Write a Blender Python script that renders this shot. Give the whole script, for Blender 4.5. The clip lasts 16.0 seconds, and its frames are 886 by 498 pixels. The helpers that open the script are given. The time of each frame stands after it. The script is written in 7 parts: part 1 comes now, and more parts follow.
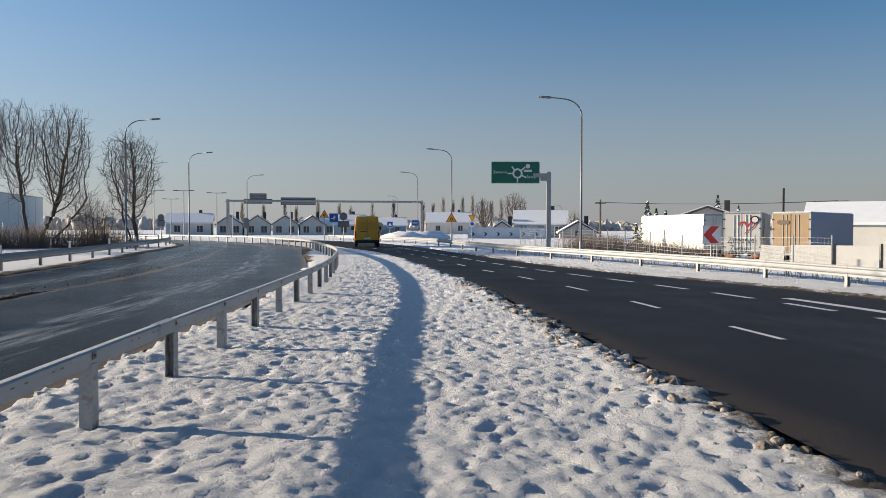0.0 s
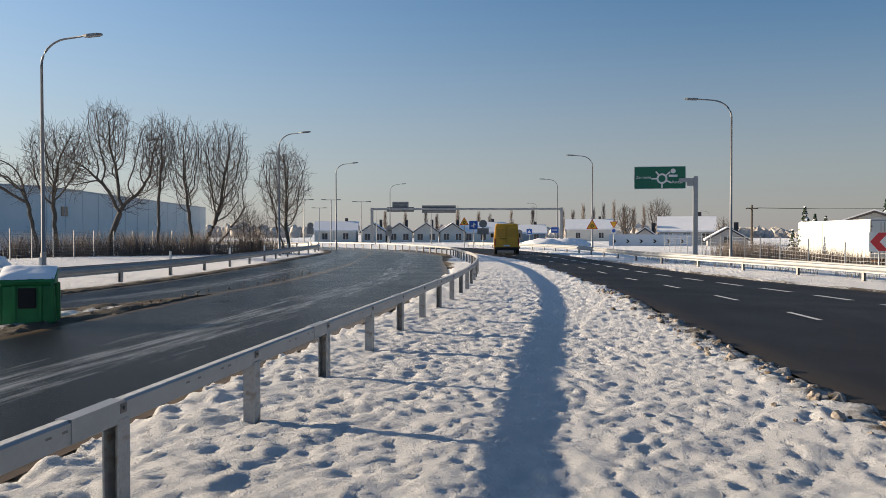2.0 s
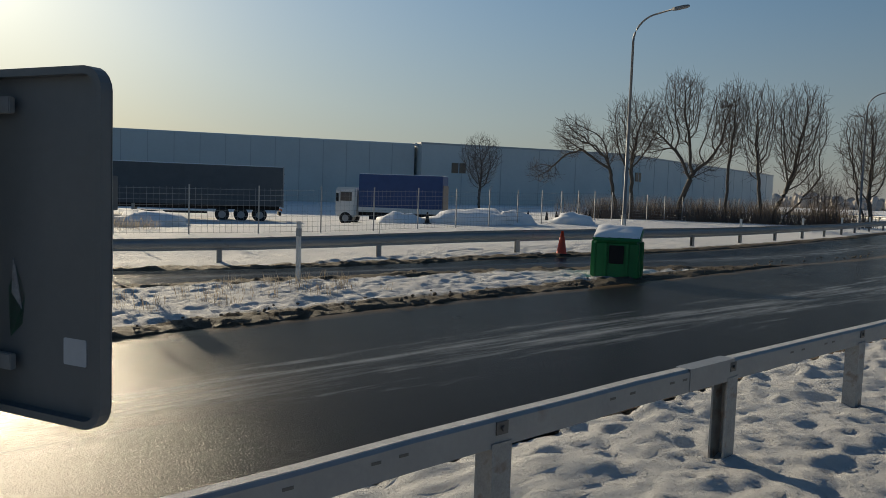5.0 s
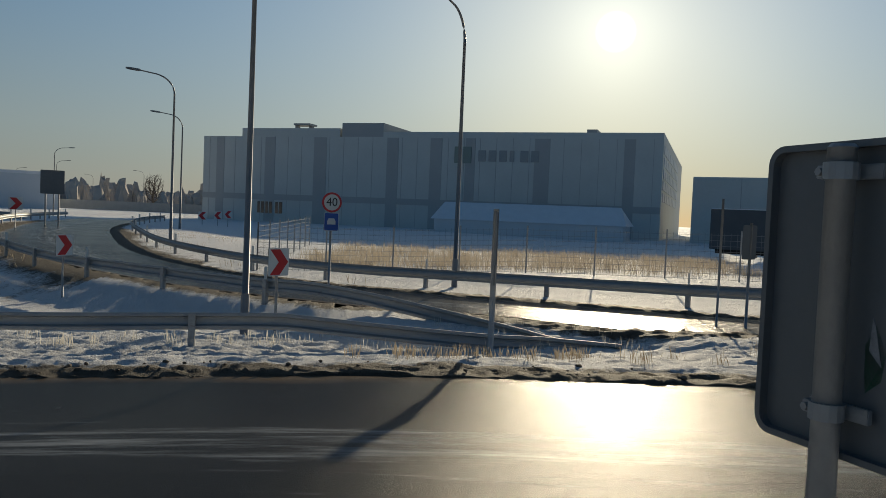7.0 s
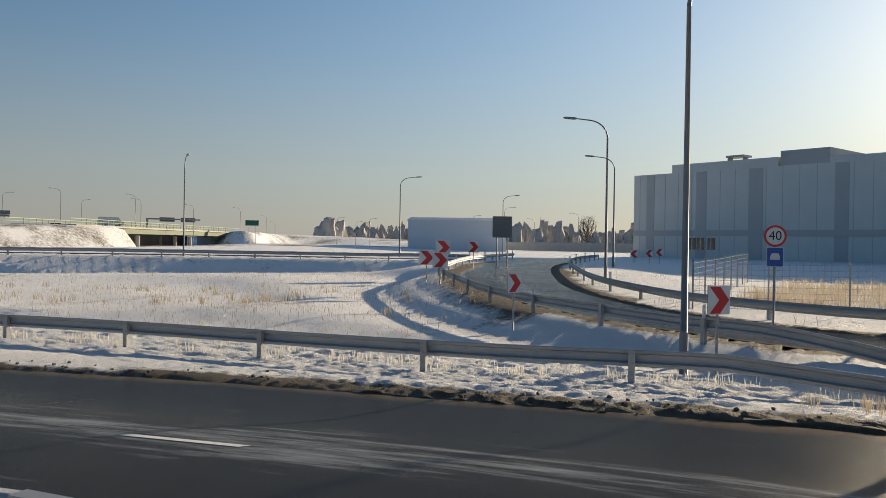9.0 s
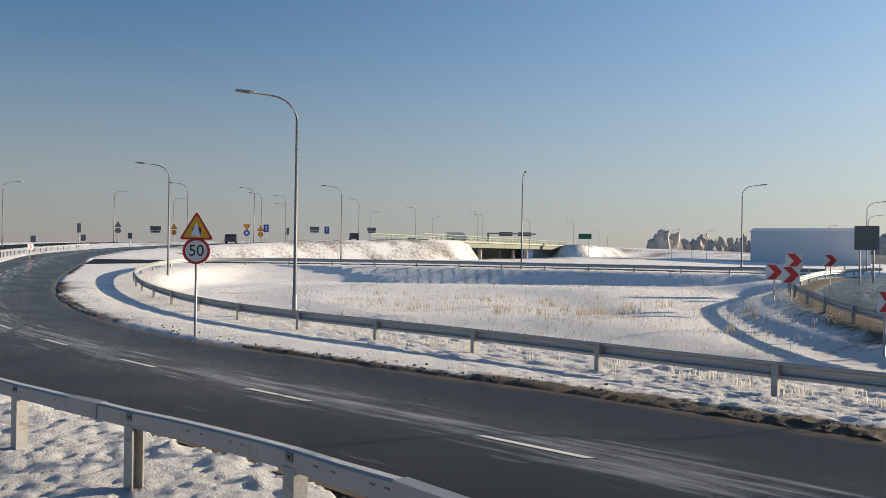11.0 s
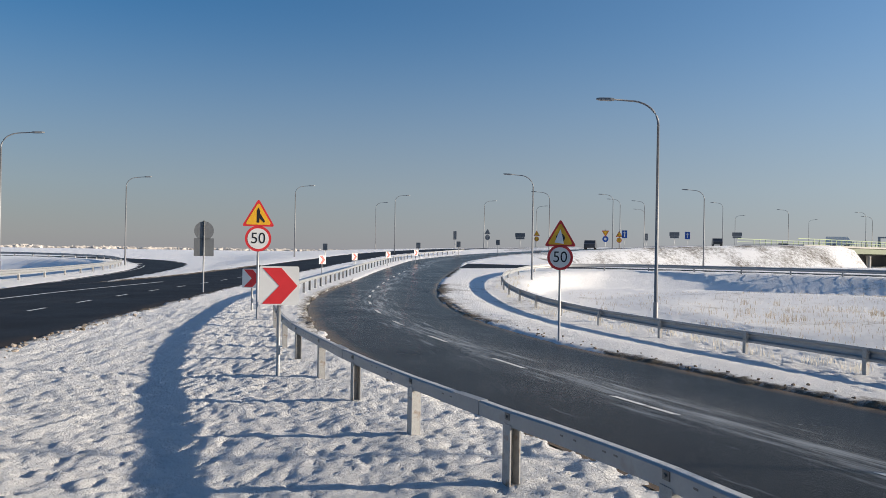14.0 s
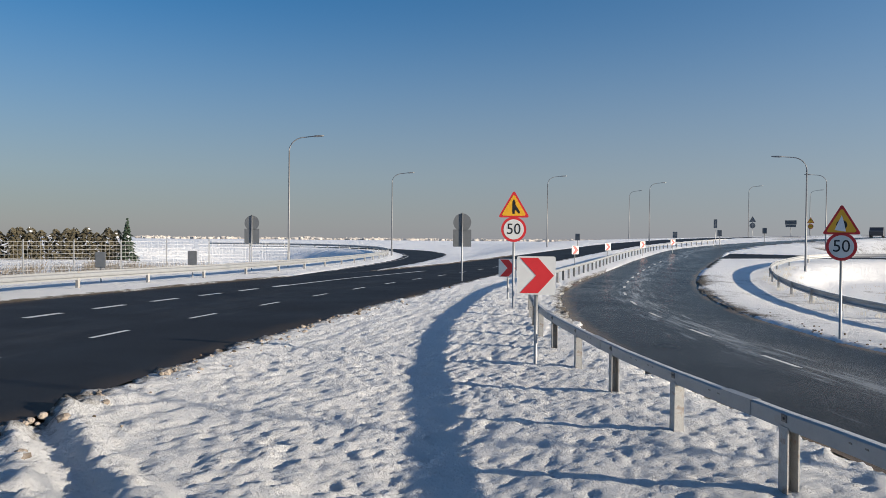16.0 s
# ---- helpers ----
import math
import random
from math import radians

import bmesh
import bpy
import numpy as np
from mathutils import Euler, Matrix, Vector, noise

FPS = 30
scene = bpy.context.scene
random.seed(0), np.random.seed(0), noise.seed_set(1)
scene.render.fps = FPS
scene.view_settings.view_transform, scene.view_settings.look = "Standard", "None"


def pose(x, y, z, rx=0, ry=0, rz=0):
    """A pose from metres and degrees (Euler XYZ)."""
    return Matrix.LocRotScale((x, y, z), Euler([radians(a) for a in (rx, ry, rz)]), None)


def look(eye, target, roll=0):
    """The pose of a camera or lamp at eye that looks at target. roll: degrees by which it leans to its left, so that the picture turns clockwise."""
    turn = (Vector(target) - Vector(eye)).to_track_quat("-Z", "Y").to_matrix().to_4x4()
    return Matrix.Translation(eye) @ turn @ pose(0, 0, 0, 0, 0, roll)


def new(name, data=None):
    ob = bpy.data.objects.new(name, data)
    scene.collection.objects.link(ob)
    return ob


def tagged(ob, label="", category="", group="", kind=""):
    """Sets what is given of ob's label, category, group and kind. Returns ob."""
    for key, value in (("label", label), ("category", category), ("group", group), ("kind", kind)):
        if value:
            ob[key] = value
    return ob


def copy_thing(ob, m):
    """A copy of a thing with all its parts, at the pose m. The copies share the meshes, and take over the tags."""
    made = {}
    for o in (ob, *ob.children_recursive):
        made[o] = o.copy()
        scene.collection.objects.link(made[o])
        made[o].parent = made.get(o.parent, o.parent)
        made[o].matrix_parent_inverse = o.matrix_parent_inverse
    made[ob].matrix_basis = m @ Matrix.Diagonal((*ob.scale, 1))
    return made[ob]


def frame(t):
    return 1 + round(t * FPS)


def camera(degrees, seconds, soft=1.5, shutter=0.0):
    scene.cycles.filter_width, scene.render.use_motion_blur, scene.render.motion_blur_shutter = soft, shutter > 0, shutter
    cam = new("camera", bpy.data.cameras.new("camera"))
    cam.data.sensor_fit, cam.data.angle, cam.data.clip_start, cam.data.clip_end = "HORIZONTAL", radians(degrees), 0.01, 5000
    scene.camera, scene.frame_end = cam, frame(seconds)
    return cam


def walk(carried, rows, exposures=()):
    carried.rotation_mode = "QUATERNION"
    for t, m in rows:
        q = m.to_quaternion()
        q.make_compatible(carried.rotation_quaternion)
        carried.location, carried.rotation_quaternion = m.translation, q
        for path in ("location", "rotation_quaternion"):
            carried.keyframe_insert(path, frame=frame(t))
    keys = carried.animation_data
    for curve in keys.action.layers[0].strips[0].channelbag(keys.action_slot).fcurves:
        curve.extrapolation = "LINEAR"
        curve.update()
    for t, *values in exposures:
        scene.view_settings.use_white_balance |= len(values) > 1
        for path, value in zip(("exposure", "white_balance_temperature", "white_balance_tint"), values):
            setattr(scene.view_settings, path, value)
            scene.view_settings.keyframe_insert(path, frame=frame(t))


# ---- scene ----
cam = camera(59.6, 16.0, soft=0.7)
# seconds, place, (yaw, pitch, roll) in degrees
PATH = [
    (0.0, (-0.008, -0.040, 1.576), (0.001, -1.591, -0.093)),
    (0.5, (-0.014, -0.053, 1.584), (2.375, -1.256, 0.008)),
    (1.0, (-0.036, -0.058, 1.573), (4.357, -1.104, -0.313)),
    (1.5, (-0.037, -0.080, 1.575), (6.391, -1.100, -0.280)),
    (2.0, (-0.050, -0.093, 1.570), (10.259, -1.058, 0.025)),
    (2.5, (-0.076, -0.107, 1.551), (14.812, -1.210, -0.274)),
    (3.0, (-0.104, -0.125, 1.529), (19.935, -1.599, -0.968)),
    (5.5, (-0.296, -0.424, 1.560), (59.133, -4.178, -1.901)),
    (6.0, (-0.302, -0.533, 1.563), (69.242, -3.651, -1.974)),
    (6.5, (-0.351, -0.686, 1.560), (82.894, -3.031, -2.413)),
    (7.0, (-0.363, -0.807, 1.563), (93.504, -2.389, -2.420)),
    (7.5, (-0.383, -0.927, 1.549), (101.664, -1.841, -2.601)),
    (8.0, (-0.414, -0.980, 1.549), (109.579, -1.267, -1.245)),
    (8.5, (-0.428, -0.994, 1.536), (117.518, -0.786, -1.392)),
    (9.0, (-0.442, -0.987, 1.541), (124.550, -0.471, -0.786)),
    (11.5, (-0.357, -1.108, 1.539), (154.059, 0.383, -0.979)),
    (12.0, (-0.348, -1.126, 1.569), (158.829, 0.677, -1.103)),
    (12.5, (-0.343, -1.123, 1.574), (162.954, 0.812, -0.975)),
    (13.0, (-0.325, -1.147, 1.568), (167.866, 0.782, -0.849)),
    (13.5, (-0.308, -1.188, 1.558), (171.922, 0.416, -0.786)),
    (14.0, (-0.301, -1.188, 1.562), (174.838, 0.253, -0.860)),
    (14.5, (-0.285, -1.167, 1.564), (178.556, 0.138, -0.615)),
    (15.0, (-0.257, -1.182, 1.561), (183.238, -0.139, -0.816)),
    (15.5, (-0.234, -1.180, 1.560), (188.447, -0.371, -0.577)),
    (16.0, (-0.236, -1.161, 1.559), (193.331, -0.695, -0.507)),
]
walk(cam, [(t, pose(*eye, 90 + turn[1], turn[2], turn[0])) for t, eye, turn in PATH],
     exposures=[(0.0, 0.05, 6400, 10), (2.6, 0.08, 6850, 11), (5.3, -0.85, 6700, 4), (7.4, -0.95, 6700, 3), (9.2, -0.14, 7100, 9),
                (11.3, -0.02, 6700, 10), (13.5, 0.0, 6200, 10), (16.0, -0.02, 6050, 9)])

# ---------------------------------------------------------------- light
SUN_AZ, SUN_EL = 81.6, 13.5          # degrees to the left of +y, degrees up
sun_dir = Vector((-math.sin(radians(SUN_AZ)) * math.cos(radians(SUN_EL)),
                  math.cos(radians(SUN_AZ)) * math.cos(radians(SUN_EL)), math.sin(radians(SUN_EL))))
sun = new("sun", bpy.data.lights.new("sun", "SUN"))
sun.data.energy, sun.data.angle, sun.data.color = 8.2, radians(0.7), (1.0, 0.83, 0.62)
sun.matrix_world = look(sun_dir * 100, (0, 0, 0))

world = bpy.data.worlds.new("winter_sky")
scene.world = world
world.use_nodes = True
wn, wl = world.node_tree.nodes, world.node_tree.links
sky = wn.new("ShaderNodeTexSky")
sky.sky_type, sky.sun_disc = "NISHITA", False
sky.sun_elevation, sky.sun_rotation = radians(SUN_EL), radians(-SUN_AZ)
sky.altitude, sky.air_density, sky.dust_density, sky.ozone_density = 100, 1.0, 0.35, 2.4
back = wn["Background"]
back.inputs["Strength"].default_value = 0.1
# the sun's disc and the bright haze round it
coord = wn.new("ShaderNodeTexCoord")
dot = wn.new("ShaderNodeVectorMath")
dot.operation = "DOT_PRODUCT"
dot.inputs[1].default_value = sun_dir
wl.new(coord.outputs["Generated"], dot.inputs[0])
disc = wn.new("ShaderNodeMapRange")
disc.interpolation_type = "SMOOTHERSTEP"
disc.inputs["From Min"].default_value = math.cos(radians(1.5))
disc.inputs["From Max"].default_value = math.cos(radians(0.6))
disc.inputs["To Max"].default_value = 40.0
wl.new(dot.outputs["Value"], disc.inputs["Value"])
glow = disc.outputs[0]
for power, gain in ((500, 4.5), (60, 1.8), (9, 1.4), (3, 0.7)):
    up = wn.new("ShaderNodeMath")
    up.operation, up.use_clamp = "MAXIMUM", False
    up.inputs[1].default_value = 0.0
    wl.new(dot.outputs["Value"], up.inputs[0])
    pw = wn.new("ShaderNodeMath")
    pw.operation = "POWER"
    pw.inputs[1].default_value = power
    wl.new(up.outputs[0], pw.inputs[0])
    ma = wn.new("ShaderNodeMath")
    ma.operation = "MULTIPLY_ADD"
    ma.inputs[1].default_value = gain
    wl.new(pw.outputs[0], ma.inputs[0])
    wl.new(glow, ma.inputs[2])
    glow = ma.outputs[0]
warm = wn.new("ShaderNodeVectorMath")
warm.operation = "SCALE"
warm.inputs[0].default_value = (1.0, 0.95, 0.78)
wl.new(glow, warm.inputs["Scale"])
lift = wn.new("ShaderNodeMix")
lift.data_type, lift.blend_type = "RGBA", "ADD"
lift.inputs["Factor"].default_value = 1.0
# pale winter haze low over the land
sep = wn.new("ShaderNodeSeparateXYZ")
wl.new(coord.outputs["Generated"], sep.inputs[0])
low = wn.new("ShaderNodeMapRange")
low.interpolation_type = "SMOOTHSTEP"
low.inputs["From Min"].default_value, low.inputs["From Max"].default_value = 0.32, -0.02
low.inputs["To Max"].default_value = 0.8
wl.new(sep.outputs["Z"], low.inputs["Value"])
haze = wn.new("ShaderNodeMix")
haze.data_type = "RGBA"
haze.inputs["B"].default_value = (2.72, 2.68, 3.1, 1)
wl.new(low.outputs[0], haze.inputs["Factor"])
rich = wn.new("ShaderNodeHueSaturation")
rich.inputs["Hue"].default_value = 0.505
rich.inputs["Saturation"].default_value = 1.38
wl.new(sky.outputs[0], rich.inputs["Color"])
wl.new(rich.outputs[0], haze.inputs["A"])
wl.new(haze.outputs["Result"], lift.inputs["A"])
# the sky is paler all over the sun's side
wide = wn.new("ShaderNodeMath")
wide.operation = "POWER"
wide.inputs[1].default_value = 2.0
half = wn.new("ShaderNodeMath")
half.operation = "MULTIPLY_ADD"
half.inputs[1].default_value, half.inputs[2].default_value = 0.5, 0.5
wl.new(dot.outputs["Value"], half.inputs[0])
wl.new(half.outputs[0], wide.inputs[0])
pale = wn.new("ShaderNodeVectorMath")
pale.operation = "SCALE"
pale.inputs[0].default_value = (1.75, 2.0, 2.25)
wl.new(wide.outputs[0], pale.inputs["Scale"])
total = wn.new("ShaderNodeVectorMath")
total.operation = "ADD"
wl.new(pale.outputs[0], total.inputs[0])
wl.new(warm.outputs[0], total.inputs[1])
wl.new(total.outputs[0], lift.inputs["B"])
wl.new(lift.outputs["Result"], back.inputs["Color"])


# ---------------------------------------------------------------- materials
def mat(name, colour, rough=0.6, metal=0.0, vary=0.12, scale=6.0, bump=0.0, bump_scale=60.0, dirt=None, dirt_at=0.62, spec=0.5):
    """A painted, metal or mineral surface with two scales of unevenness."""
    m = bpy.data.materials.new(name)
    m.use_nodes = True
    n, l = m.node_tree.nodes, m.node_tree.links
    b = n["Principled BSDF"]
    b.inputs["Roughness"].default_value, b.inputs["Metallic"].default_value = rough, metal
    b.inputs["Specular IOR Level"].default_value = spec
    tc = n.new("ShaderNodeTexCoord")
    big, fine = n.new("ShaderNodeTexNoise"), n.new("ShaderNodeTexNoise")
    big.inputs["Scale"].default_value, fine.inputs["Scale"].default_value = scale, scale * 9
    big.inputs["Detail"].default_value = fine.inputs["Detail"].default_value = 5
    info = n.new("ShaderNodeObjectInfo")
    for tex in (big, fine):
        l.new(tc.outputs["Object"], tex.inputs["Vector"])
    mixer = n.new("ShaderNodeMath")
    mixer.operation = "MULTIPLY_ADD"
    mixer.inputs[1].default_value = 0.5
    l.new(fine.outputs["Fac"], mixer.inputs[0])
    l.new(big.outputs["Fac"], mixer.inputs[2])
    ramp = n.new("ShaderNodeMapRange")
    ramp.inputs["From Min"].default_value, ramp.inputs["From Max"].default_value = 0.35, 1.15
    ramp.inputs["To Min"].default_value, ramp.inputs["To Max"].default_value = 1 - vary, 1 + vary
    l.new(mixer.outputs[0], ramp.inputs["Value"])
    rnd = n.new("ShaderNodeMath")
    rnd.operation = "MULTIPLY_ADD"
    rnd.inputs[1].default_value, rnd.inputs[2].default_value = vary * 0.6, 1 - vary * 0.3
    l.new(info.outputs["Random"], rnd.inputs[0])
    both = n.new("ShaderNodeMath")
    both.operation = "MULTIPLY"
    l.new(ramp.outputs[0], both.inputs[0])
    l.new(rnd.outputs[0], both.inputs[1])
    tint = n.new("ShaderNodeVectorMath")
    tint.operation = "SCALE"
    tint.inputs[0].default_value = colour
    l.new(both.outputs[0], tint.inputs["Scale"])
    out = tint.outputs[0]
    if dirt:
        mask = n.new("ShaderNodeMapRange")
        mask.inputs["From Min"].default_value, mask.inputs["From Max"].default_value = dirt_at, dirt_at + 0.18
        l.new(big.outputs["Fac"], mask.inputs["Value"])
        mx = n.new("ShaderNodeMix")
        mx.data_type = "RGBA"
        mx.inputs["B"].default_value = (*dirt, 1)
        l.new(mask.outputs[0], mx.inputs["Factor"])
        l.new(out, mx.inputs["A"])
        out = mx.outputs["Result"]
    l.new(out, b.inputs["Base Color"])
    if bump:
        tex = n.new("ShaderNodeTexNoise")
        tex.inputs["Scale"].default_value, tex.inputs["Detail"].default_value = bump_scale, 4
        l.new(tc.outputs["Object"], tex.inputs["Vector"])
        bp = n.new("ShaderNodeBump")
        bp.inputs["Strength"].default_value, bp.inputs["Distance"].default_value = bump, 0.02
        l.new(tex.outputs["Fac"], bp.inputs["Height"])
        l.new(bp.outputs["Normal"], b.inputs["Normal"])
    return m


def snow_material():
    m = bpy.data.materials.new("snow")
    m.use_nodes = True
    n, l = m.node_tree.nodes, m.node_tree.links
    b = n["Principled BSDF"]
    b.inputs["Roughness"].default_value = 0.75
    b.inputs["Specular IOR Level"].default_value = 0.3
    tc = n.new("ShaderNodeTexCoord")
    at = n.new("ShaderNodeAttribute")
    at.attribute_name = "soil"
    grit = n.new("ShaderNodeTexNoise")
    grit.inputs["Scale"].default_value, grit.inputs["Detail"].default_value, grit.inputs["Roughness"].default_value = 9.0, 10, 0.75
    l.new(tc.outputs["Object"], grit.inputs["Vector"])
    add = n.new("ShaderNodeMath")
    add.operation = "ADD"
    l.new(at.outputs["Fac"], add.inputs[0])
    mid = n.new("ShaderNodeTexNoise")
    mid.inputs["Scale"].default_value, mid.inputs["Detail"].default_value, mid.inputs["Roughness"].default_value = 1.6, 8, 0.7
    l.new(tc.outputs["Object"], mid.inputs["Vector"])
    two = n.new("ShaderNodeMath")
    two.operation = "MULTIPLY_ADD"
    two.inputs[1].default_value = 0.5
    l.new(mid.outputs["Fac"], two.inputs[0])
    halfg = n.new("ShaderNodeMath")
    halfg.operation = "MULTIPLY"
    halfg.inputs[1].default_value = 0.5
    l.new(grit.outputs["Fac"], halfg.inputs[0])
    l.new(halfg.outputs[0], two.inputs[2])
    l.new(two.outputs[0], add.inputs[1])
    mask = n.new("ShaderNodeMapRange")
    mask.inputs["From Min"].default_value, mask.inputs["From Max"].default_value = 0.86, 1.04
    l.new(add.outputs[0], mask.inputs["Value"])
    tone = n.new("ShaderNodeTexNoise")
    tone.inputs["Scale"].default_value, tone.inputs["Detail"].default_value = 1.3, 6
    l.new(tc.outputs["Object"], tone.inputs["Vector"])
    white = n.new("ShaderNodeMix")
    white.data_type = "RGBA"
    white.inputs["A"].default_value, white.inputs["B"].default_value = (0.84, 0.85, 0.86, 1), (0.94, 0.94, 0.94, 1)
    l.new(tone.outputs["Fac"], white.inputs["Factor"])
    soil = n.new("ShaderNodeMix")
    soil.data_type = "RGBA"
    soil.inputs["A"].default_value, soil.inputs["B"].default_value = (0.035, 0.03, 0.025, 1), (0.2, 0.16, 0.11, 1)
    l.new(grit.outputs["Fac"], soil.inputs["Factor"])
    mx = n.new("ShaderNodeMix")
    mx.data_type = "RGBA"
    l.new(mask.outputs[0], mx.inputs["Factor"])
    l.new(white.outputs["Result"], mx.inputs["A"])
    l.new(soil.outputs["Result"], mx.inputs["B"])
    l.new(mx.outputs["Result"], b.inputs["Base Color"])
    fine = n.new("ShaderNodeTexNoise")
    fine.inputs["Scale"].default_value, fine.inputs["Detail"].default_value, fine.inputs["Roughness"].default_value = 30.0, 10, 0.75
    l.new(tc.outputs["Object"], fine.inputs["Vector"])
    bp = n.new("ShaderNodeBump")
    bp.inputs["Strength"].default_value, bp.inputs["Distance"].default_value = 1.0, 0.05
    l.new(fine.outputs["Fac"], bp.inputs["Height"])
    tread = n.new("ShaderNodeTexNoise")
    tread.inputs["Scale"].default_value, tread.inputs["Detail"].default_value, tread.inputs["Roughness"].default_value = 7.5, 5, 0.6
    l.new(tc.outputs["Object"], tread.inputs["Vector"])
    coarse = n.new("ShaderNodeBump")
    coarse.inputs["Strength"].default_value, coarse.inputs["Distance"].default_value = 0.8, 0.09
    l.new(tread.outputs["Fac"], coarse.inputs["Height"])
    l.new(coarse.outputs["Normal"], bp.inputs["Normal"])
    l.new(bp.outputs["Normal"], b.inputs["Normal"])
    return m


def asphalt_material(name, base, frost, sand, rough):
    """Asphalt; U runs across the road (0 to 1), V along it in metres."""
    m = bpy.data.materials.new(name)
    m.use_nodes = True
    n, l = m.node_tree.nodes, m.node_tree.links
    b = n["Principled BSDF"]
    b.inputs["Specular IOR Level"].default_value = 0.024
    tc, uv = n.new("ShaderNodeTexCoord"), n.new("ShaderNodeUVMap")
    uv.uv_map = "along"
    sep = n.new("ShaderNodeSeparateXYZ")
    l.new(uv.outputs[0], sep.inputs[0])
    grain, patch, streak = (n.new("ShaderNodeTexNoise") for _ in range(3))
    grain.inputs["Scale"].default_value, grain.inputs["Detail"].default_value, grain.inputs["Roughness"].default_value = 75, 3, 0.65
    patch.inputs["Scale"].default_value, patch.inputs["Detail"].default_value = 0.5, 5
    l.new(tc.outputs["Object"], grain.inputs["Vector"])
    l.new(tc.outputs["Object"], patch.inputs["Vector"])
    stretch = n.new("ShaderNodeVectorMath")
    stretch.operation = "MULTIPLY"
    stretch.inputs[1].default_value = (20, 0.3, 1)
    l.new(uv.outputs[0], stretch.inputs[0])
    streak.inputs["Scale"].default_value, streak.inputs["Detail"].default_value, streak.inputs["Roughness"].default_value = 1.0, 9, 0.74
    l.new(stretch.outputs[0], streak.inputs["Vector"])
    base_mix = n.new("ShaderNodeMix")
    base_mix.data_type = "RGBA"
    base_mix.inputs["A"].default_value = (*[c * 0.75 for c in base], 1)
    base_mix.inputs["B"].default_value = (*[c * 1.35 for c in base], 1)
    l.new(grain.outputs["Fac"], base_mix.inputs["Factor"])
    # frost that lies between the wheel tracks
    off = n.new("ShaderNodeMath")
    off.operation = "SUBTRACT"
    off.inputs[1].default_value = 0.43
    l.new(sep.outputs["X"], off.inputs[0])
    lane = n.new("ShaderNodeMath")
    lane.operation = "ABSOLUTE"
    l.new(off.outputs[0], lane.inputs[0])
    band = n.new("ShaderNodeMapRange")
    band.interpolation_type = "SMOOTHSTEP"
    band.inputs["From Min"].default_value, band.inputs["From Max"].default_value = 0.26, 0.02
    band.inputs["To Min"].default_value, band.inputs["To Max"].default_value = -0.1, 0.08
    l.new(lane.outputs[0], band.inputs["Value"])
    total = n.new("ShaderNodeMath")
    total.operation = "ADD"
    l.new(streak.outputs["Fac"], total.inputs[0])
    l.new(band.outputs[0], total.inputs[1])
    mask = n.new("ShaderNodeMapRange")
    mask.inputs["From Min"].default_value, mask.inputs["From Max"].default_value = 0.52, 0.74
    mask.inputs["To Max"].default_value = frost
    l.new(total.outputs[0], mask.inputs["Value"])
    fm = n.new("ShaderNodeMix")
    fm.data_type = "RGBA"
    fm.inputs["B"].default_value = (0.36, 0.39, 0.42, 1)
    l.new(mask.outputs[0], fm.inputs["Factor"])
    l.new(base_mix.outputs["Result"], fm.inputs["A"])
    # brown grit along both edges
    mid = n.new("ShaderNodeMath")
    mid.operation = "SUBTRACT"
    mid.inputs[1].default_value = 0.5
    l.new(sep.outputs["X"], mid.inputs[0])
    side = n.new("ShaderNodeMath")
    side.operation = "ABSOLUTE"
    l.new(mid.outputs[0], side.inputs[0])
    wob = n.new("ShaderNodeMath")
    wob.operation = "MULTIPLY_ADD"
    wob.inputs[1].default_value = 0.1
    l.new(patch.outputs["Fac"], wob.inputs[0])
    l.new(side.outputs[0], wob.inputs[2])
    em = n.new("ShaderNodeMapRange")
    em.inputs["From Min"].default_value, em.inputs["From Max"].default_value = 0.49, 0.54
    em.inputs["To Max"].default_value = sand
    l.new(wob.outputs[0], em.inputs["Value"])
    sm = n.new("ShaderNodeMix")
    sm.data_type = "RGBA"
    sm.inputs["B"].default_value = (0.17, 0.12, 0.075, 1)
    l.new(em.outputs[0], sm.inputs["Factor"])
    l.new(fm.outputs["Result"], sm.inputs["A"])
    l.new(sm.outputs["Result"], b.inputs["Base Color"])
    rr = n.new("ShaderNodeMapRange")
    rr.inputs["To Min"].default_value, rr.inputs["To Max"].default_value = rough - 0.1, rough + 0.12
    l.new(patch.outputs["Fac"], rr.inputs["Value"])
    l.new(rr.outputs[0], b.inputs["Roughness"])
    bp = n.new("ShaderNodeBump")
    bp.inputs["Strength"].default_value, bp.inputs["Distance"].default_value = 1.0, 0.007
    l.new(grain.outputs["Fac"], bp.inputs["Height"])
    l.new(bp.outputs["Normal"], b.inputs["Normal"])
    return m


M_SNOW = snow_material()
M_RAMP = asphalt_material("ramp_asphalt", (0.023, 0.024, 0.027), 0.7, 0.9, 0.22)
M_ROAD = asphalt_material("road_asphalt", (0.024, 0.025, 0.029), 0.05, 0.2, 0.5)
M_LINE = mat("road_paint", (0.62, 0.62, 0.6), 0.6, vary=0.25, scale=3, dirt=(0.12, 0.12, 0.12), dirt_at=0.6)
M_ZINC = mat("galvanised_steel", (0.34, 0.35, 0.36), 0.55, 0.6, 0.16, 5, 0.15, 40)
M_LAMP = mat("lamp_steel", (0.22, 0.225, 0.235), 0.55, 0.35, 0.14, 5, 0.1, 40)
M_RAIL = mat("rail_zinc", (0.33, 0.34, 0.35), 0.55, 0.5, 0.12, 4, 0.1, 30, dirt=(0.25, 0.22, 0.19), dirt_at=0.64)
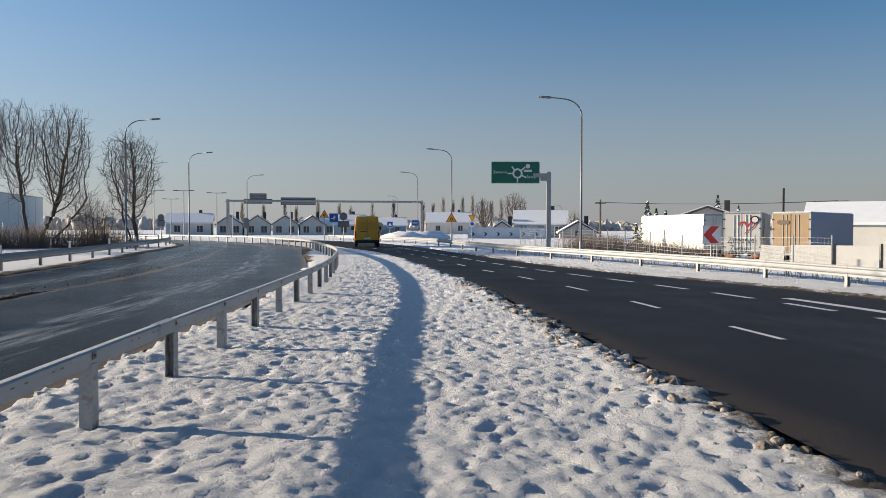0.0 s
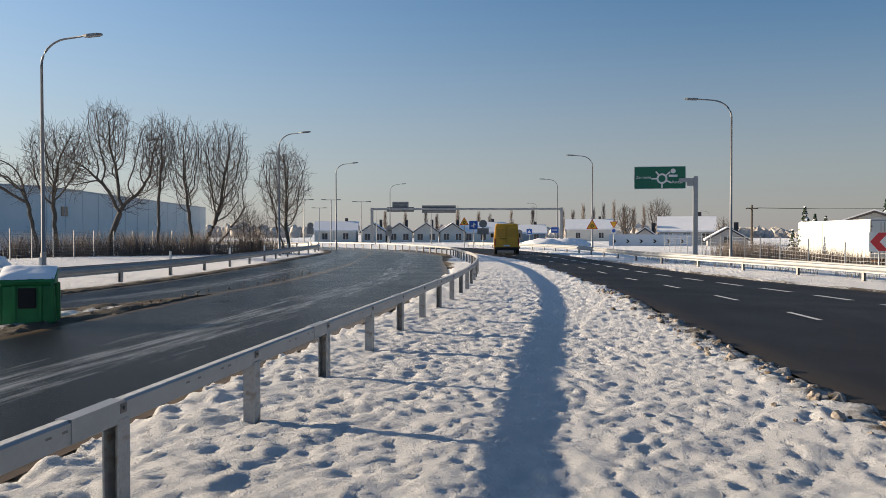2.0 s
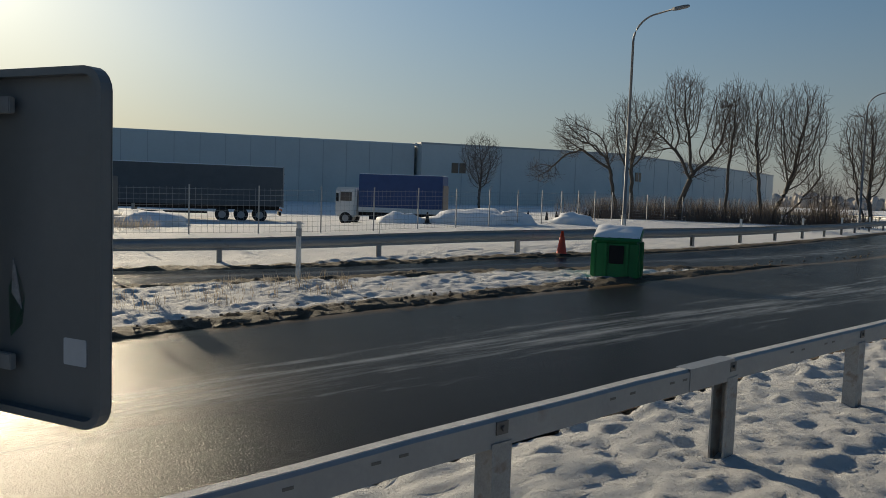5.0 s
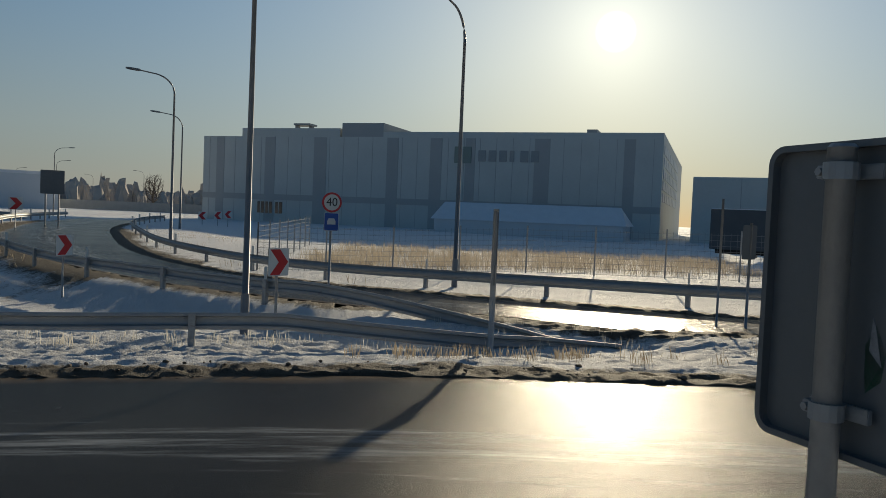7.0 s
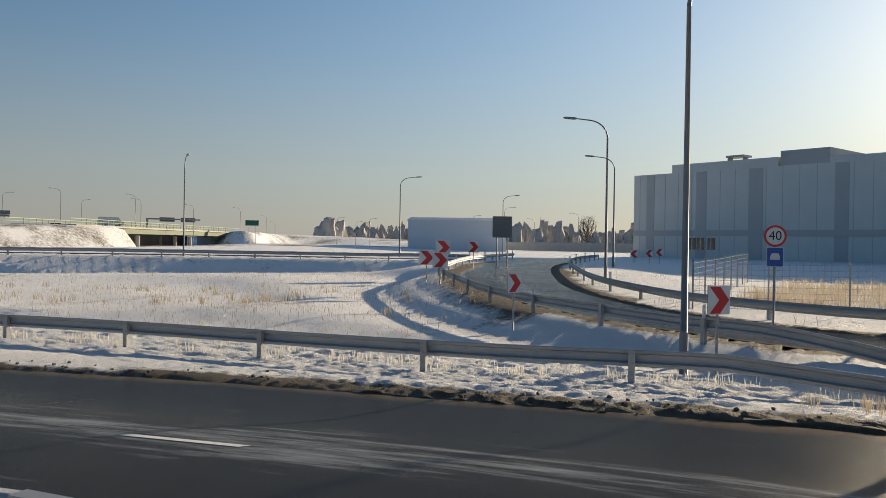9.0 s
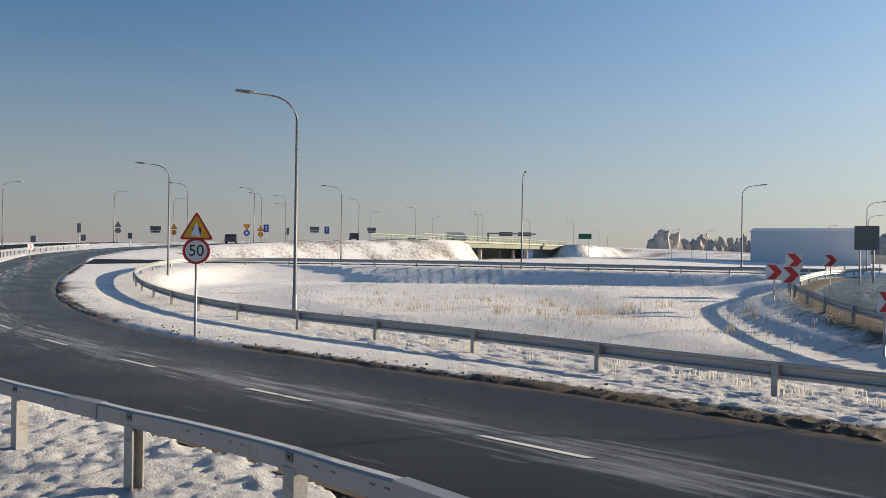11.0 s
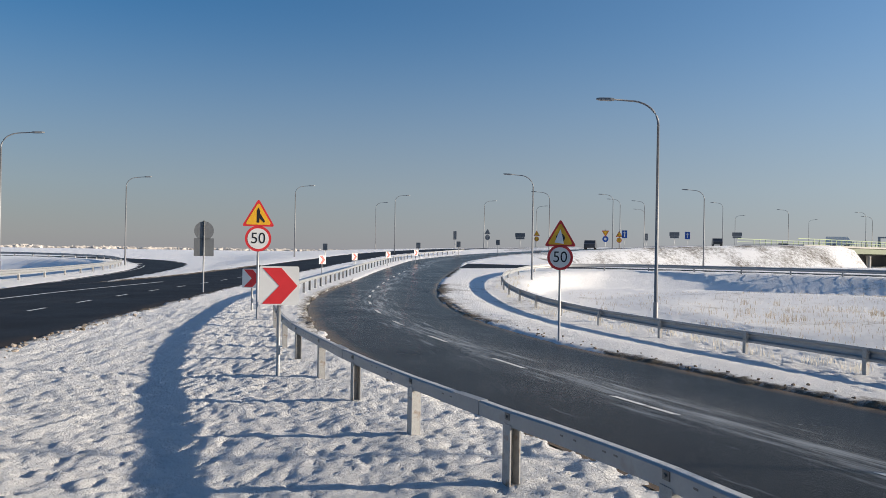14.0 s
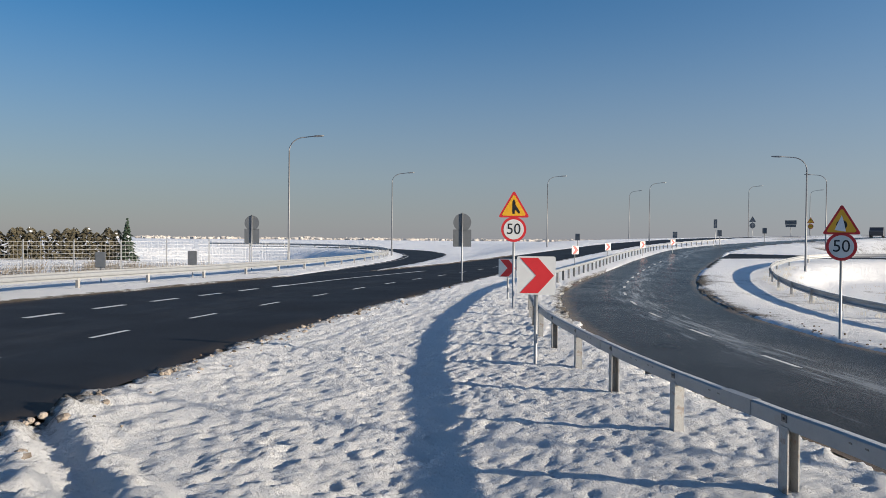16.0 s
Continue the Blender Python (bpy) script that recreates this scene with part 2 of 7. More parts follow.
M_POST = mat("post_zinc", (0.36, 0.36, 0.355), 0.6, 0.3, 0.35, 9, 0.2, 50, dirt=(0.17, 0.1, 0.05), dirt_at=0.52)
M_BOLT = mat("bolt", (0.16, 0.16, 0.16), 0.5, 0.7)
M_SIGNBACK = mat("sign_back_grey", (0.16, 0.17, 0.18), 0.5, 0.3, 0.1, 4, 0.05, 30)
M_WHITE = mat("sign_white", (0.72, 0.72, 0.7), 0.4, vary=0.05)
M_RED = mat("sign_red", (0.62, 0.03, 0.035), 0.4, vary=0.08)
M_YELLOW = mat("sign_yellow", (0.82, 0.43, 0.02), 0.4, vary=0.06)
M_BLACK = mat("sign_black", (0.012, 0.012, 0.014), 0.5)
M_BLUE = mat("sign_blue", (0.015, 0.09, 0.4), 0.4, vary=0.06)
M_GREEN = mat("sign_green", (0.0, 0.12, 0.07), 0.4, vary=0.06)
M_FROST = mat("hoar_frost", (0.78, 0.8, 0.83), 0.8, vary=0.08, scale=20)
M_RIME = mat("gritty_rime", (0.5, 0.5, 0.49), 0.8, vary=0.35, scale=14, bump=0.3, bump_scale=90)
M_BIN = mat("green_plastic", (0.01, 0.19, 0.05), 0.45, vary=0.15, scale=4, bump=0.1)
M_DARK = mat("dark_inside", (0.01, 0.01, 0.01), 0.8)
M_ORANGE = mat("cone_orange", (0.72, 0.07, 0.03), 0.5)
# hall walls are paled: haze and glare before them are in the colour
M_WALL_A = mat("hazed_grey_cladding", (0.58, 0.6, 0.58), 0.55, vary=0.07, scale=0.3)
M_WALL_A2 = mat("hazed_dark_cladding", (0.42, 0.43, 0.43), 0.55, vary=0.07, scale=0.3)
M_WALL_B = mat("hazed_blue_grey_cladding", (0.58, 0.6, 0.58), 0.55, vary=0.08, scale=0.3)
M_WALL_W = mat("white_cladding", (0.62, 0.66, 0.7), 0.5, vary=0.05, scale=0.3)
M_PLASTER = mat("house_plaster", (0.62, 0.6, 0.55), 0.8, vary=0.1, scale=1)
M_PLASTER2 = mat("grey_plaster", (0.42, 0.42, 0.42), 0.8, vary=0.1, scale=1)
M_ROOF = mat("roof_snow", (0.8, 0.82, 0.85), 0.8, vary=0.06, scale=1, bump=0.2, bump_scale=3)
M_TILE = mat("dark_roof_edge", (0.05, 0.045, 0.045), 0.7)
M_WINDOW = mat("window_glass", (0.03, 0.035, 0.045), 0.12, spec=0.8)
M_TRAILER = mat("trailer_white", (0.62, 0.61, 0.57), 0.4, vary=0.06, scale=1, dirt=(0.4, 0.36, 0.3), dirt_at=0.68)
M_TARP = mat("tarp_dark_blue", (0.03, 0.07, 0.2), 0.5, vary=0.15, scale=2)
M_TARPG = mat("tarp_grey", (0.07, 0.085, 0.1), 0.5, vary=0.15, scale=2)
M_BEIGE = mat("plywood_beige", (0.3, 0.21, 0.12), 0.6, vary=0.15, scale=2)
M_TYRE = mat("rubber", (0.015, 0.015, 0.016), 0.8)
M_VAN = mat("van_yellow", (0.55, 0.3, 0.02), 0.35, vary=0.06)
M_BARK = mat("bark", (0.1, 0.085, 0.07), 0.9, vary=0.3, scale=8)
M_TWIG = mat("frosted_twigs", (0.15, 0.122, 0.105), 0.9, vary=0.3, scale=3)
M_NEEDLE = mat("conifer_needles", (0.035, 0.06, 0.035), 0.8, vary=0.4, scale=6)
M_HEDGE = mat("hedge_needles", (0.1, 0.085, 0.05), 0.85, vary=0.4, scale=6)
M_STRAW = mat("dry_grass", (0.42, 0.35, 0.26), 0.85, vary=0.3, scale=12)


def let_light_through(m, share):
    """Thin blades glow when the sun stands behind them."""
    n, l = m.node_tree.nodes, m.node_tree.links
    b = n["Principled BSDF"]
    thin, mixer = n.new("ShaderNodeBsdfTranslucent"), n.new("ShaderNodeMixShader")
    l.new(b.inputs["Base Color"].links[0].from_socket, thin.inputs["Color"])
    mixer.inputs[0].default_value = share
    l.new(b.outputs[0], mixer.inputs[1])
    l.new(thin.outputs[0], mixer.inputs[2])
    l.new(mixer.outputs[0], n["Material Output"].inputs["Surface"])


let_light_through(M_STRAW, 0.55)
M_FROSTGRASS = mat("frosted_grass", (0.72, 0.68, 0.6), 0.8, vary=0.15, scale=20)
let_light_through(M_FROSTGRASS, 0.5)
M_FROSTSTRAW = mat("frosted_straw", (0.6, 0.52, 0.41), 0.8, vary=0.25, scale=14)
let_light_through(M_FROSTSTRAW, 0.5)
M_WIRE = mat("fence_wire", (0.3, 0.31, 0.33), 0.5, 0.6)
M_CONC = mat("concrete", (0.42, 0.41, 0.39), 0.85, vary=0.15, scale=1.2, bump=0.2)
# one green paint: darkened for the girders' shade, lighter for the railing
M_GIRDER = mat("shaded_bridge_green", (0.07, 0.105, 0.055), 0.6, vary=0.2, scale=.6)
M_RAILGREEN = mat("railing_green", (0.2, 0.29, 0.13), 0.5, vary=0.1)
# bare woods paled so that the colour carries the haze of distance
M_HAZED_WOODS = mat("far_woods", (0.5, 0.46, 0.42), 0.95, vary=0.25, scale=0.05)
M_LED = mat("lamp_head_grey", (0.2, 0.21, 0.22), 0.5, 0.4)


# ---------------------------------------------------------------- mesh helpers
def part(name, bm, material, parent=None, label="", smooth=False):
    me = bpy.data.meshes.new(name)
    bm.to_mesh(me)
    bm.free()
    me.materials.append(material)
    if smooth:
        me.shade_smooth()
    ob = new(name, me)
    ob.parent = parent
    if label:
        ob["label"] = label
    return ob


def base(name, x, y, z, rz=0.0, label="", category="", group="", kind=""):
    ob = new(name)
    ob.empty_display_size = 0.2
    ob.matrix_world = pose(x, y, z, 0, 0, rz)
    return tagged(ob, label, category, group, kind)


def box(bm, x0, x1, y0, y1, z0, z1, bevel=0.0):
    vs = [bm.verts.new((x, y, z)) for x in (x0, x1) for y in (y0, y1) for z in (z0, z1)]
    fs = [bm.faces.new([vs[i] for i in f]) for f in
          ((0, 1, 3, 2), (4, 6, 7, 5), (0, 4, 5, 1), (2, 3, 7, 6), (0, 2, 6, 4), (1, 5, 7, 3))]
    if bevel:
        es = {e for f in fs for e in f.edges}
        bmesh.ops.bevel(bm, geom=list(es), offset=bevel, segments=2, affect="EDGES")
    return bm


def boxes(*dims, bevel=0.0):
    bm = bmesh.new()
    for d in dims:
        box(bm, *d, bevel=bevel)
    return bm


def tube(bm, points, radii, sides=8, cap=True):
    """A round bar along points."""
    pts = [Vector(p) for p in points]
    rings = []
    for i, p in enumerate(pts):
        d = (pts[min(i + 1, len(pts) - 1)] - pts[max(i - 1, 0)]).normalized()
        a = d.cross(Vector((0, 0, 1)) if abs(d.z) < 0.9 else Vector((1, 0, 0))).normalized()
        b = d.cross(a)
        r = radii[i] if isinstance(radii, (list, tuple)) else radii
        rings.append([bm.verts.new(p + (a * math.cos(6.28319 * k / sides) + b * math.sin(6.28319 * k / sides)) * r) for k in range(sides)])
    for r0, r1 in zip(rings, rings[1:]):
        for k in range(sides):
            bm.faces.new((r0[k], r0[(k + 1) % sides], r1[(k + 1) % sides], r1[k]))
    if cap:
        bm.faces.new(rings[0])
        bm.faces.new(rings[-1][::-1])
    return bm


def slab(outline, depth, y=0.0):
    """A plate in the x-z plane, its face towards -y."""
    bm = bmesh.new()
    f0 = [bm.verts.new((x, y, z)) for x, z in outline]
    f1 = [bm.verts.new((x, y + depth, z)) for x, z in outline]
    bm.faces.new(f0)
    bm.faces.new(f1[::-1])
    k = len(outline)
    for i in range(k):
        bm.faces.new((f0[i], f1[i], f1[(i + 1) % k], f0[(i + 1) % k]))
    bmesh.ops.recalc_face_normals(bm, faces=bm.faces)
    return bm


def rounded(w, h, r, zc=0.0, steps=5):
    out = []
    for cx, cz, a0 in ((w / 2 - r, h / 2 - r, 0), (-w / 2 + r, h / 2 - r, 90), (-w / 2 + r, -h / 2 + r, 180), (w / 2 - r, -h / 2 + r, 270)):
        for i in range(steps + 1):
            a = radians(a0 + 90 * i / steps)
            out.append((cx + r * math.cos(a), zc + cz + r * math.sin(a)))
    return out


def circle(r, zc=0.0, k=28):
    return [(r * math.cos(6.28319 * i / k), zc + r * math.sin(6.28319 * i / k)) for i in range(k)]


def triangle(side, zc=0.0, r=0.04, flip=False):
    s = -1 if flip else 1
    out = []
    for i in range(3):
        a0 = 90 + 120 * i
        c = (side / 1.7320508 - 2 * r)
        cx, cz = c * math.cos(radians(a0)), c * math.sin(radians(a0))
        for j in range(4):
            a = radians(a0 - 60 + 40 * j)
            out.append((cx + r * math.cos(a), zc + s * (cz + r * math.sin(a))))
    return out if not flip else out[::-1]


def curve(points, step):
    """A smooth line through points, as evenly spaced rows (x, y, z)."""
    p = np.array([(q + (0.0,))[:3] for q in points], float)
    p = np.vstack([2 * p[0] - p[1], p, 2 * p[-1] - p[-2]])
    out = []
    for i in range(1, len(p) - 2):
        d = [max(np.linalg.norm(p[i + k][:2] - p[i + k - 1][:2]), 1e-6) ** 0.5 for k in (0, 1, 2)]
        m1 = d[1] * ((p[i] - p[i - 1]) / d[0] - (p[i + 1] - p[i - 1]) / (d[0] + d[1]) + (p[i + 1] - p[i]) / d[1])
        m2 = d[1] * ((p[i + 1] - p[i]) / d[1] - (p[i + 2] - p[i]) / (d[1] + d[2]) + (p[i + 2] - p[i + 1]) / d[2])
        t = np.linspace(0, 1, 24, endpoint=False)[:, None]
        out.append((2 * t**3 - 3 * t**2 + 1) * p[i] + (t**3 - 2 * t**2 + t) * m1 + (-2 * t**3 + 3 * t**2) * p[i + 1] + (t**3 - t**2) * m2)
    out = np.vstack(out + [p[-2][None]])
    s = np.concatenate([[0], np.cumsum(np.linalg.norm(np.diff(out[:, :2], axis=0), axis=1))])
    want = np.linspace(0, s[-1], max(2, int(s[-1] / step) + 1))
    return np.column_stack([np.interp(want, s, out[:, k]) for k in range(3)])


def text_mesh(body, size, depth=0.004):
    cu = bpy.data.curves.new("t", "FONT")
    cu.body, cu.size, cu.align_x, cu.align_y, cu.extrude = body, size, "CENTER", "CENTER", depth
    ob = bpy.data.objects.new("t", cu)
    scene.collection.objects.link(ob)
    bpy.context.view_layer.update()
    me = bpy.data.meshes.new_from_object(ob.evaluated_get(bpy.context.evaluated_depsgraph_get()))
    bpy.data.objects.remove(ob)
    bm = bmesh.new()
    bm.from_mesh(me)
    bmesh.ops.transform(bm, matrix=pose(0, 0, 0, 90), verts=bm.verts)
    return bm


def shifted(bm, x=0, y=0, z=0, sx=1, sz=1):
    for v in bm.verts:
        v.co = (v.co.x * sx + x, v.co.y + y, v.co.z * sz + z)
    return bm


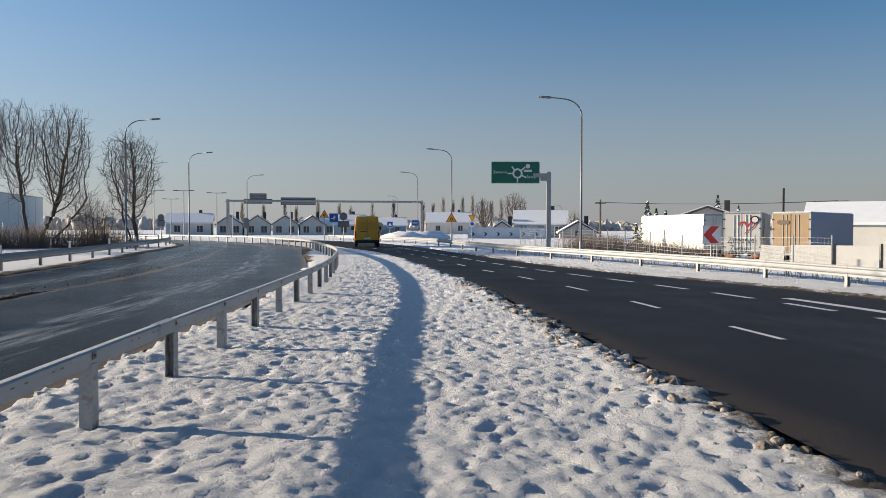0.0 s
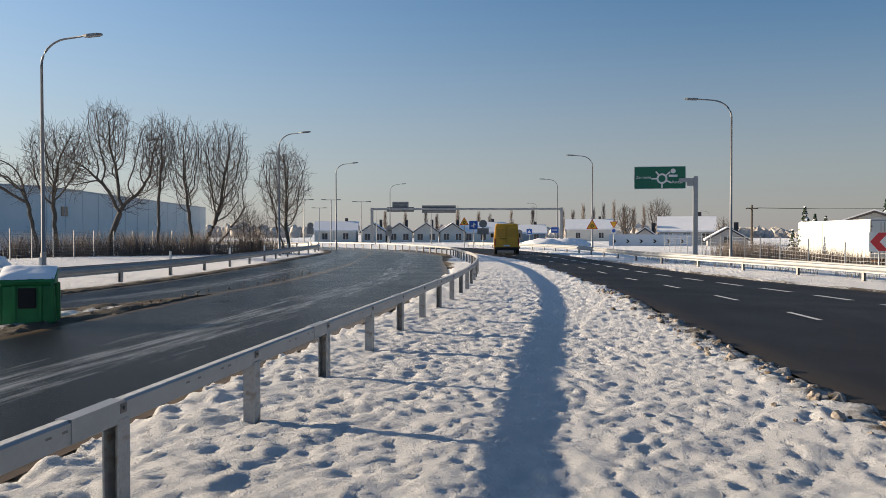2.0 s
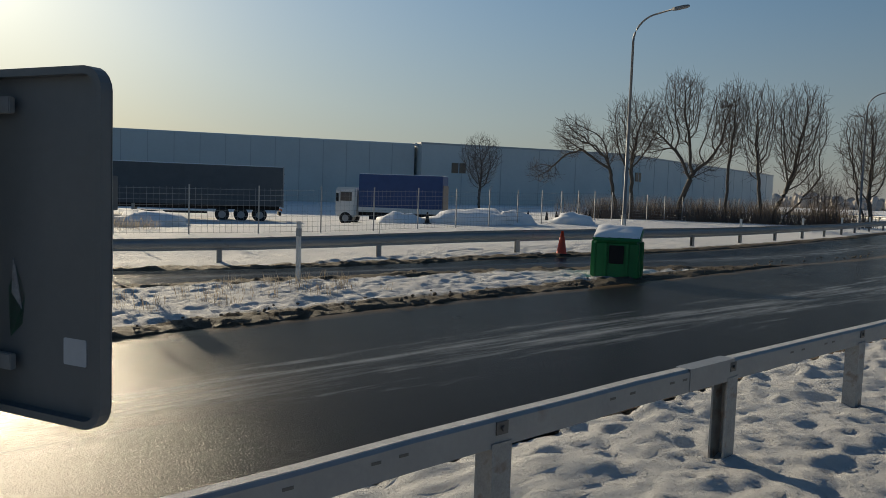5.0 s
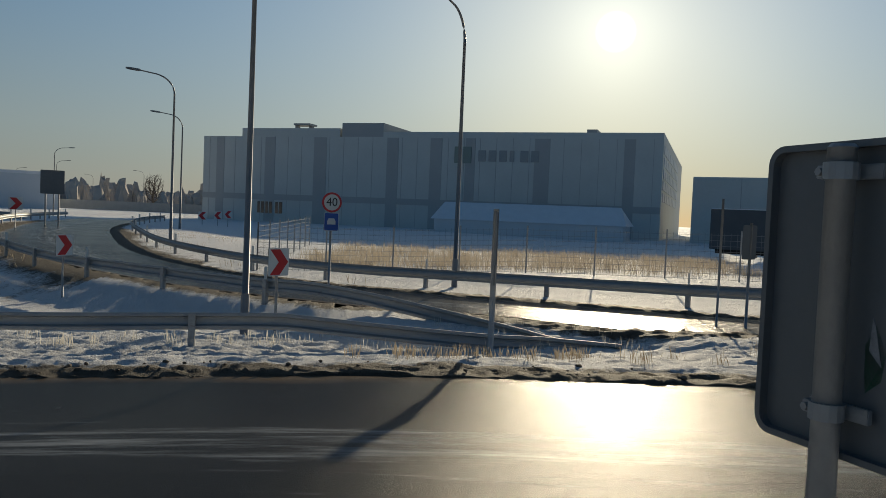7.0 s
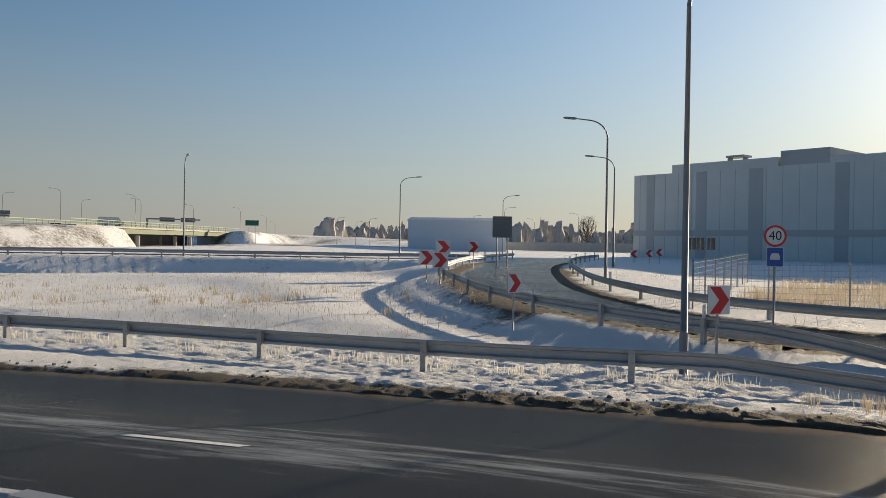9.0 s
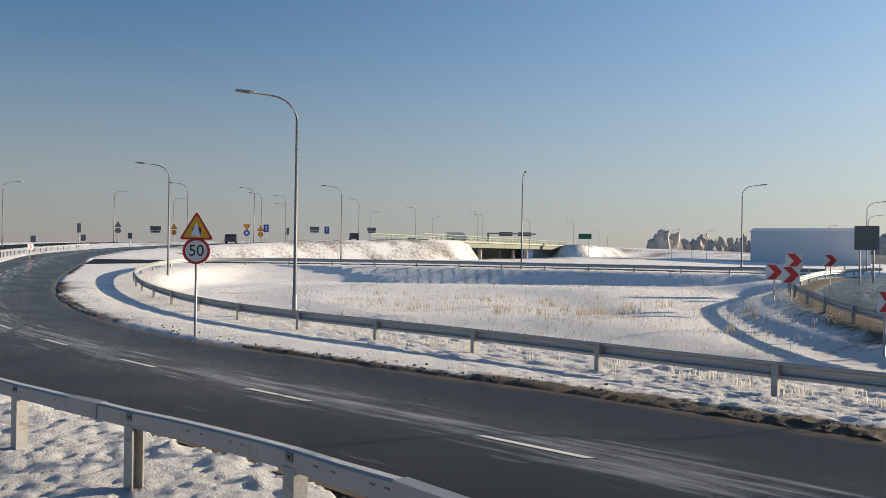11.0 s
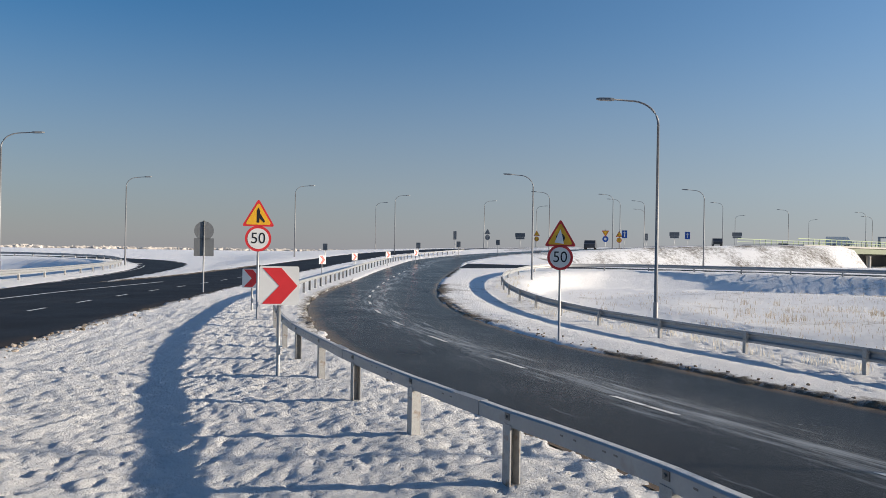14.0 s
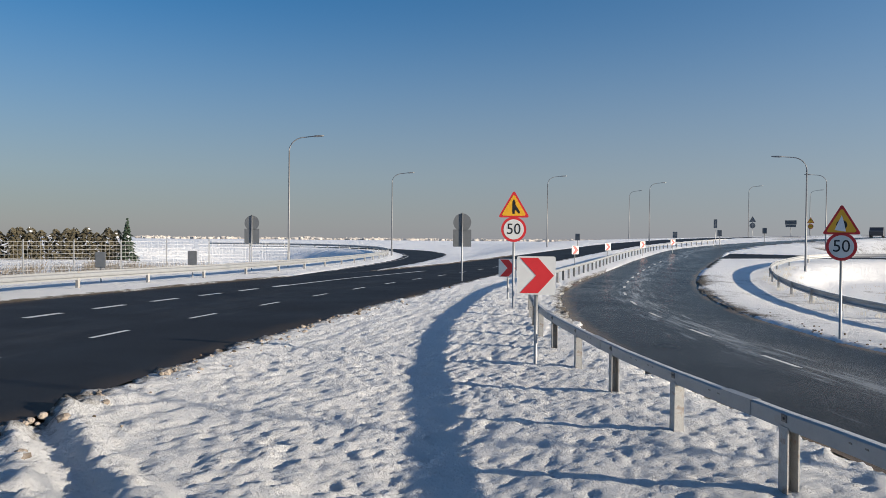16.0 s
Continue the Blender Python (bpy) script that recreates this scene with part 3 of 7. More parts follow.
# ---------------------------------------------------------------- the lines of the plan (x, y, z)
LINES = {
    "ramp_e": [(-34, 92, .1), (-20, 76, .1), (-12, 62, 0), (-8.3, 45.4, 0), (-5, 27.8, 0), (-3.95, 15, 0), (-3.85, 10.8, 0), (-3.78, 6, -.02),
               (-3.7, 2, -.08), (-3.6, -2, -.17), (-3.15, -5, -.28), (-2.62, -7.4, -.37), (-1.82, -9.9, -.4), (-.66, -13, -.42), (.57, -18.2, -.45),
               (1.45, -23.6, -.48), (2.1, -33, -.45), (.9, -50.7, -.35), (-2, -75, .1), (-7, -100, .75), (-19, -121, 1.6), (-41, -130, 2.7), (-84, -141, 3.8)],
    "ramp_w": [(-40, 88, .1), (-21, 70, .1), (-13.5, 45, 0), (-11, 32, 0), (-9.9, 24, 0), (-9.7, 19.2, 0), (-9.6, 13.5, -.1), (-9.7, 8, -.2), (-9.9, 3, -.35),
               (-10.15, -1.7, -.5), (-9.7, -5.5, -.62), (-9.2, -8.6, -.72), (-8.6, -11.7, -.8), (-7.7, -14.7, -.85), (-6.7, -18.2, -.9), (-5.5, -22, -.92),
               (-4.3, -28.6, -.92), (-3.7, -38, -.85), (-4.6, -52, -.6), (-8.5, -76, 0), (-13, -98, .7), (-23, -115, 1.6), (-43, -123.5, 2.7), (-84, -134, 3.8)],
    "slip_e": [(-40, 88, .1), (-21, 70, .1), (-13.5, 45, 0), (-11, 32, 0), (-9.9, 24, 0), (-9.75, 19.2, 0), (-12.3, 12.6, -.1), (-14.7, 6.5, -.35), (-16.2, 2, -.5),
               (-17.9, -.8, -.6), (-18.9, -3.6, -.65), (-20.4, -6.2, -.7), (-21.8, -8.9, -.7), (-23.8, -11.8, -.7), (-27.2, -16, -.65), (-32.6, -21, -.55),
               (-40, -27, -.4), (-47.5, -31, -.3), (-56, -35, -.2), (-66, -39, -.2), (-80, -44, -.2)],
    "slip_w": [(-46, 84, .1), (-25, 71.5, .1), (-17.6, 45, 0), (-15.2, 32, 0), (-14, 24, 0), (-13.6, 19.2, 0), (-14.4, 13.5, -.1), (-16.4, 8.6, -.35), (-19, 4.8, -.55),
               (-21.1, 1.2, -.65), (-22.7, -2.2, -.7), (-24.4, -5.8, -.75), (-27, -9.8, -.75), (-30.6, -13.6, -.7), (-35.4, -17.5, -.6), (-42.6, -21.8, -.5),
               (-54.5, -28, -.3), (-66, -32.5, -.2), (-82, -37.5, -.2)],
    "road_w": [(-21, 90, 0), (-12, 75, 0), (-7.5, 60, 0), (-4.1, 48.7, 0), (-.8, 32, 0), (1.1, 20, 0), (1.85, 12.9, 0), (2.27, 9.4, 0), (2.6, 6.5, -.02), (2.9, 4, -.05),
               (3.6, 0, -.13), (4.75, -4.4, -.25), (5.9, -8.5, -.34), (6.3, -11.5, -.36), (6.6, -15, -.37), (6.75, -20, -.37), (6.85, -28, -.37), (6.6, -44, -.33),
               (5.2, -62, -.1), (1, -90, .55), (-5, -115, 1.3), (-18, -136, 2.2), (-42, -147, 3)],
    "road_e": [(-16, 96, 0), (-7.5, 80, 0), (-2.4, 64, 0), (1.9, 46, -.08), (5.4, 32.5, -.12), (8.9, 23.4, -.12), (10.6, 18.4, -.12), (12, 12, -.13), (13.4, 4, -.18),
               (15, -6, -.26), (16.2, -14, -.3), (16.6, -19.5, -.32), (16.5, -25, -.33), (15.9, -35.6, -.33), (13.6, -48, -.3), (11.4, -64, -.1), (7, -92, .55),
               (1, -118, 1.3), (-13, -142, 2.2), (-40, -155, 3)],
    "fork_w": [(14.3, -44.5, -.3), (15.4, -58, -.28), (17.2, -72, -.25), (22, -96, -.2), (31, -116, -.1), (48, -133, 0), (75, -141, 0)],
    "fork_e": [(15.9, -36, -.32), (17.6, -52, -.3), (20.6, -71, -.25), (27, -93, -.2), (35.5, -111, -.1), (51, -126, 0), (76, -134, 0)],
    "loop_n": [(-8.5, -76, 0), (-15, -76.5, .1), (-22, -75, .15), (-31, -71, .15), (-39, -66, .1), (-45.5, -60.5, .05), (-52, -53.5, 0), (-59, -46.5, -.1), (-66, -42, -.2)],
    "loop_s": [(-11, -88, .35), (-18, -83, .3), (-25, -80.5, .2), (-34, -76, .15), (-42.5, -70.5, .1), (-49.5, -64.5, .05), (-56.5, -57, 0), (-63, -50, -.1), (-72, -44.5, -.2)],
    "rail_near": [(-33, 89.5, .1), (-19, 74.5, .1), (-11, 60.5, 0), (-7.4, 47, 0), (-5, 36, 0), (-3.8, 27, 0), (-3.2, 20, 0), (-2.98, 14, 0), (-2.82, 8, 0), (-2.7, 4, 0), (-2.62, 2, 0),
                  (-2.55, 0, -.04), (-2.48, -2, -.12), (-2.28, -4.2, -.22), (-1.9, -6.1, -.3), (-1.33, -7.75, -.34), (-.68, -9.5, -.36), (-.1, -11.2, -.37), (.4, -12.9, -.38),
                  (.85, -14.5, -.39), (1.3, -16.3, -.4), (1.85, -19.2, -.41), (2.5, -24, -.42), (2.95, -32, -.4), (1.9, -50, -.3), (-.8, -75, .15), (-6, -101, .8),
                  (-18, -122.5, 1.65), (-40, -131.5, 2.75)],
    "rail_inner": [(-15.3, 1.8, -.9), (-15, -1, -.98), (-14.4, -5, -1), (-13.3, -8.6, -1.03), (-12.6, -12, -1.06), (-12.1, -15.5, -1.1), (-11.4, -19, -1.12), (-10.5, -22.8, -1.15),
                   (-9.6, -26.5, -1.15), (-8.7, -31, -1.12), (-8.2, -38, -1.05), (-8.6, -49, -.8), (-11.2, -62, -.4), (-16, -70, 0), (-23, -71.6, .1), (-31, -68.6, .12), (-38, -64, .1),
                   (-44, -58.8, .05), (-50.5, -51.8, 0), (-57, -45, -.1), (-63, -41, -.2)],
    "rail_slip": [(-15.6, .6, -.75), (-17.2, -2.3, -.72), (-18.9, -5, -.75), (-20.2, -7.6, -.75), (-22.3, -11, -.75), (-25.5, -15.6, -.7), (-31.4, -21.4, -.58), (-39, -27.7, -.42),
                  (-47, -32, -.3), (-56, -36.3, -.2), (-66, -40.3, -.2), (-79, -45, -.2)],
    "rail_far": [(-47, 86, .1), (-27, 74, .1), (-19, 45.5, 0), (-16.3, 32.5, 0), (-15, 24.3, 0), (-14.7, 19, 0), (-15.7, 13.5, -.1), (-17.7, 9, -.35), (-20.4, 5.2, -.55), (-22.4, 1.6, -.65),
                 (-24, -1.8, -.72), (-25.6, -5.2, -.78), (-28.2, -9.2, -.78), (-31.7, -12.7, -.72), (-36.3, -16.4, -.62), (-43.3, -20.6, -.5), (-55, -26.8, -.3), (-66, -31, -.2), (-82, -36, -.2)],
    "rail_road": [(-14.5, 97.5, 0), (-5.8, 81, 0), (-.6, 65, 0), (3.6, 47, -.08), (6.8, 38.6, -.12), (8.9, 33, -.14), (10.6, 27.4, -.15), (12, 20, -.15), (13.4, 12.5, -.16), (14.9, 4, -.2),
                  (16.6, -6, -.26), (18, -14, -.3), (18.6, -20, -.32), (18.8, -26, -.33), (18.5, -33, -.33), (18.6, -42, -.32), (19.6, -55, -.3), (22.4, -72, -.25), (28.5, -92.5, -.2),
                  (37, -110, -.1), (52, -124.5, 0), (76, -132.5, 0)],
    "ridge": [(-30, -112, 1.9), (-46, -121, 2.9), (-62, -126, 3.5), (-75, -133, 3.9), (-79, -152, 4), (-60, -150, 3.5)],
    "ridge_far": [(-154, -178, 4.1), (-161, -187, 4.1), (-176, -198, 4.1), (-186, -212, 4.1), (-240, -240, 3.5)],
    "foot": [(-30, -103, -1.1), (-50, -111, -1.2), (-68, -115, -1.2), (-83, -122, -1.2), (-91, -132, -1.2), (-95, -150, -1.2), (-100, -168, -1.2)],
    "foot_far": [(-158, -218, -1.2), (-152, -202, -1.2), (-146, -188, -1.2), (-144, -177, -1.2), (-147, -169, -1.2), (-155, -168, -1.1), (-166, -175, -1), (-180, -184, -.9), (-204, -198, -.8)],
    "loop_foot": [(-12.8, -50, -1.5), (-15.5, -60, -1.5), (-21.5, -67, -1.5), (-30.4, -65, -1.5), (-37.4, -60.1, -1.5), (-44, -54.6, -1.5), (-48.5, -49.6, -1.45), (-54, -43.4, -1.3)],
    "slip_foot": [(-17.4, -5.6, -1.35), (-18.6, -8.4, -1.42), (-20.4, -12, -1.45), (-23.6, -17, -1.45), (-29.6, -24, -1.4), (-37, -30.6, -1.4), (-45, -35, -1.35)],
    "field_a": [(-17.2, -10, -1.4), (-18, -15, -1.45), (-17, -22, -1.5), (-14.5, -30, -1.6), (-13.5, -38, -1.6), (-14, -48, -1.6), (-17, -57, -1.6), (-24, -62.5, -1.5), (-31, -60.5, -1.45),
                (-37.5, -56, -1.4), (-43, -49, -1.3), (-47, -42, -1.2), (-41, -35, -1.2), (-33, -29, -1.35)],
    "field_b": [(-25, -30, -1.5), (-30, -42, -1.5), (-22, -45, -1.5), (-20, -33, -1.5)],
    "yard_w": [(-28, 0, -.45), (-27, 12, -.3), (-29, 24, -.1), (-33, 42, .1), (-45, 20, -1.0), (-44, 35, -1.0), (-52, 26, -1.0), (-60, 40, -.9), (-80, 10, -.7), (-50, -12, -.6), (-90, -30, -.6), (-110, -60, -.5)],
    "yard_e": [(16, 28, -.3), (14, 38, -.4), (25, 50, -1.3), (22, 60, -1.3), (24, 70, -1.3), (40, 60, -1.3), (24, -10, -.4), (28, -35, -.4), (45, -55, -.5), (30, 10, -.4)],
    "slip_mid": [(-18.1, -5.3, -1.05), (-19.4, -8, -1.1), (-21.4, -11.5, -1.1), (-24.6, -16.3, -1.08), (-30.5, -22.7, -1), (-38, -29.2, -.9), (-46, -33.5, -.83)],
    "loop_mid": [(-22, -69.3, -.7), (-30.7, -66.8, -.7), (-37.7, -62.1, -.7), (-44, -56.7, -.7), (-49.5, -50.7, -.7), (-55.5, -44.2, -.7)],
    "bowl": [(28, -64, -2.6), (33, -80, -3.2), (40, -96, -3.2), (50, -108, -3), (66, -114, -2.6)],
    "strip": [(.4, 30, -.06), (-.7, 20, -.05), (-.5, 12, -.05), (-.5, 8, -.03), (-.4, 4, -.03), (0, 0, -.12), (.5, -4, -.4), (1.1, -7.2, -.52), (2.1, -10.7, -.48), (2.8, -13.2, -.46), (3.7, -17.8, -.42),
              (4.3, -23, -.36), (4.9, -31, -.38), (4.2, -45, -.3)],
    "strip_rail": [(-1.7, 14, -.02), (-1.6, 6, -.02), (-1.4, 0, -.08), (-.9, -4, -.3), (-.1, -7.4, -.43), (.7, -10, -.43), (1.5, -13.2, -.42), (2.5, -17.5, -.42), (3.3, -23, -.4)],
    "strip_road": [(1, 16, -.03), (1.4, 9, -.03), (1.7, 4, -.06), (2.1, 0, -.13), (3.2, -5, -.38), (4, -9, -.46), (4.8, -14, -.42), (5.3, -20, -.4)],
}
FAR = [(x, y, 0.0) for x, y in ((-200, 150), (0, 180), (150, 150), (100, 0), (200, 0), (90, -100), (150, -200), (0, -220), (40, -190), (-200, -60), (-180, 60), (-150, -110), (100, 60),
                                (-300, 0), (300, 0), (0, 320), (0, -400), (-300, -300), (-120, 110), (-300, 250), (300, 300), (300, -300))]
PTS = {k: curve(v, 1.2 if k.startswith(("ramp", "slip", "road_", "rail", "strip", "loop")) else 3.0) for k, v in LINES.items()}
_near = np.vstack(list(PTS.values()) + [np.array(FAR)])
_wide = np.concatenate([np.full(len(PTS[k]), 0.8) for k in PTS] + [np.full(len(FAR), 20.0)])


def height(x, y):
    """The lie of the land."""
    x, y = np.atleast_1d(np.asarray(x, float)), np.atleast_1d(np.asarray(y, float))
    out = np.empty(len(x))
    for i in range(0, len(x), 8000):
        d2 = (x[i:i + 8000, None] - _near[None, :, 0])**2 + (y[i:i + 8000, None] - _near[None, :, 1])**2
        w = 1.0 / (d2 + _wide[None]**2)**2
        out[i:i + 8000] = (w * _near[None, :, 2]).sum(1) / w.sum(1)
    return out


def ground_z(x, y):
    return float(height(x, y)[0])


def value_noise(x, y, seed):
    """Smooth noise, about -1 to 1, one wave a metre."""
    xi, yi = np.floor(x).astype(np.int64), np.floor(y).astype(np.int64)
    fx, fy = x - xi, y - yi
    fx, fy = fx * fx * (3 - 2 * fx), fy * fy * (3 - 2 * fy)

    def h(a, b):
        v = (a * 374761393 + b * 668265263 + seed * 1442695041) & 0x7fffffff
        v = ((v ^ (v >> 13)) * 1274126177) & 0x7fffffff
        return ((v ^ (v >> 16)) & 0xffff) / 32767.5 - 1
    return (h(xi, yi) * (1 - fx) + h(xi + 1, yi) * fx) * (1 - fy) + (h(xi, yi + 1) * (1 - fx) + h(xi + 1, yi + 1) * fx) * fy


ROADS = [("ramp", "ramp_e", "ramp_w"), ("slip", "slip_e", "slip_w"), ("road", "road_w", "road_e"), ("fork", "fork_w", "fork_e"), ("loop", "loop_n", "loop_s")]


def polygon_of(a, b, step=1.0):
    return np.vstack([curve(LINES[a], step)[:, :2], curve(LINES[b], step)[::-1, :2]])


def inside(px, py, poly):
    hit = np.zeros(len(px), bool)
    x0, y0 = poly[:, 0], poly[:, 1]
    x1, y1 = np.roll(x0, -1), np.roll(y0, -1)
    for a, b, c, d in zip(x0, y0, x1, y1):
        if b == d:
            continue
        hit ^= ((b > py) != (d > py)) & (px < (c - a) * (py - b) / (d - b) + a)
    return hit


def edge_distance(px, py, lines):
    p = np.vstack([curve(LINES[k], 0.5)[:, :2] for k in lines])
    out = np.empty(len(px))
    for i in range(0, len(px), 6000):
        out[i:i + 6000] = np.sqrt(((px[i:i + 6000, None] - p[None, :, 0])**2 + (py[i:i + 6000, None] - p[None, :, 1])**2).min(1))
    return out


def steps(spans):
    out = [spans[0][0]]
    for a, b, s in spans:
        k = max(1, round((b - a) / s))
        out += [a + (b - a) * (i + 1) / k for i in range(k)]
    return np.array(out)


def build_ground():
    xs = steps([(-2600, -420, 110), (-420, -205, 12), (-205, -60, 3.2), (-60, -30, .85), (-30, -17, .4), (-17, -9.2, .075), (-9.2, -4.2, .25), (-4.2, 3.2, .04), (3.2, 7, .055), (7, 20, .4), (20, 60, 2), (60, 140, 6), (140, 420, 20), (420, 2600, 110)])
    ys = steps([(-2600, -420, 110), (-420, -225, 12), (-225, -90, 3), (-90, -70, 1), (-70, -45, .7), (-45, -26, .45), (-26, -14, .2), (-14, -4, .05), (-4, 3, .13), (3, 13, .045), (13, 26, .14), (26, 50, .45), (50, 100, 1.5), (100, 200, 6), (200, 420, 20), (420, 2600, 110)])
    gx, gy = (g.ravel() for g in np.meshgrid(xs, ys))
    z = height(gx, gy)
    near = np.hypot(gx, gy) < 190
    on = np.zeros(len(gx), bool)
    nx, ny = gx[near], gy[near]
    wob = 0.09 * value_noise(nx * 1.1, ny * 1.1, 3) + 0.06 * value_noise(nx * 3.7, ny * 3.7, 4)
    hit = np.zeros(len(nx), bool)
    for _, a, b in ROADS:
        hit |= inside(nx + wob, ny + wob, polygon_of(a, b))
    on[near] = hit
    close = np.hypot(gx, gy) < 75
    dist = np.full(len(gx), 9.0)
    dist[close] = edge_distance(gx[close], gy[close], ("ramp_e", "ramp_w", "slip_e", "slip_w", "road_w", "road_e"))
    # trodden, lumpy snow
    lumps = (0.010 * value_noise(gx * 1.9, gy * 1.5, 11) + 0.015 * value_noise(gx * 5.1 + 5, gy * 4.0, 12)
             + 0.014 * value_noise(gx * 10.3, gy * 8.4, 13) + 0.010 * value_noise(gx * 19, gy * 16, 14))
    dents = value_noise(gx * 7.4 + 31, gy * 5.6, 21) + 0.5 * value_noise(gx * 12.5, gy * 10, 22)
    lumps -= 0.022 * np.clip(dents - 0.36, 0, 0.4) / 0.4
    lumps += 0.007 * value_noise(gx * 31, gy * 26, 15)
    lumps -= 0.012 * np.clip(value_noise(gx * 13.5 + 7, gy * 10.5, 23) - 0.3, 0, 0.4) / 0.4
    lumps *= np.where(gy > -2, 0.85, np.where(gx > 1.2, 1.15, 0.75))
    verge = np.clip((-gx - 9.3) / 0.6, 0, 1) * (gx > -20) * (gy < 20)
    lumps += verge * (0.015 * value_noise(gx * 2.6, gy * 1.3, 51) + 0.022 * value_noise(gx * 5.6, gy * 2.1, 52) + 0.026 * value_noise(gx * 10.5, gy * 4.6, 53))
    far_soft = np.clip(1.3 - np.hypot(gx, gy) / 60, 0.25, 1)
    crumbs = 0.05 * np.clip(value_noise(gx * 7, gy * 7, 31), 0, 1) + 0.06 * np.clip(value_noise(gx * 3.1, gy * 3.1, 32), 0, 1)
    crumbs *= np.where(gx < -8.5, 0.4, 1.0)
    bank = np.exp(-(dist / 0.55)**2)
    z = z + 0.035 + lumps * far_soft + crumbs * bank
    low = np.clip(dist / 0.35, 0.15, 1)
    # a trodden cut through the ploughed edge
    along = ((gx - 5.9) * -0.742 + (gy + 8.15) * 0.67)
    across = np.abs((gx - 5.9) * 0.67 + (gy + 8.15) * 0.742 + 0.05 * value_noise(gx * 2.3, gy * 2.3, 71))
    cut = (along > -0.3) & (along < 3.6)
    z += np.where(cut, 0.06 * np.exp(-((across - 0.32) / 0.12)**2) * (1 + value_noise(gx * 8, gy * 8, 72)) - 0.09 * np.clip(1.5 - across / 0.13, 0, 1), 0)
    z = np.where(on, z - 0.035 - lumps * far_soft - crumbs * bank - 0.1, z - 0.05 * (1 - low))
    me = bpy.data.meshes.new("ground")
    w, h = len(xs), len(ys)
    idx = np.arange(w * h).reshape(h, w)
    quads = np.column_stack([idx[:-1, :-1].ravel(), idx[:-1, 1:].ravel(), idx[1:, 1:].ravel(), idx[1:, :-1].ravel()])
    me.vertices.add(w * h)
    me.vertices.foreach_set("co", np.column_stack([gx, gy, z]).ravel())
    me.loops.add(quads.size)
    me.loops.foreach_set("vertex_index", quads.ravel())
    me.polygons.add(len(quads))
    me.polygons.foreach_set("loop_start", np.arange(0, quads.size, 4))
    me.update(calc_edges=True)
    at = me.attributes.new("soil", "FLOAT", "POINT")
    west = np.where(gx < -8.5, 0.27, 0.0) * np.where(gy > -40, 1, 0)
    soil = np.where((gx > -6) & (gx < 1), 0.22, np.where((gx > 0) & (gx < 8), 0.42, 0.55)) * np.exp(-(dist / 0.6)**2) + (0.1 + west) * np.exp(-(dist / 1.6)**2) + 0.05 * value_noise(gx * 0.7, gy * 0.7, 41)
    soil += np.where((np.hypot(gx + 30, gy + 40) < 28) & ~on, 0.27 + 0.12 * value_noise(gx * 0.25, gy * 0.4, 44), 0)
    soil += np.where((gx < -22) & (gy < -95) & ~on, 0.4 + 0.14 * value_noise(gx * 0.3, gy * 0.3, 45), 0)
    at.data.foreach_set("value", soil.astype(np.float32))
    me.materials.append(M_SNOW)
    me.shade_smooth()
    ob = new("ground", me)
    return tagged(ob, "trodden lumpy snow with dirty ploughed edges", "ground", kind="structure")


def build_road(name, a, b, material, label):
    """A strip of asphalt between two lines."""
    ca, cb = curve(LINES[a], 0.8), curve(LINES[b], 0.8)
    k = max(len(ca), len(cb))
    pick = lambda c: np.column_stack([np.interp(np.linspace(0, 1, k), np.linspace(0, 1, len(c)), c[:, i]) for i in range(3)])
    ca, cb = pick(ca), pick(cb)
    cross = 14
    t = np.linspace(0, 1, cross + 1)
    pts = ca[:, None, :] * (1 - t[None, :, None]) + cb[:, None, :] * t[None, :, None]
    flat = pts.reshape(-1, 3)
    z = height(flat[:, 0], flat[:, 1]) + 0.0
    me = bpy.data.meshes.new(name)
    idx = np.arange(k * (cross + 1)).reshape(k, cross + 1)
    quads = np.column_stack([idx[:-1, :-1].ravel(), idx[:-1, 1:].ravel(), idx[1:, 1:].ravel(), idx[1:, :-1].ravel()])
    mid = (ca + cb) / 2
    s = np.concatenate([[0], np.cumsum(np.linalg.norm(np.diff(mid[:, :2], axis=0), axis=1))])
    me.from_pydata(np.column_stack([flat[:, :2], z]).tolist(), [], quads.tolist())
    uv = me.uv_layers.new(name="along")
    u = np.tile(t, k)
    v = np.repeat(s, cross + 1)
    lv = np.empty(len(me.loops), int)
    me.loops.foreach_get("vertex_index", lv)
    uv.data.foreach_set("uv", np.column_stack([u[lv], v[lv]]).ravel())
    me.materials.append(material)
    me.shade_smooth()
    if me.polygons[0].normal.z < 0:
        me.flip_normals()
    return tagged(new(name, me), label, "road", kind="structure"), ca, cb


ground = build_ground()
road_ramp, ramp_a, ramp_b = build_road("road_ramp", "ramp_e", "ramp_w", M_RAMP, "wet dark asphalt slip road with frost between the wheel tracks")
road_slip, slip_a, slip_b = build_road("road_slip", "slip_e", "slip_w", M_RAMP, "grey wet asphalt merging lane beside the snowy island")
road_main, main_a, main_b = build_road("road_main", "road_w", "road_e", M_ROAD, "dry black asphalt carriageway with white dashed lines")
road_fork, fork_a, fork_b = build_road("road_fork", "fork_w", "fork_e", M_ROAD, "black asphalt fork bending away between snowy verges")
road_loop, loop_a, loop_b = build_road("road_loop", "loop_n", "loop_s", M_ROAD, "black asphalt loop road on a low embankment")


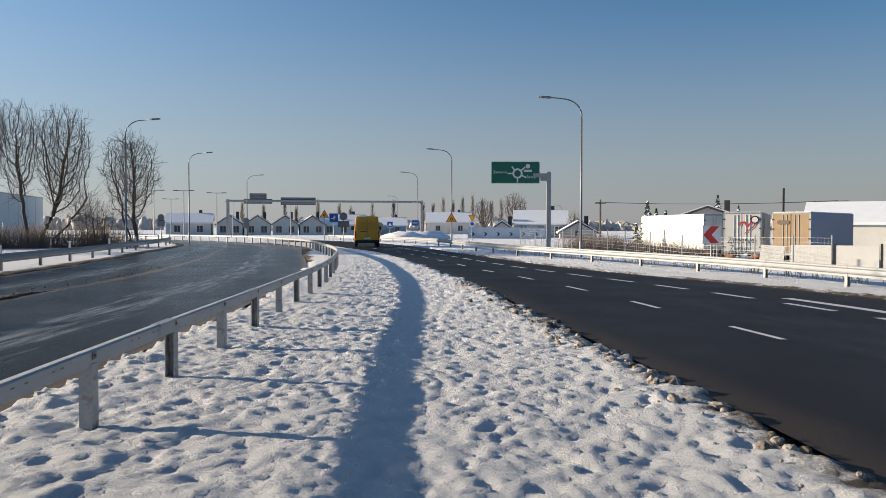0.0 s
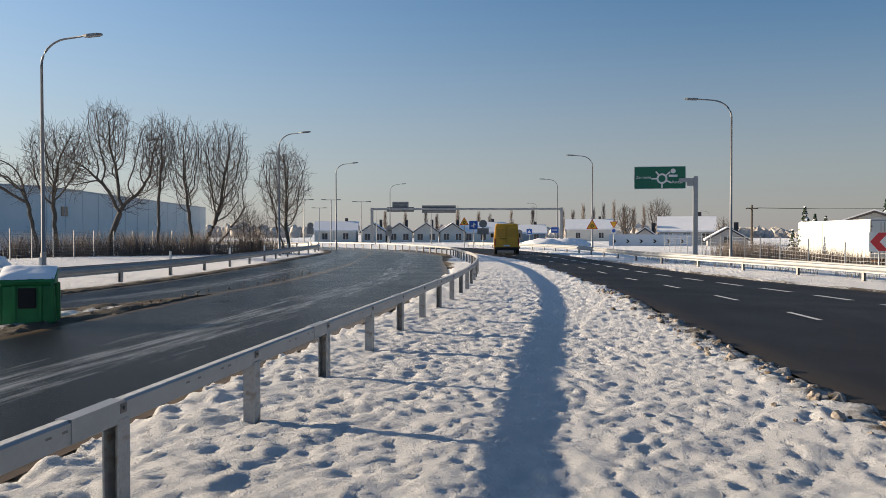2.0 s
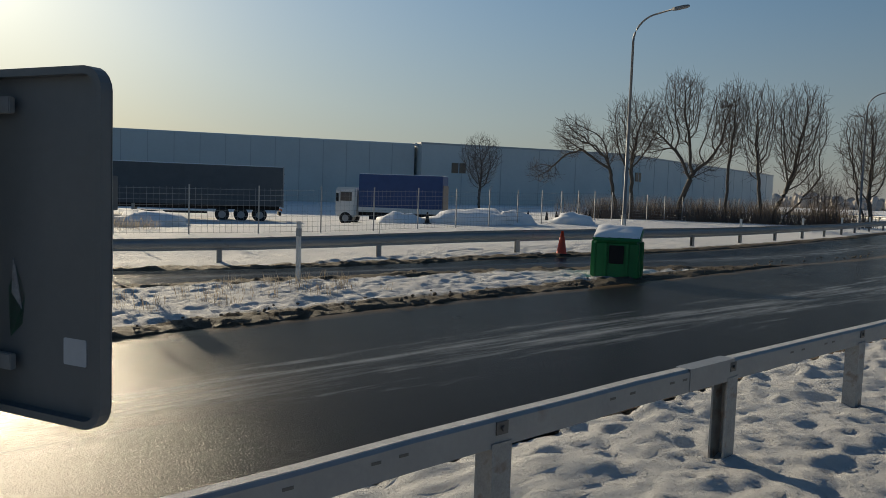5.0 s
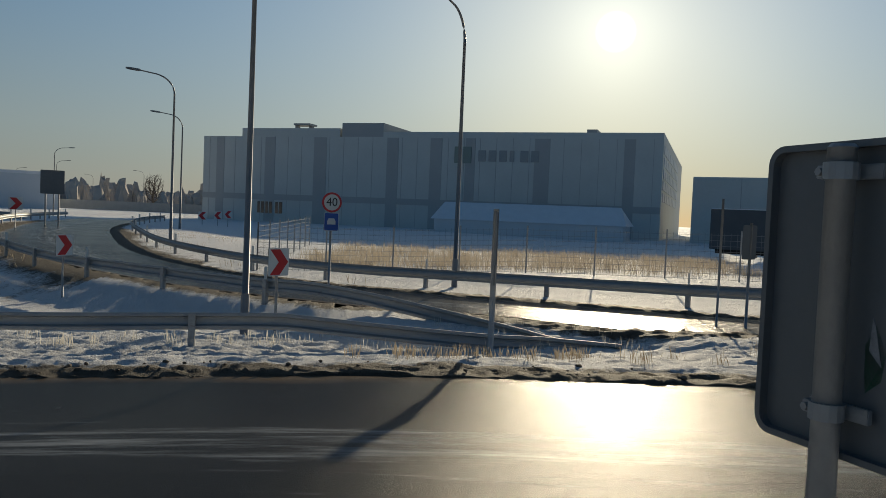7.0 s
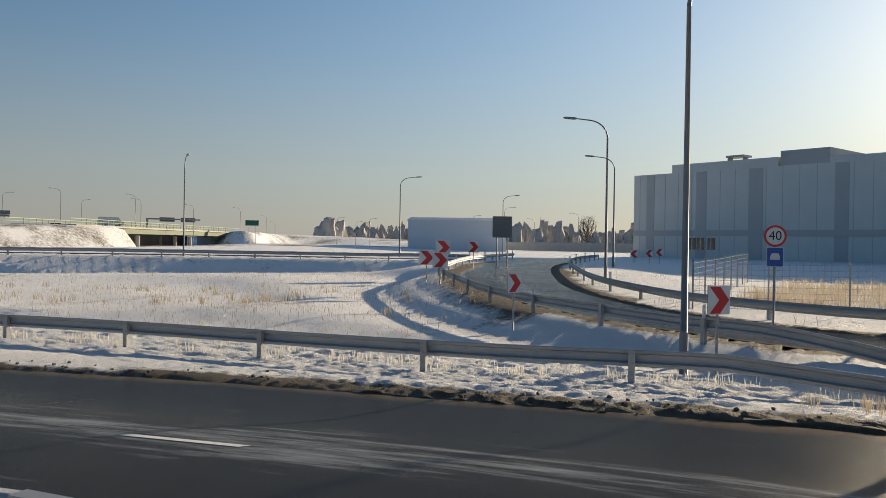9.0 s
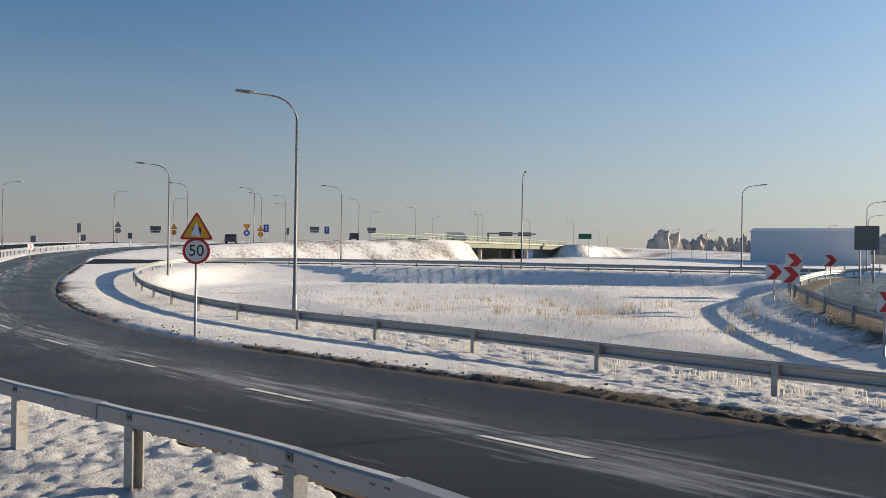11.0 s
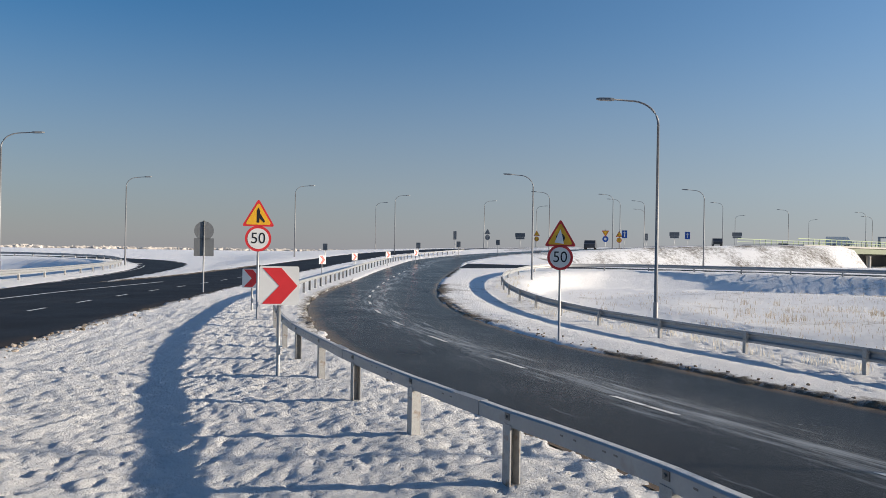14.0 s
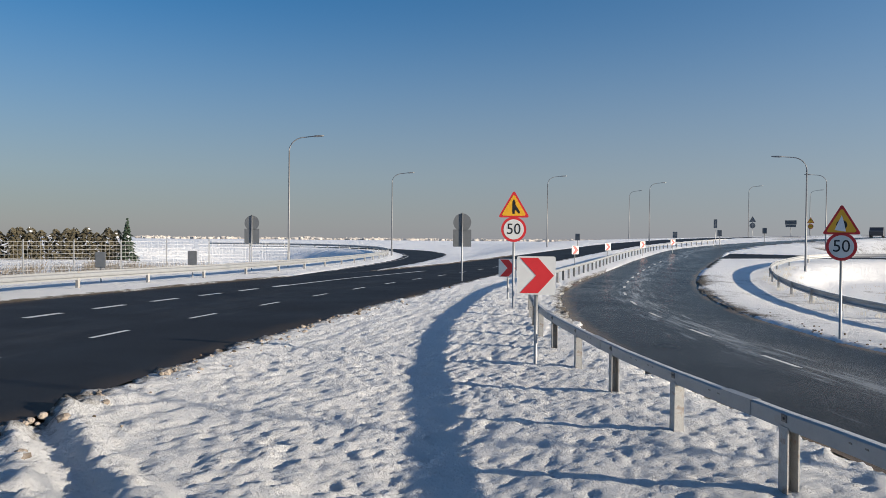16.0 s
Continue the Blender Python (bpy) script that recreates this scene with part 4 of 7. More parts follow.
# ---------------------------------------------------------------- guard rails
def sweep(name, rows, profile, material, parent, label=""):
    """A profile (sideways, up) drawn along rows."""
    bm = bmesh.new()
    rings = []
    for i, p in enumerate(rows):
        d = rows[min(i + 1, len(rows) - 1)][:2] - rows[max(i - 1, 0)][:2]
        d = d / np.linalg.norm(d)
        sx, sy = d[1], -d[0]
        rings.append([bm.verts.new((p[0] + sx * a, p[1] + sy * a, p[2] + b)) for a, b in profile])
    k = len(profile)
    for r0, r1 in zip(rings, rings[1:]):
        for j in range(k):
            bm.faces.new((r0[j], r0[(j + 1) % k], r1[(j + 1) % k], r1[j]))
    bm.faces.new(rings[0])
    bm.faces.new(rings[-1][::-1])
    bmesh.ops.recalc_face_normals(bm, faces=bm.faces)
    return part(name, bm, material, parent, label)


def w_profile(h=0.31, d=0.075, t=0.012):
    zs = (0.5, 0.42, 0.3, 0.2, 0.08, -0.08, -0.2, -0.3, -0.42, -0.5)
    xs = (0.1, 0.0, 0.0, 0.85, 1.0, 1.0, 0.85, 0.0, 0.0, 0.1)
    front = [(-d * (1 - x), h * z) for x, z in zip(xs, zs)]
    return front + [(x + t, z) for x, z in front[::-1]]


def rail_rows(key, step, lift):
    c = curve(LINES[key], step)
    c[:, 2] = height(c[:, 0], c[:, 1]) + 0.03 + lift
    return c


def c_post(h):
    """An open steel channel."""
    a, b, t = 0.06, 0.05, 0.006
    out = [(-a, -b), (a, -b), (a, -b + t * 2), (-a + t * 2, -b + t * 2), (-a + t * 2, b - t * 2), (a, b - t * 2), (a, b), (-a, b)]
    bm = bmesh.new()
    lo = [bm.verts.new((x, y, -0.35)) for x, y in out]
    hi = [bm.verts.new((x, y, h)) for x, y in out]
    bm.faces.new(hi)
    for i in range(8):
        bm.faces.new((lo[i], lo[(i + 1) % 8], hi[(i + 1) % 8], hi[i]))
    bmesh.ops.recalc_face_normals(bm, faces=bm.faces)
    return bm


def near_guardrail():
    rail = base("guardrail", 0, 0, 0, label="galvanised box-beam guardrail on channel posts beside the slip road", category="guardrail")
    rows = rail_rows("rail_near", 0.5, 0.0)
    rows = rows[:-60]
    top = 0.60
    hh, ww, r = 0.0625, 0.042, 0.012
    prof = [(-ww, -hh), (-ww, hh - r), (-ww + r, hh), (ww - r, hh), (ww, hh - r), (ww, -hh), (ww - .006, -hh), (ww - .006, hh - .01), (-ww + .006, hh - .01), (-ww + .006, -hh)]
    line = rows.copy()
    line[:, 2] += top - hh
    for i in range(0, len(line) - 1, 8):
        seg = line[i:i + 9]
        if len(seg) > 1:
            sweep("beam", seg, prof, M_RAIL, rail)
    sleeve = [(-ww - .005, -hh), (-ww - .005, hh + .005), (ww + .005, hh + .005), (ww + .005, -hh), (ww, -hh), (ww, hh), (-ww, hh), (-ww, -hh)]
    post_mesh = None
    plate_mesh = None
    bolt_mesh = None
    arc = np.concatenate([[0], np.cumsum(np.linalg.norm(np.diff(rows[:, :2], axis=0), axis=1))])
    s_north = arc[np.argmin(np.hypot(rows[:, 0] + 2.74, rows[:, 1] - 6.0))] + .02
    s_south = arc[np.argmin(np.hypot(rows[:, 0] + 1.35, rows[:, 1] + 7.3))]
    spots = [(v, k % 2) for k, v in zip(range(-70, 6), s_north + 2 * np.arange(-70, 6)) if v > 0.3]
    spots += [(v, k % 2) for k, v in zip(range(-1, 70), s_south + 2 * np.arange(-1, 70)) if spots[-1][0] + .9 < v < arc[-1]]
    for v, odd in spots:
        i = int(np.argmin(abs(arc - v)))
        p = np.array([np.interp(v, arc, rows[:, q]) for q in range(3)])
        d = rows[min(i + 1, len(rows) - 1)] - rows[max(i - 1, 0)]
        yaw = math.degrees(math.atan2(d[1], d[0]))
        if post_mesh is None:
            ob = part("post", c_post(top - 2 * hh + 0.02), M_POST, rail)
            post_mesh = ob.data
        else:
            ob = new("post", post_mesh)
            ob.parent = rail
        ob.matrix_world = pose(p[0], p[1], p[2], 0, 0, yaw + (0 if odd else 180))
        if np.hypot(p[0], p[1]) < 26:
            for off in (-1, 1):
                if plate_mesh is None:
                    bm = boxes((-.035, .035, -.004, .004, -.028, .028))
                    tube(bm, [(0, -.004, 0), (0, -.016, 0)], .012, 6)
                    tube(bm, [(0, .004, 0), (0, .016, 0)], .012, 6)
                    q = part("bracket_plate", bm, M_BOLT, rail)
                    plate_mesh = q.data
                else:
                    q = new("bracket_plate", plate_mesh)
                    q.parent = rail
                q.matrix_world = pose(p[0], p[1], p[2] + top - hh, 0, 0, yaw) @ Matrix.Translation((0.0, off * (ww + .003), .02))
            for s in (0.55, 0.68, 1.05, 1.22):
                if bolt_mesh is None:
                    q = part("slot", boxes((-.022, .022, -ww - .002, ww + .002, -.006, .006)), M_BOLT, rail)
                    bolt_mesh = q.data
                else:
                    q = new("slot", bolt_mesh)
                    q.parent = rail
                j = min(i + int(s * 2), len(rows) - 2)
                f = s * 2 - int(s * 2)
                c = line[j] * (1 - f) + line[j + 1] * f
                q.matrix_world = pose(c[0], c[1], c[2] + 0.015, 0, 0, yaw)
    for i in range(4, len(line) - 2, 8):
        if np.hypot(line[i][0], line[i][1]) < 30:
            sweep("joint_sleeve", line[i:i + 2], sleeve, M_RAIL, rail)
    # settled frost on top of the beam
    frost = line.copy()
    frost[:, 2] += hh
    sweep("frost", frost, [(-ww + .012, -.002), (-ww + .016, .004), (ww - .016, .004), (ww - .012, -.002)], M_RIME, rail, "thin gritty frost")
    return rail


def far_guardrail(key, label, side, ends=(False, False), reflectors=False):
    rail = base("guardrail", 0, 0, 0, label=label, category="guardrail", group="steel guardrails")
    rows = rail_rows(key, 0.8, 0.0)
    up = np.full(len(rows), 0.46)
    for e, order in ((ends[0], range(8)), (ends[1], range(-1, -9, -1))):
        if e:
            for j, i in enumerate(order):
                up[i] = -0.1 + 0.56 * j / 8
    line = rows.copy()
    line[:, 2] += up
    prof = w_profile()
    if side < 0:
        prof = [(-a, b) for a, b in prof]
    for i in range(0, len(line) - 1, 5):
        sweep("beam", line[i:i + 6], prof, M_RAIL, rail)
    mesh = None
    cap_mesh = None
    for i in range(0, len(rows), 5):
        if up[i] < 0.4:
            continue
        p = rows[i]
        d = rows[min(i + 1, len(rows) - 1)] - rows[max(i - 1, 0)]
        yaw = math.degrees(math.atan2(d[1], d[0]))
        if mesh is None:
            ob = part("post", c_post(0.6), M_POST, rail)
            mesh = ob.data
        else:
            ob = new("post", mesh)
            ob.parent = rail
        ob.matrix_world = pose(p[0], p[1], p[2], 0, 0, yaw) @ Matrix.Translation((0, side * 0.1, 0))
        if reflectors and (i // 5) % 2 == 0:
            if cap_mesh is None:
                q = part("delineator", boxes((-.012, .012, -.05, .05, .58, .92), bevel=.006), M_WHITE, rail, "short white delineator")
                cap_mesh = q.data
            else:
                q = new("delineator", cap_mesh)
                q.parent = rail
            q.matrix_world = ob.matrix_world.copy()
    return rail


near_guardrail()
far_guardrail("rail_inner", "galvanised corrugated guardrail along the inner curve above the snowy field", 1, (True, False))
far_guardrail("rail_slip", "galvanised corrugated guardrail with white delineators on the merging bend", 1, (True, False), True)
far_guardrail("rail_far", "galvanised corrugated guardrail at the yard side of the merging lane", -1, (False, False), True)
far_guardrail("rail_road", "sunlit galvanised corrugated guardrail on the far side of the carriageway", 1)


# ---------------------------------------------------------------- road markings
def marking(name, rows, u0, width, ca, cb, s0, s1, label):
    """A painted line at a share u0 of the road's width, from s0 to s1 metres along."""
    mid = (ca + cb) / 2
    s = np.concatenate([[0], np.cumsum(np.linalg.norm(np.diff(mid[:, :2], axis=0), axis=1))])
    want = np.linspace(s0, s1, max(2, int((s1 - s0) / 0.8) + 1))
    bm = bmesh.new()
    prev = None
    for w in want:
        a = np.array([np.interp(w, s, ca[:, i]) for i in range(2)])
        b = np.array([np.interp(w, s, cb[:, i]) for i in range(2)])
        dirn = (b - a) / np.linalg.norm(b - a)
        c = a + (b - a) * u0
        l, r = c - dirn * width / 2, c + dirn * width / 2
        zz = height([l[0], r[0]], [l[1], r[1]]) + 0.006
        cur = (bm.verts.new((*l, zz[0])), bm.verts.new((*r, zz[1])))
        if prev:
            bm.faces.new((prev[0], prev[1], cur[1], cur[0]))
        prev = cur
    bmesh.ops.recalc_face_normals(bm, faces=bm.faces)
    return part("marking", bm, M_LINE, rows)


def along(ca, cb, x, y):
    mid = (ca + cb) / 2
    s = np.concatenate([[0], np.cumsum(np.linalg.norm(np.diff(mid[:, :2], axis=0), axis=1))])
    return float(s[np.argmin((mid[:, 0] - x)**2 + (mid[:, 1] - y)**2)]), float(s[-1])


def dashes(road, ca, cb, u, s0, s1, dash, gap, width):
    s = s0
    while s + dash < s1:
        marking("marking", road, u, width, ca, cb, s, s + dash, "")
        s += dash + gap


def dash_run(road, ca, cb, u, first, north, south, dash, pitch, width):
    """Dashes between two places along the road, one of them starting at first."""
    s0, s1, s2 = (along(ca, cb, *p)[0] for p in (first, north, south))
    start = s0 - pitch * int((s0 - s1) / pitch)
    dashes(road, ca, cb, u, start, s2, dash, pitch - dash, width)


def mid_of(u, ca, cb, x, y):
    """The middle of the road where the share u of its width passes a place."""
    p = ca + (cb - ca) * u
    i = np.argmin((p[:, 0] - x)**2 + (p[:, 1] - y)**2)
    return tuple(((ca + cb) / 2)[i, :2])


dash_run(road_main, main_a, main_b, .28, mid_of(.28, main_a, main_b, 4.74, 12.23), (0, 70), (9.5, -7), 1.5, 4.36, .12)
dash_run(road_main, main_a, main_b, .325, mid_of(.325, main_a, main_b, 9.61, -14.16), (10.2, -10), (7, -70), 1.3, 3.85, .12)
dash_run(road_main, main_a, main_b, .665, mid_of(.665, main_a, main_b, 7.07, 19.94), (0, 70), (10, -2), 1.6, 2.78, .2)
dash_run(road_main, main_a, main_b, .665, mid_of(.665, main_a, main_b, 13.29, -18.92), (10, -2), (11, -31), 1.3, 2.55, .2)
dash_run(road_ramp, ramp_a, ramp_b, .37, mid_of(.37, ramp_a, ramp_b, -4.31, -10.42), (-6.4, -3), (-4, -70), 1.4, 4.25, .12)
s_e, _ = along(fork_a, fork_b, 15, -46)
marking("marking", road_fork, 0.88, 0.2, fork_a, fork_b, s_e, s_e + 40, "")
s_f, _ = along(main_a, main_b, 10, -18)
s_g, _ = along(main_a, main_b, 10, -33)
marking("marking", road_main, 0.655, 0.16, main_a, main_b, s_f + 11, s_g + 12, "")
s_h, _ = along(main_a, main_b, 6.5, 17)
marking("marking", road_main, 0.76, 0.3, main_a, main_b, s_h - 1.5, s_h + 4.5, "")


# ---------------------------------------------------------------- street lamps
def street_lamp():
    lamp = base("street_lamp", 0, 0, 0, label="tall slender grey street lamp with a curved arm", category="street lamp", group="street lamps")
    part("base_sleeve", tube(bmesh.new(), [(0, 0, -.4), (0, 0, .9), (0, 0, .94)], [.095, .095, .075], 12), M_LAMP, lamp, smooth=True)
    part("pole", tube(bmesh.new(), [(0, 0, .9), (0, 0, 4.5), (0, 0, 7.9)], [.075, .062, .047], 12), M_LAMP, lamp, smooth=True)
    pts = [(1.1 * (1 - math.cos(radians(a))), 0, 7.9 + 0.95 * math.sin(radians(a))) for a in range(0, 81, 10)]
    pts += [(1.75, 0, 8.93)]
    part("arm", tube(bmesh.new(), pts, [.047 - .0015 * i for i in range(len(pts))], 10), M_LAMP, lamp, smooth=True)
    bm = bmesh.new()
    prof = [(1.7, .05, .05), (1.85, .1, .06), (2.25, .13, .05), (2.4, .07, .03)]
    rings = []
    for x, w, h in prof:
        rings.append([bm.verts.new((x, sy * w, 8.93 + (x - 1.7) * .06 + sz * h)) for sy, sz in ((-1, -1), (1, -1), (1, .6), (.5, 1), (-.5, 1), (-1, .6))])
    for r0, r1 in zip(rings, rings[1:]):
        for k in range(6):
            bm.faces.new((r0[k], r0[(k + 1) % 6], r1[(k + 1) % 6], r1[k]))
    bm.faces.new(rings[0])
    bm.faces.new(rings[-1][::-1])
    bmesh.ops.recalc_face_normals(bm, faces=bm.faces)
    part("lamp_head", bm, M_LED, lamp, "flat dark lamp head", smooth=False)
    return lamp


# x, y, turn of the arm (0: towards +x), height of the foot where it is not the ground's
LAMPS = [
    (7.7, 43.2, 178, None), (.8, 72.9, 180, None), (-3.4, 103.4, 180, None), (-10.6, 180.4, 180, None), (25.7, 303.4, 180, None), (37.9, 247.7, 180, None),
    (-19.9, 25.7, 3, None), (-21.8, 53.2, 0, None), (-25.5, 77.7, 0, None), (-27.9, 110.2, 0, None),
    (-17, -6.1, 100, None), (-25.4, -1.88, -20, None), (-40, -17.5, -56, None), (-59.5, -25, -56, None), (-68.5, -53.7, 124, None), (-97.4, -57.3, 124, None), (-139.2, -81.2, 124, None),
    (-172.8, -80, -56, None), (-216.4, -115, -56, None), (-183.8, -117.3, 124, None), (-211.6, -184.5, 124, None), (-189.4, -159.5, 124, None), (-168.9, -154.6, 124, None),
    (-44.5, -59.6, 60, None), (-11.37, -30.65, -17, None), (-12.9, -61.8, -17, -1.05), (-23, -99.8, -17, None), (-37, -84.5, -17, None),
    (22.5, -50.8, 193, None), (24.3, -80.8, 193, None), (9.4, -98.3, 193, None), (-3.6, -121.9, 190, None), (-20.9, -144.5, 190, None), (-.7, -148.8, 163, None), (-34.7, -163, 163, None),
    (-39.3, -124.8, -17, None), (-45, -138.6, -17, None), (-51.5, -144, -17, None), (-60.2, -168.3, -17, None), (-69.6, -149.7, -17, 3.4), (-89.5, -185.5, 163, 2.9), (-89.8, -161.3, -17, 3.0),
    (-114.2, -171.3, -17, 3.4), (-112.6, -166.6, -17, 2.2), (-121.2, -158, -17, 1.0), (-157.8, -183.6, -17, 2.3), (-124.5, -212.5, 163, 3.6), (-236.6, -258, -17, 3.3), (-230.4, -246, -17, .5),
]
first_lamp = street_lamp()
for n, (x, y, rz, foot) in enumerate(LAMPS):
    m = pose(x, y, ground_z(x, y) if foot is None else foot, 0, 0, rz)
    if n == 0:
        first_lamp.matrix_world = m
    else:
        copy_thing(first_lamp, m)


# ---------------------------------------------------------------- traffic signs
def sign_base(name, x, y, yaw, h, label, category="traffic sign", r=0.03, zoff=0.0, group=""):
    """yaw: the way the sign's face looks, in degrees from -y."""
    z = ground_z(x, y) + 0.06 + zoff
    s = base(name, x, y, z, yaw, label, category, group)
    part("pole", tube(bmesh.new(), [(0, .045, -.4), (0, .045, h)], r, 10), M_ZINC, s, smooth=True)
    return s


def rimmed(name, s, outline, inner, rim_mat, face_mat, y=0.0, label=""):
    """A plate with a folded rim behind, a coloured border and a face."""
    plate = part(name, slab(outline, .018, y), M_SIGNBACK, s, label)
    part("border", slab(outline, .003, y - .004), rim_mat, plate)
    if inner:
        part("face", slab(inner, .003, y - .008), face_mat, plate)
    return plate


def chevron_plate(s, size, zc, right=True):
    d = 1 if right else -1
    plate = rimmed("plate", s, rounded(size, size, .03, zc), None, M_WHITE, None)
    k = size / 2
    arrow = [(-.85 * k * d, zc + .92 * k), (.1 * k * d, zc + .92 * k), (.92 * k * d, zc), (.1 * k * d, zc - .92 * k), (-.85 * k * d, zc - .92 * k), (.0, zc)]
    if not right:
        arrow = arrow[::-1]
    part("arrow", slab(arrow, .003, -.008), M_RED, plate, "red chevron arrow")
    return plate


def frost_patch(plate, outline, y):
    part("frost", slab(outline, .002, y), M_FROST, plate, "white frost on the face")


def chevron_sign(x, y, yaw, size=0.6, zc=1.35, right=True, label="red and white chevron sign on a thin post", h=None):
    s = sign_base("chevron_sign", x, y, yaw, h or zc + size * .4, label, group="chevron signs")
    chevron_plate(s, size, zc, right)
    return s


def warning(s, side, zc, pict):
    plate = rimmed("warning_plate", s, triangle(side, zc), triangle(side * .8, zc), M_RED, M_YELLOW)
    if pict == "merge":
        part("symbol", slab([(-.045 * side, zc - .17 * side), (.03 * side, zc - .17 * side), (.03 * side, zc - .03 * side), (.17 * side, zc - .17 * side), (.2 * side, zc - .12 * side), (.05 * side, zc + .12 * side),
                             (.05 * side, zc + .2 * side), (.0, zc + .3 * side), (-.045 * side, zc + .2 * side)], .003, -.012), M_BLACK, plate, "black merging arrow")
    else:
        part("symbol", slab(circle(.14 * side, zc - .02), .003, -.012), M_BLACK, plate)
        part("symbol_inside", slab(circle(.07 * side, zc - .02), .003, -.015), M_YELLOW, plate)
    return plate


def limit(s, r, zc, digits):
    plate = rimmed("limit_plate", s, circle(r, zc), circle(r * .8, zc), M_RED, M_WHITE)
    bm = shifted(text_mesh(digits, r * 1.15, .0015), 0, -.0105, zc, 1.0, 1.05)
    part("digits", bm, M_BLACK, plate, "black digits")
    return plate


def grey_back(s, outline, name="plate"):
    p = part(name, slab(outline, .02, 0), M_SIGNBACK, s)
    return p


# the sign right beside the camera, seen from behind
def near_sign():
    x, y = -2.05, -0.04
    s = sign_base("chevron_sign", x, y, 205, 1.755, "chevron sign seen from behind on a galvanised post by the guardrail", r=.03, group="chevron signs")
    zc, w, hh = 1.436, .556, .675
    plate = part("plate", slab(rounded(w, hh, .045, zc), .003, -.012), M_SIGNBACK, s, "flat grey sign plate")
    bm = bmesh.new()
    o, i = rounded(w, hh, .045, zc), rounded(w - .03, hh - .03, .032, zc)
    k = len(o)
    for y0, y1 in ((-.012, .014),):
        vo0, vo1 = [bm.verts.new((a, y0, b)) for a, b in o], [bm.verts.new((a, y1, b)) for a, b in o]
        vi0, vi1 = [bm.verts.new((a, y0, b)) for a, b in i], [bm.verts.new((a, y1, b)) for a, b in i]
        for j in range(k):
            n = (j + 1) % k
            bm.faces.new((vo0[j], vo0[n], vo1[n], vo1[j]))
            bm.faces.new((vi0[j], vi1[j], vi1[n], vi0[n]))
            bm.faces.new((vo1[j], vo1[n], vi1[n], vi1[j]))
            bm.faces.new((vo0[j], vi0[j], vi0[n], vo0[n]))
    bmesh.ops.recalc_face_normals(bm, faces=bm.faces)
    part("folded_rim", bm, M_SIGNBACK, plate)
    part("face", slab(rounded(w - .01, hh - .01, .04, zc), .003, -.017), M_WHITE, plate)
    kk = w / 2
    part("arrow", slab([(-.85 * kk, zc + .92 * kk), (.1 * kk, zc + .92 * kk), (.92 * kk, zc), (.1 * kk, zc - .92 * kk), (-.85 * kk, zc - .92 * kk), (.0, zc)], .003, -.021), M_RED, plate)
    for dz in (.27, -.235):
        bm = tube(bmesh.new(), [(0, .045, zc + dz - .018), (0, .045, zc + dz + .018)], .036, 14)
        box(bm, -.075, .075, .0, .014, zc + dz - .016, zc + dz + .016, .002)
        box(bm, .03, .06, .0, .05, zc + dz - .014, zc + dz + .014, .002)
        tube(bm, [(.045, .05, zc + dz), (.045, .062, zc + dz)], .009, 6)
        part("clamp", bm, M_ZINC, s, "bolted steel clamp")
    bm = tube(bmesh.new(), [(0, .045, 1.755), (0, .045, 1.763)], [.031, .024], 12)
    part("pole_cap", bm, M_ZINC, s)
    lab = part("paper_label", slab(rounded(.062, .052, .004, zc - .2), .001, -.009), mat("label_paper", (.5, .52, .55), .6), plate, "small pale paper label")
    for v in lab.data.vertices:
        v.co.x += -.185
    # torn sticker by the pole
    st = part("sticker", slab([(.0, zc - .19), (-.036, zc - .16), (-.044, zc - .1), (-.018, zc - .045), (.006, zc - .09), (.004, zc - .15)], .002, -.011), mat("sticker_green", (.05, .14, .09), .5, vary=.6, scale=40), plate, "torn green and white sticker")
    for v in [v for ob in (plate, *plate.children) for v in ob.data.vertices]:
        v.co.x -= .045
    part("sticker_shred", slab([(-.05, zc - .1), (-.08, zc - .13), (-.062, zc - .05), (-.055, zc - .03)], .002, -.0095), mat("shred_paper", (.3, .3, .31), .6, vary=.5, scale=60), plate, "grey crumpled paper shred")
    return s


near_sign()

# two speed limits with merging warnings, the chevron row on the bend
s = sign_base("speed_limit_sign", 2.9, -23.15, 187, 3.0, "speed limit sign 50 under a yellow merging warning", r=.035, zoff=.2)
warning(s, .9, 2.62, "merge")
limit(s, .36, 2.02, "50")
s = sign_base("speed_limit_sign", -5.55, -22.6, 167, 3.25, "speed limit sign 50 under a frosted yellow warning triangle", r=.035, zoff=.05)
p = warning(s, .9, 2.85, "none")
frost_patch(p, [(-.16, 2.7), (.1, 2.66), (.05, 2.9), (0, 3.08), (-.08, 2.9)], -.016)
limit(s, .36, 2.28, "50")
chevron_sign(1.13, -13.27, 186, .6, 1.36, label="frosty red and white chevron sign beside the guardrail", h=1.55)
chevron_sign(3.51, -26.1, 172, .6, 1.0, label="shaded chevron sign beside the speed limit post")
for x, y in ((3.3, -57.0), (1.25, -67.1), (-1.75, -76.1), (-5.0, -86.0)):
    chevron_sign(x, y, 222, .6, 1.05, label="small red and white chevron sign on the outer bend")
chevron_sign(-16.78, -5.32, 150, .6, 1.57, label="frosted chevron sign beside the lamp pole")
chevron_sign(-21.56, -12.8, 165, .6, 1.47, label="frosted chevron sign behind the guardrail")
for x, y, z in ((-34.53, -25.53, 1.45), (-35.04, -24.8, 1.76), (-33.31, -23.78, 1.21), (-47.78, -30.9, 1.51), (-75.3, -29.2, .85), (-77.7, -28.5, 1.02), (-79.9, -28.2, 1.26)):
    chevron_sign(x, y, 125, .8, z, right=x > -60, label="red and white chevron sign on the merging bend")
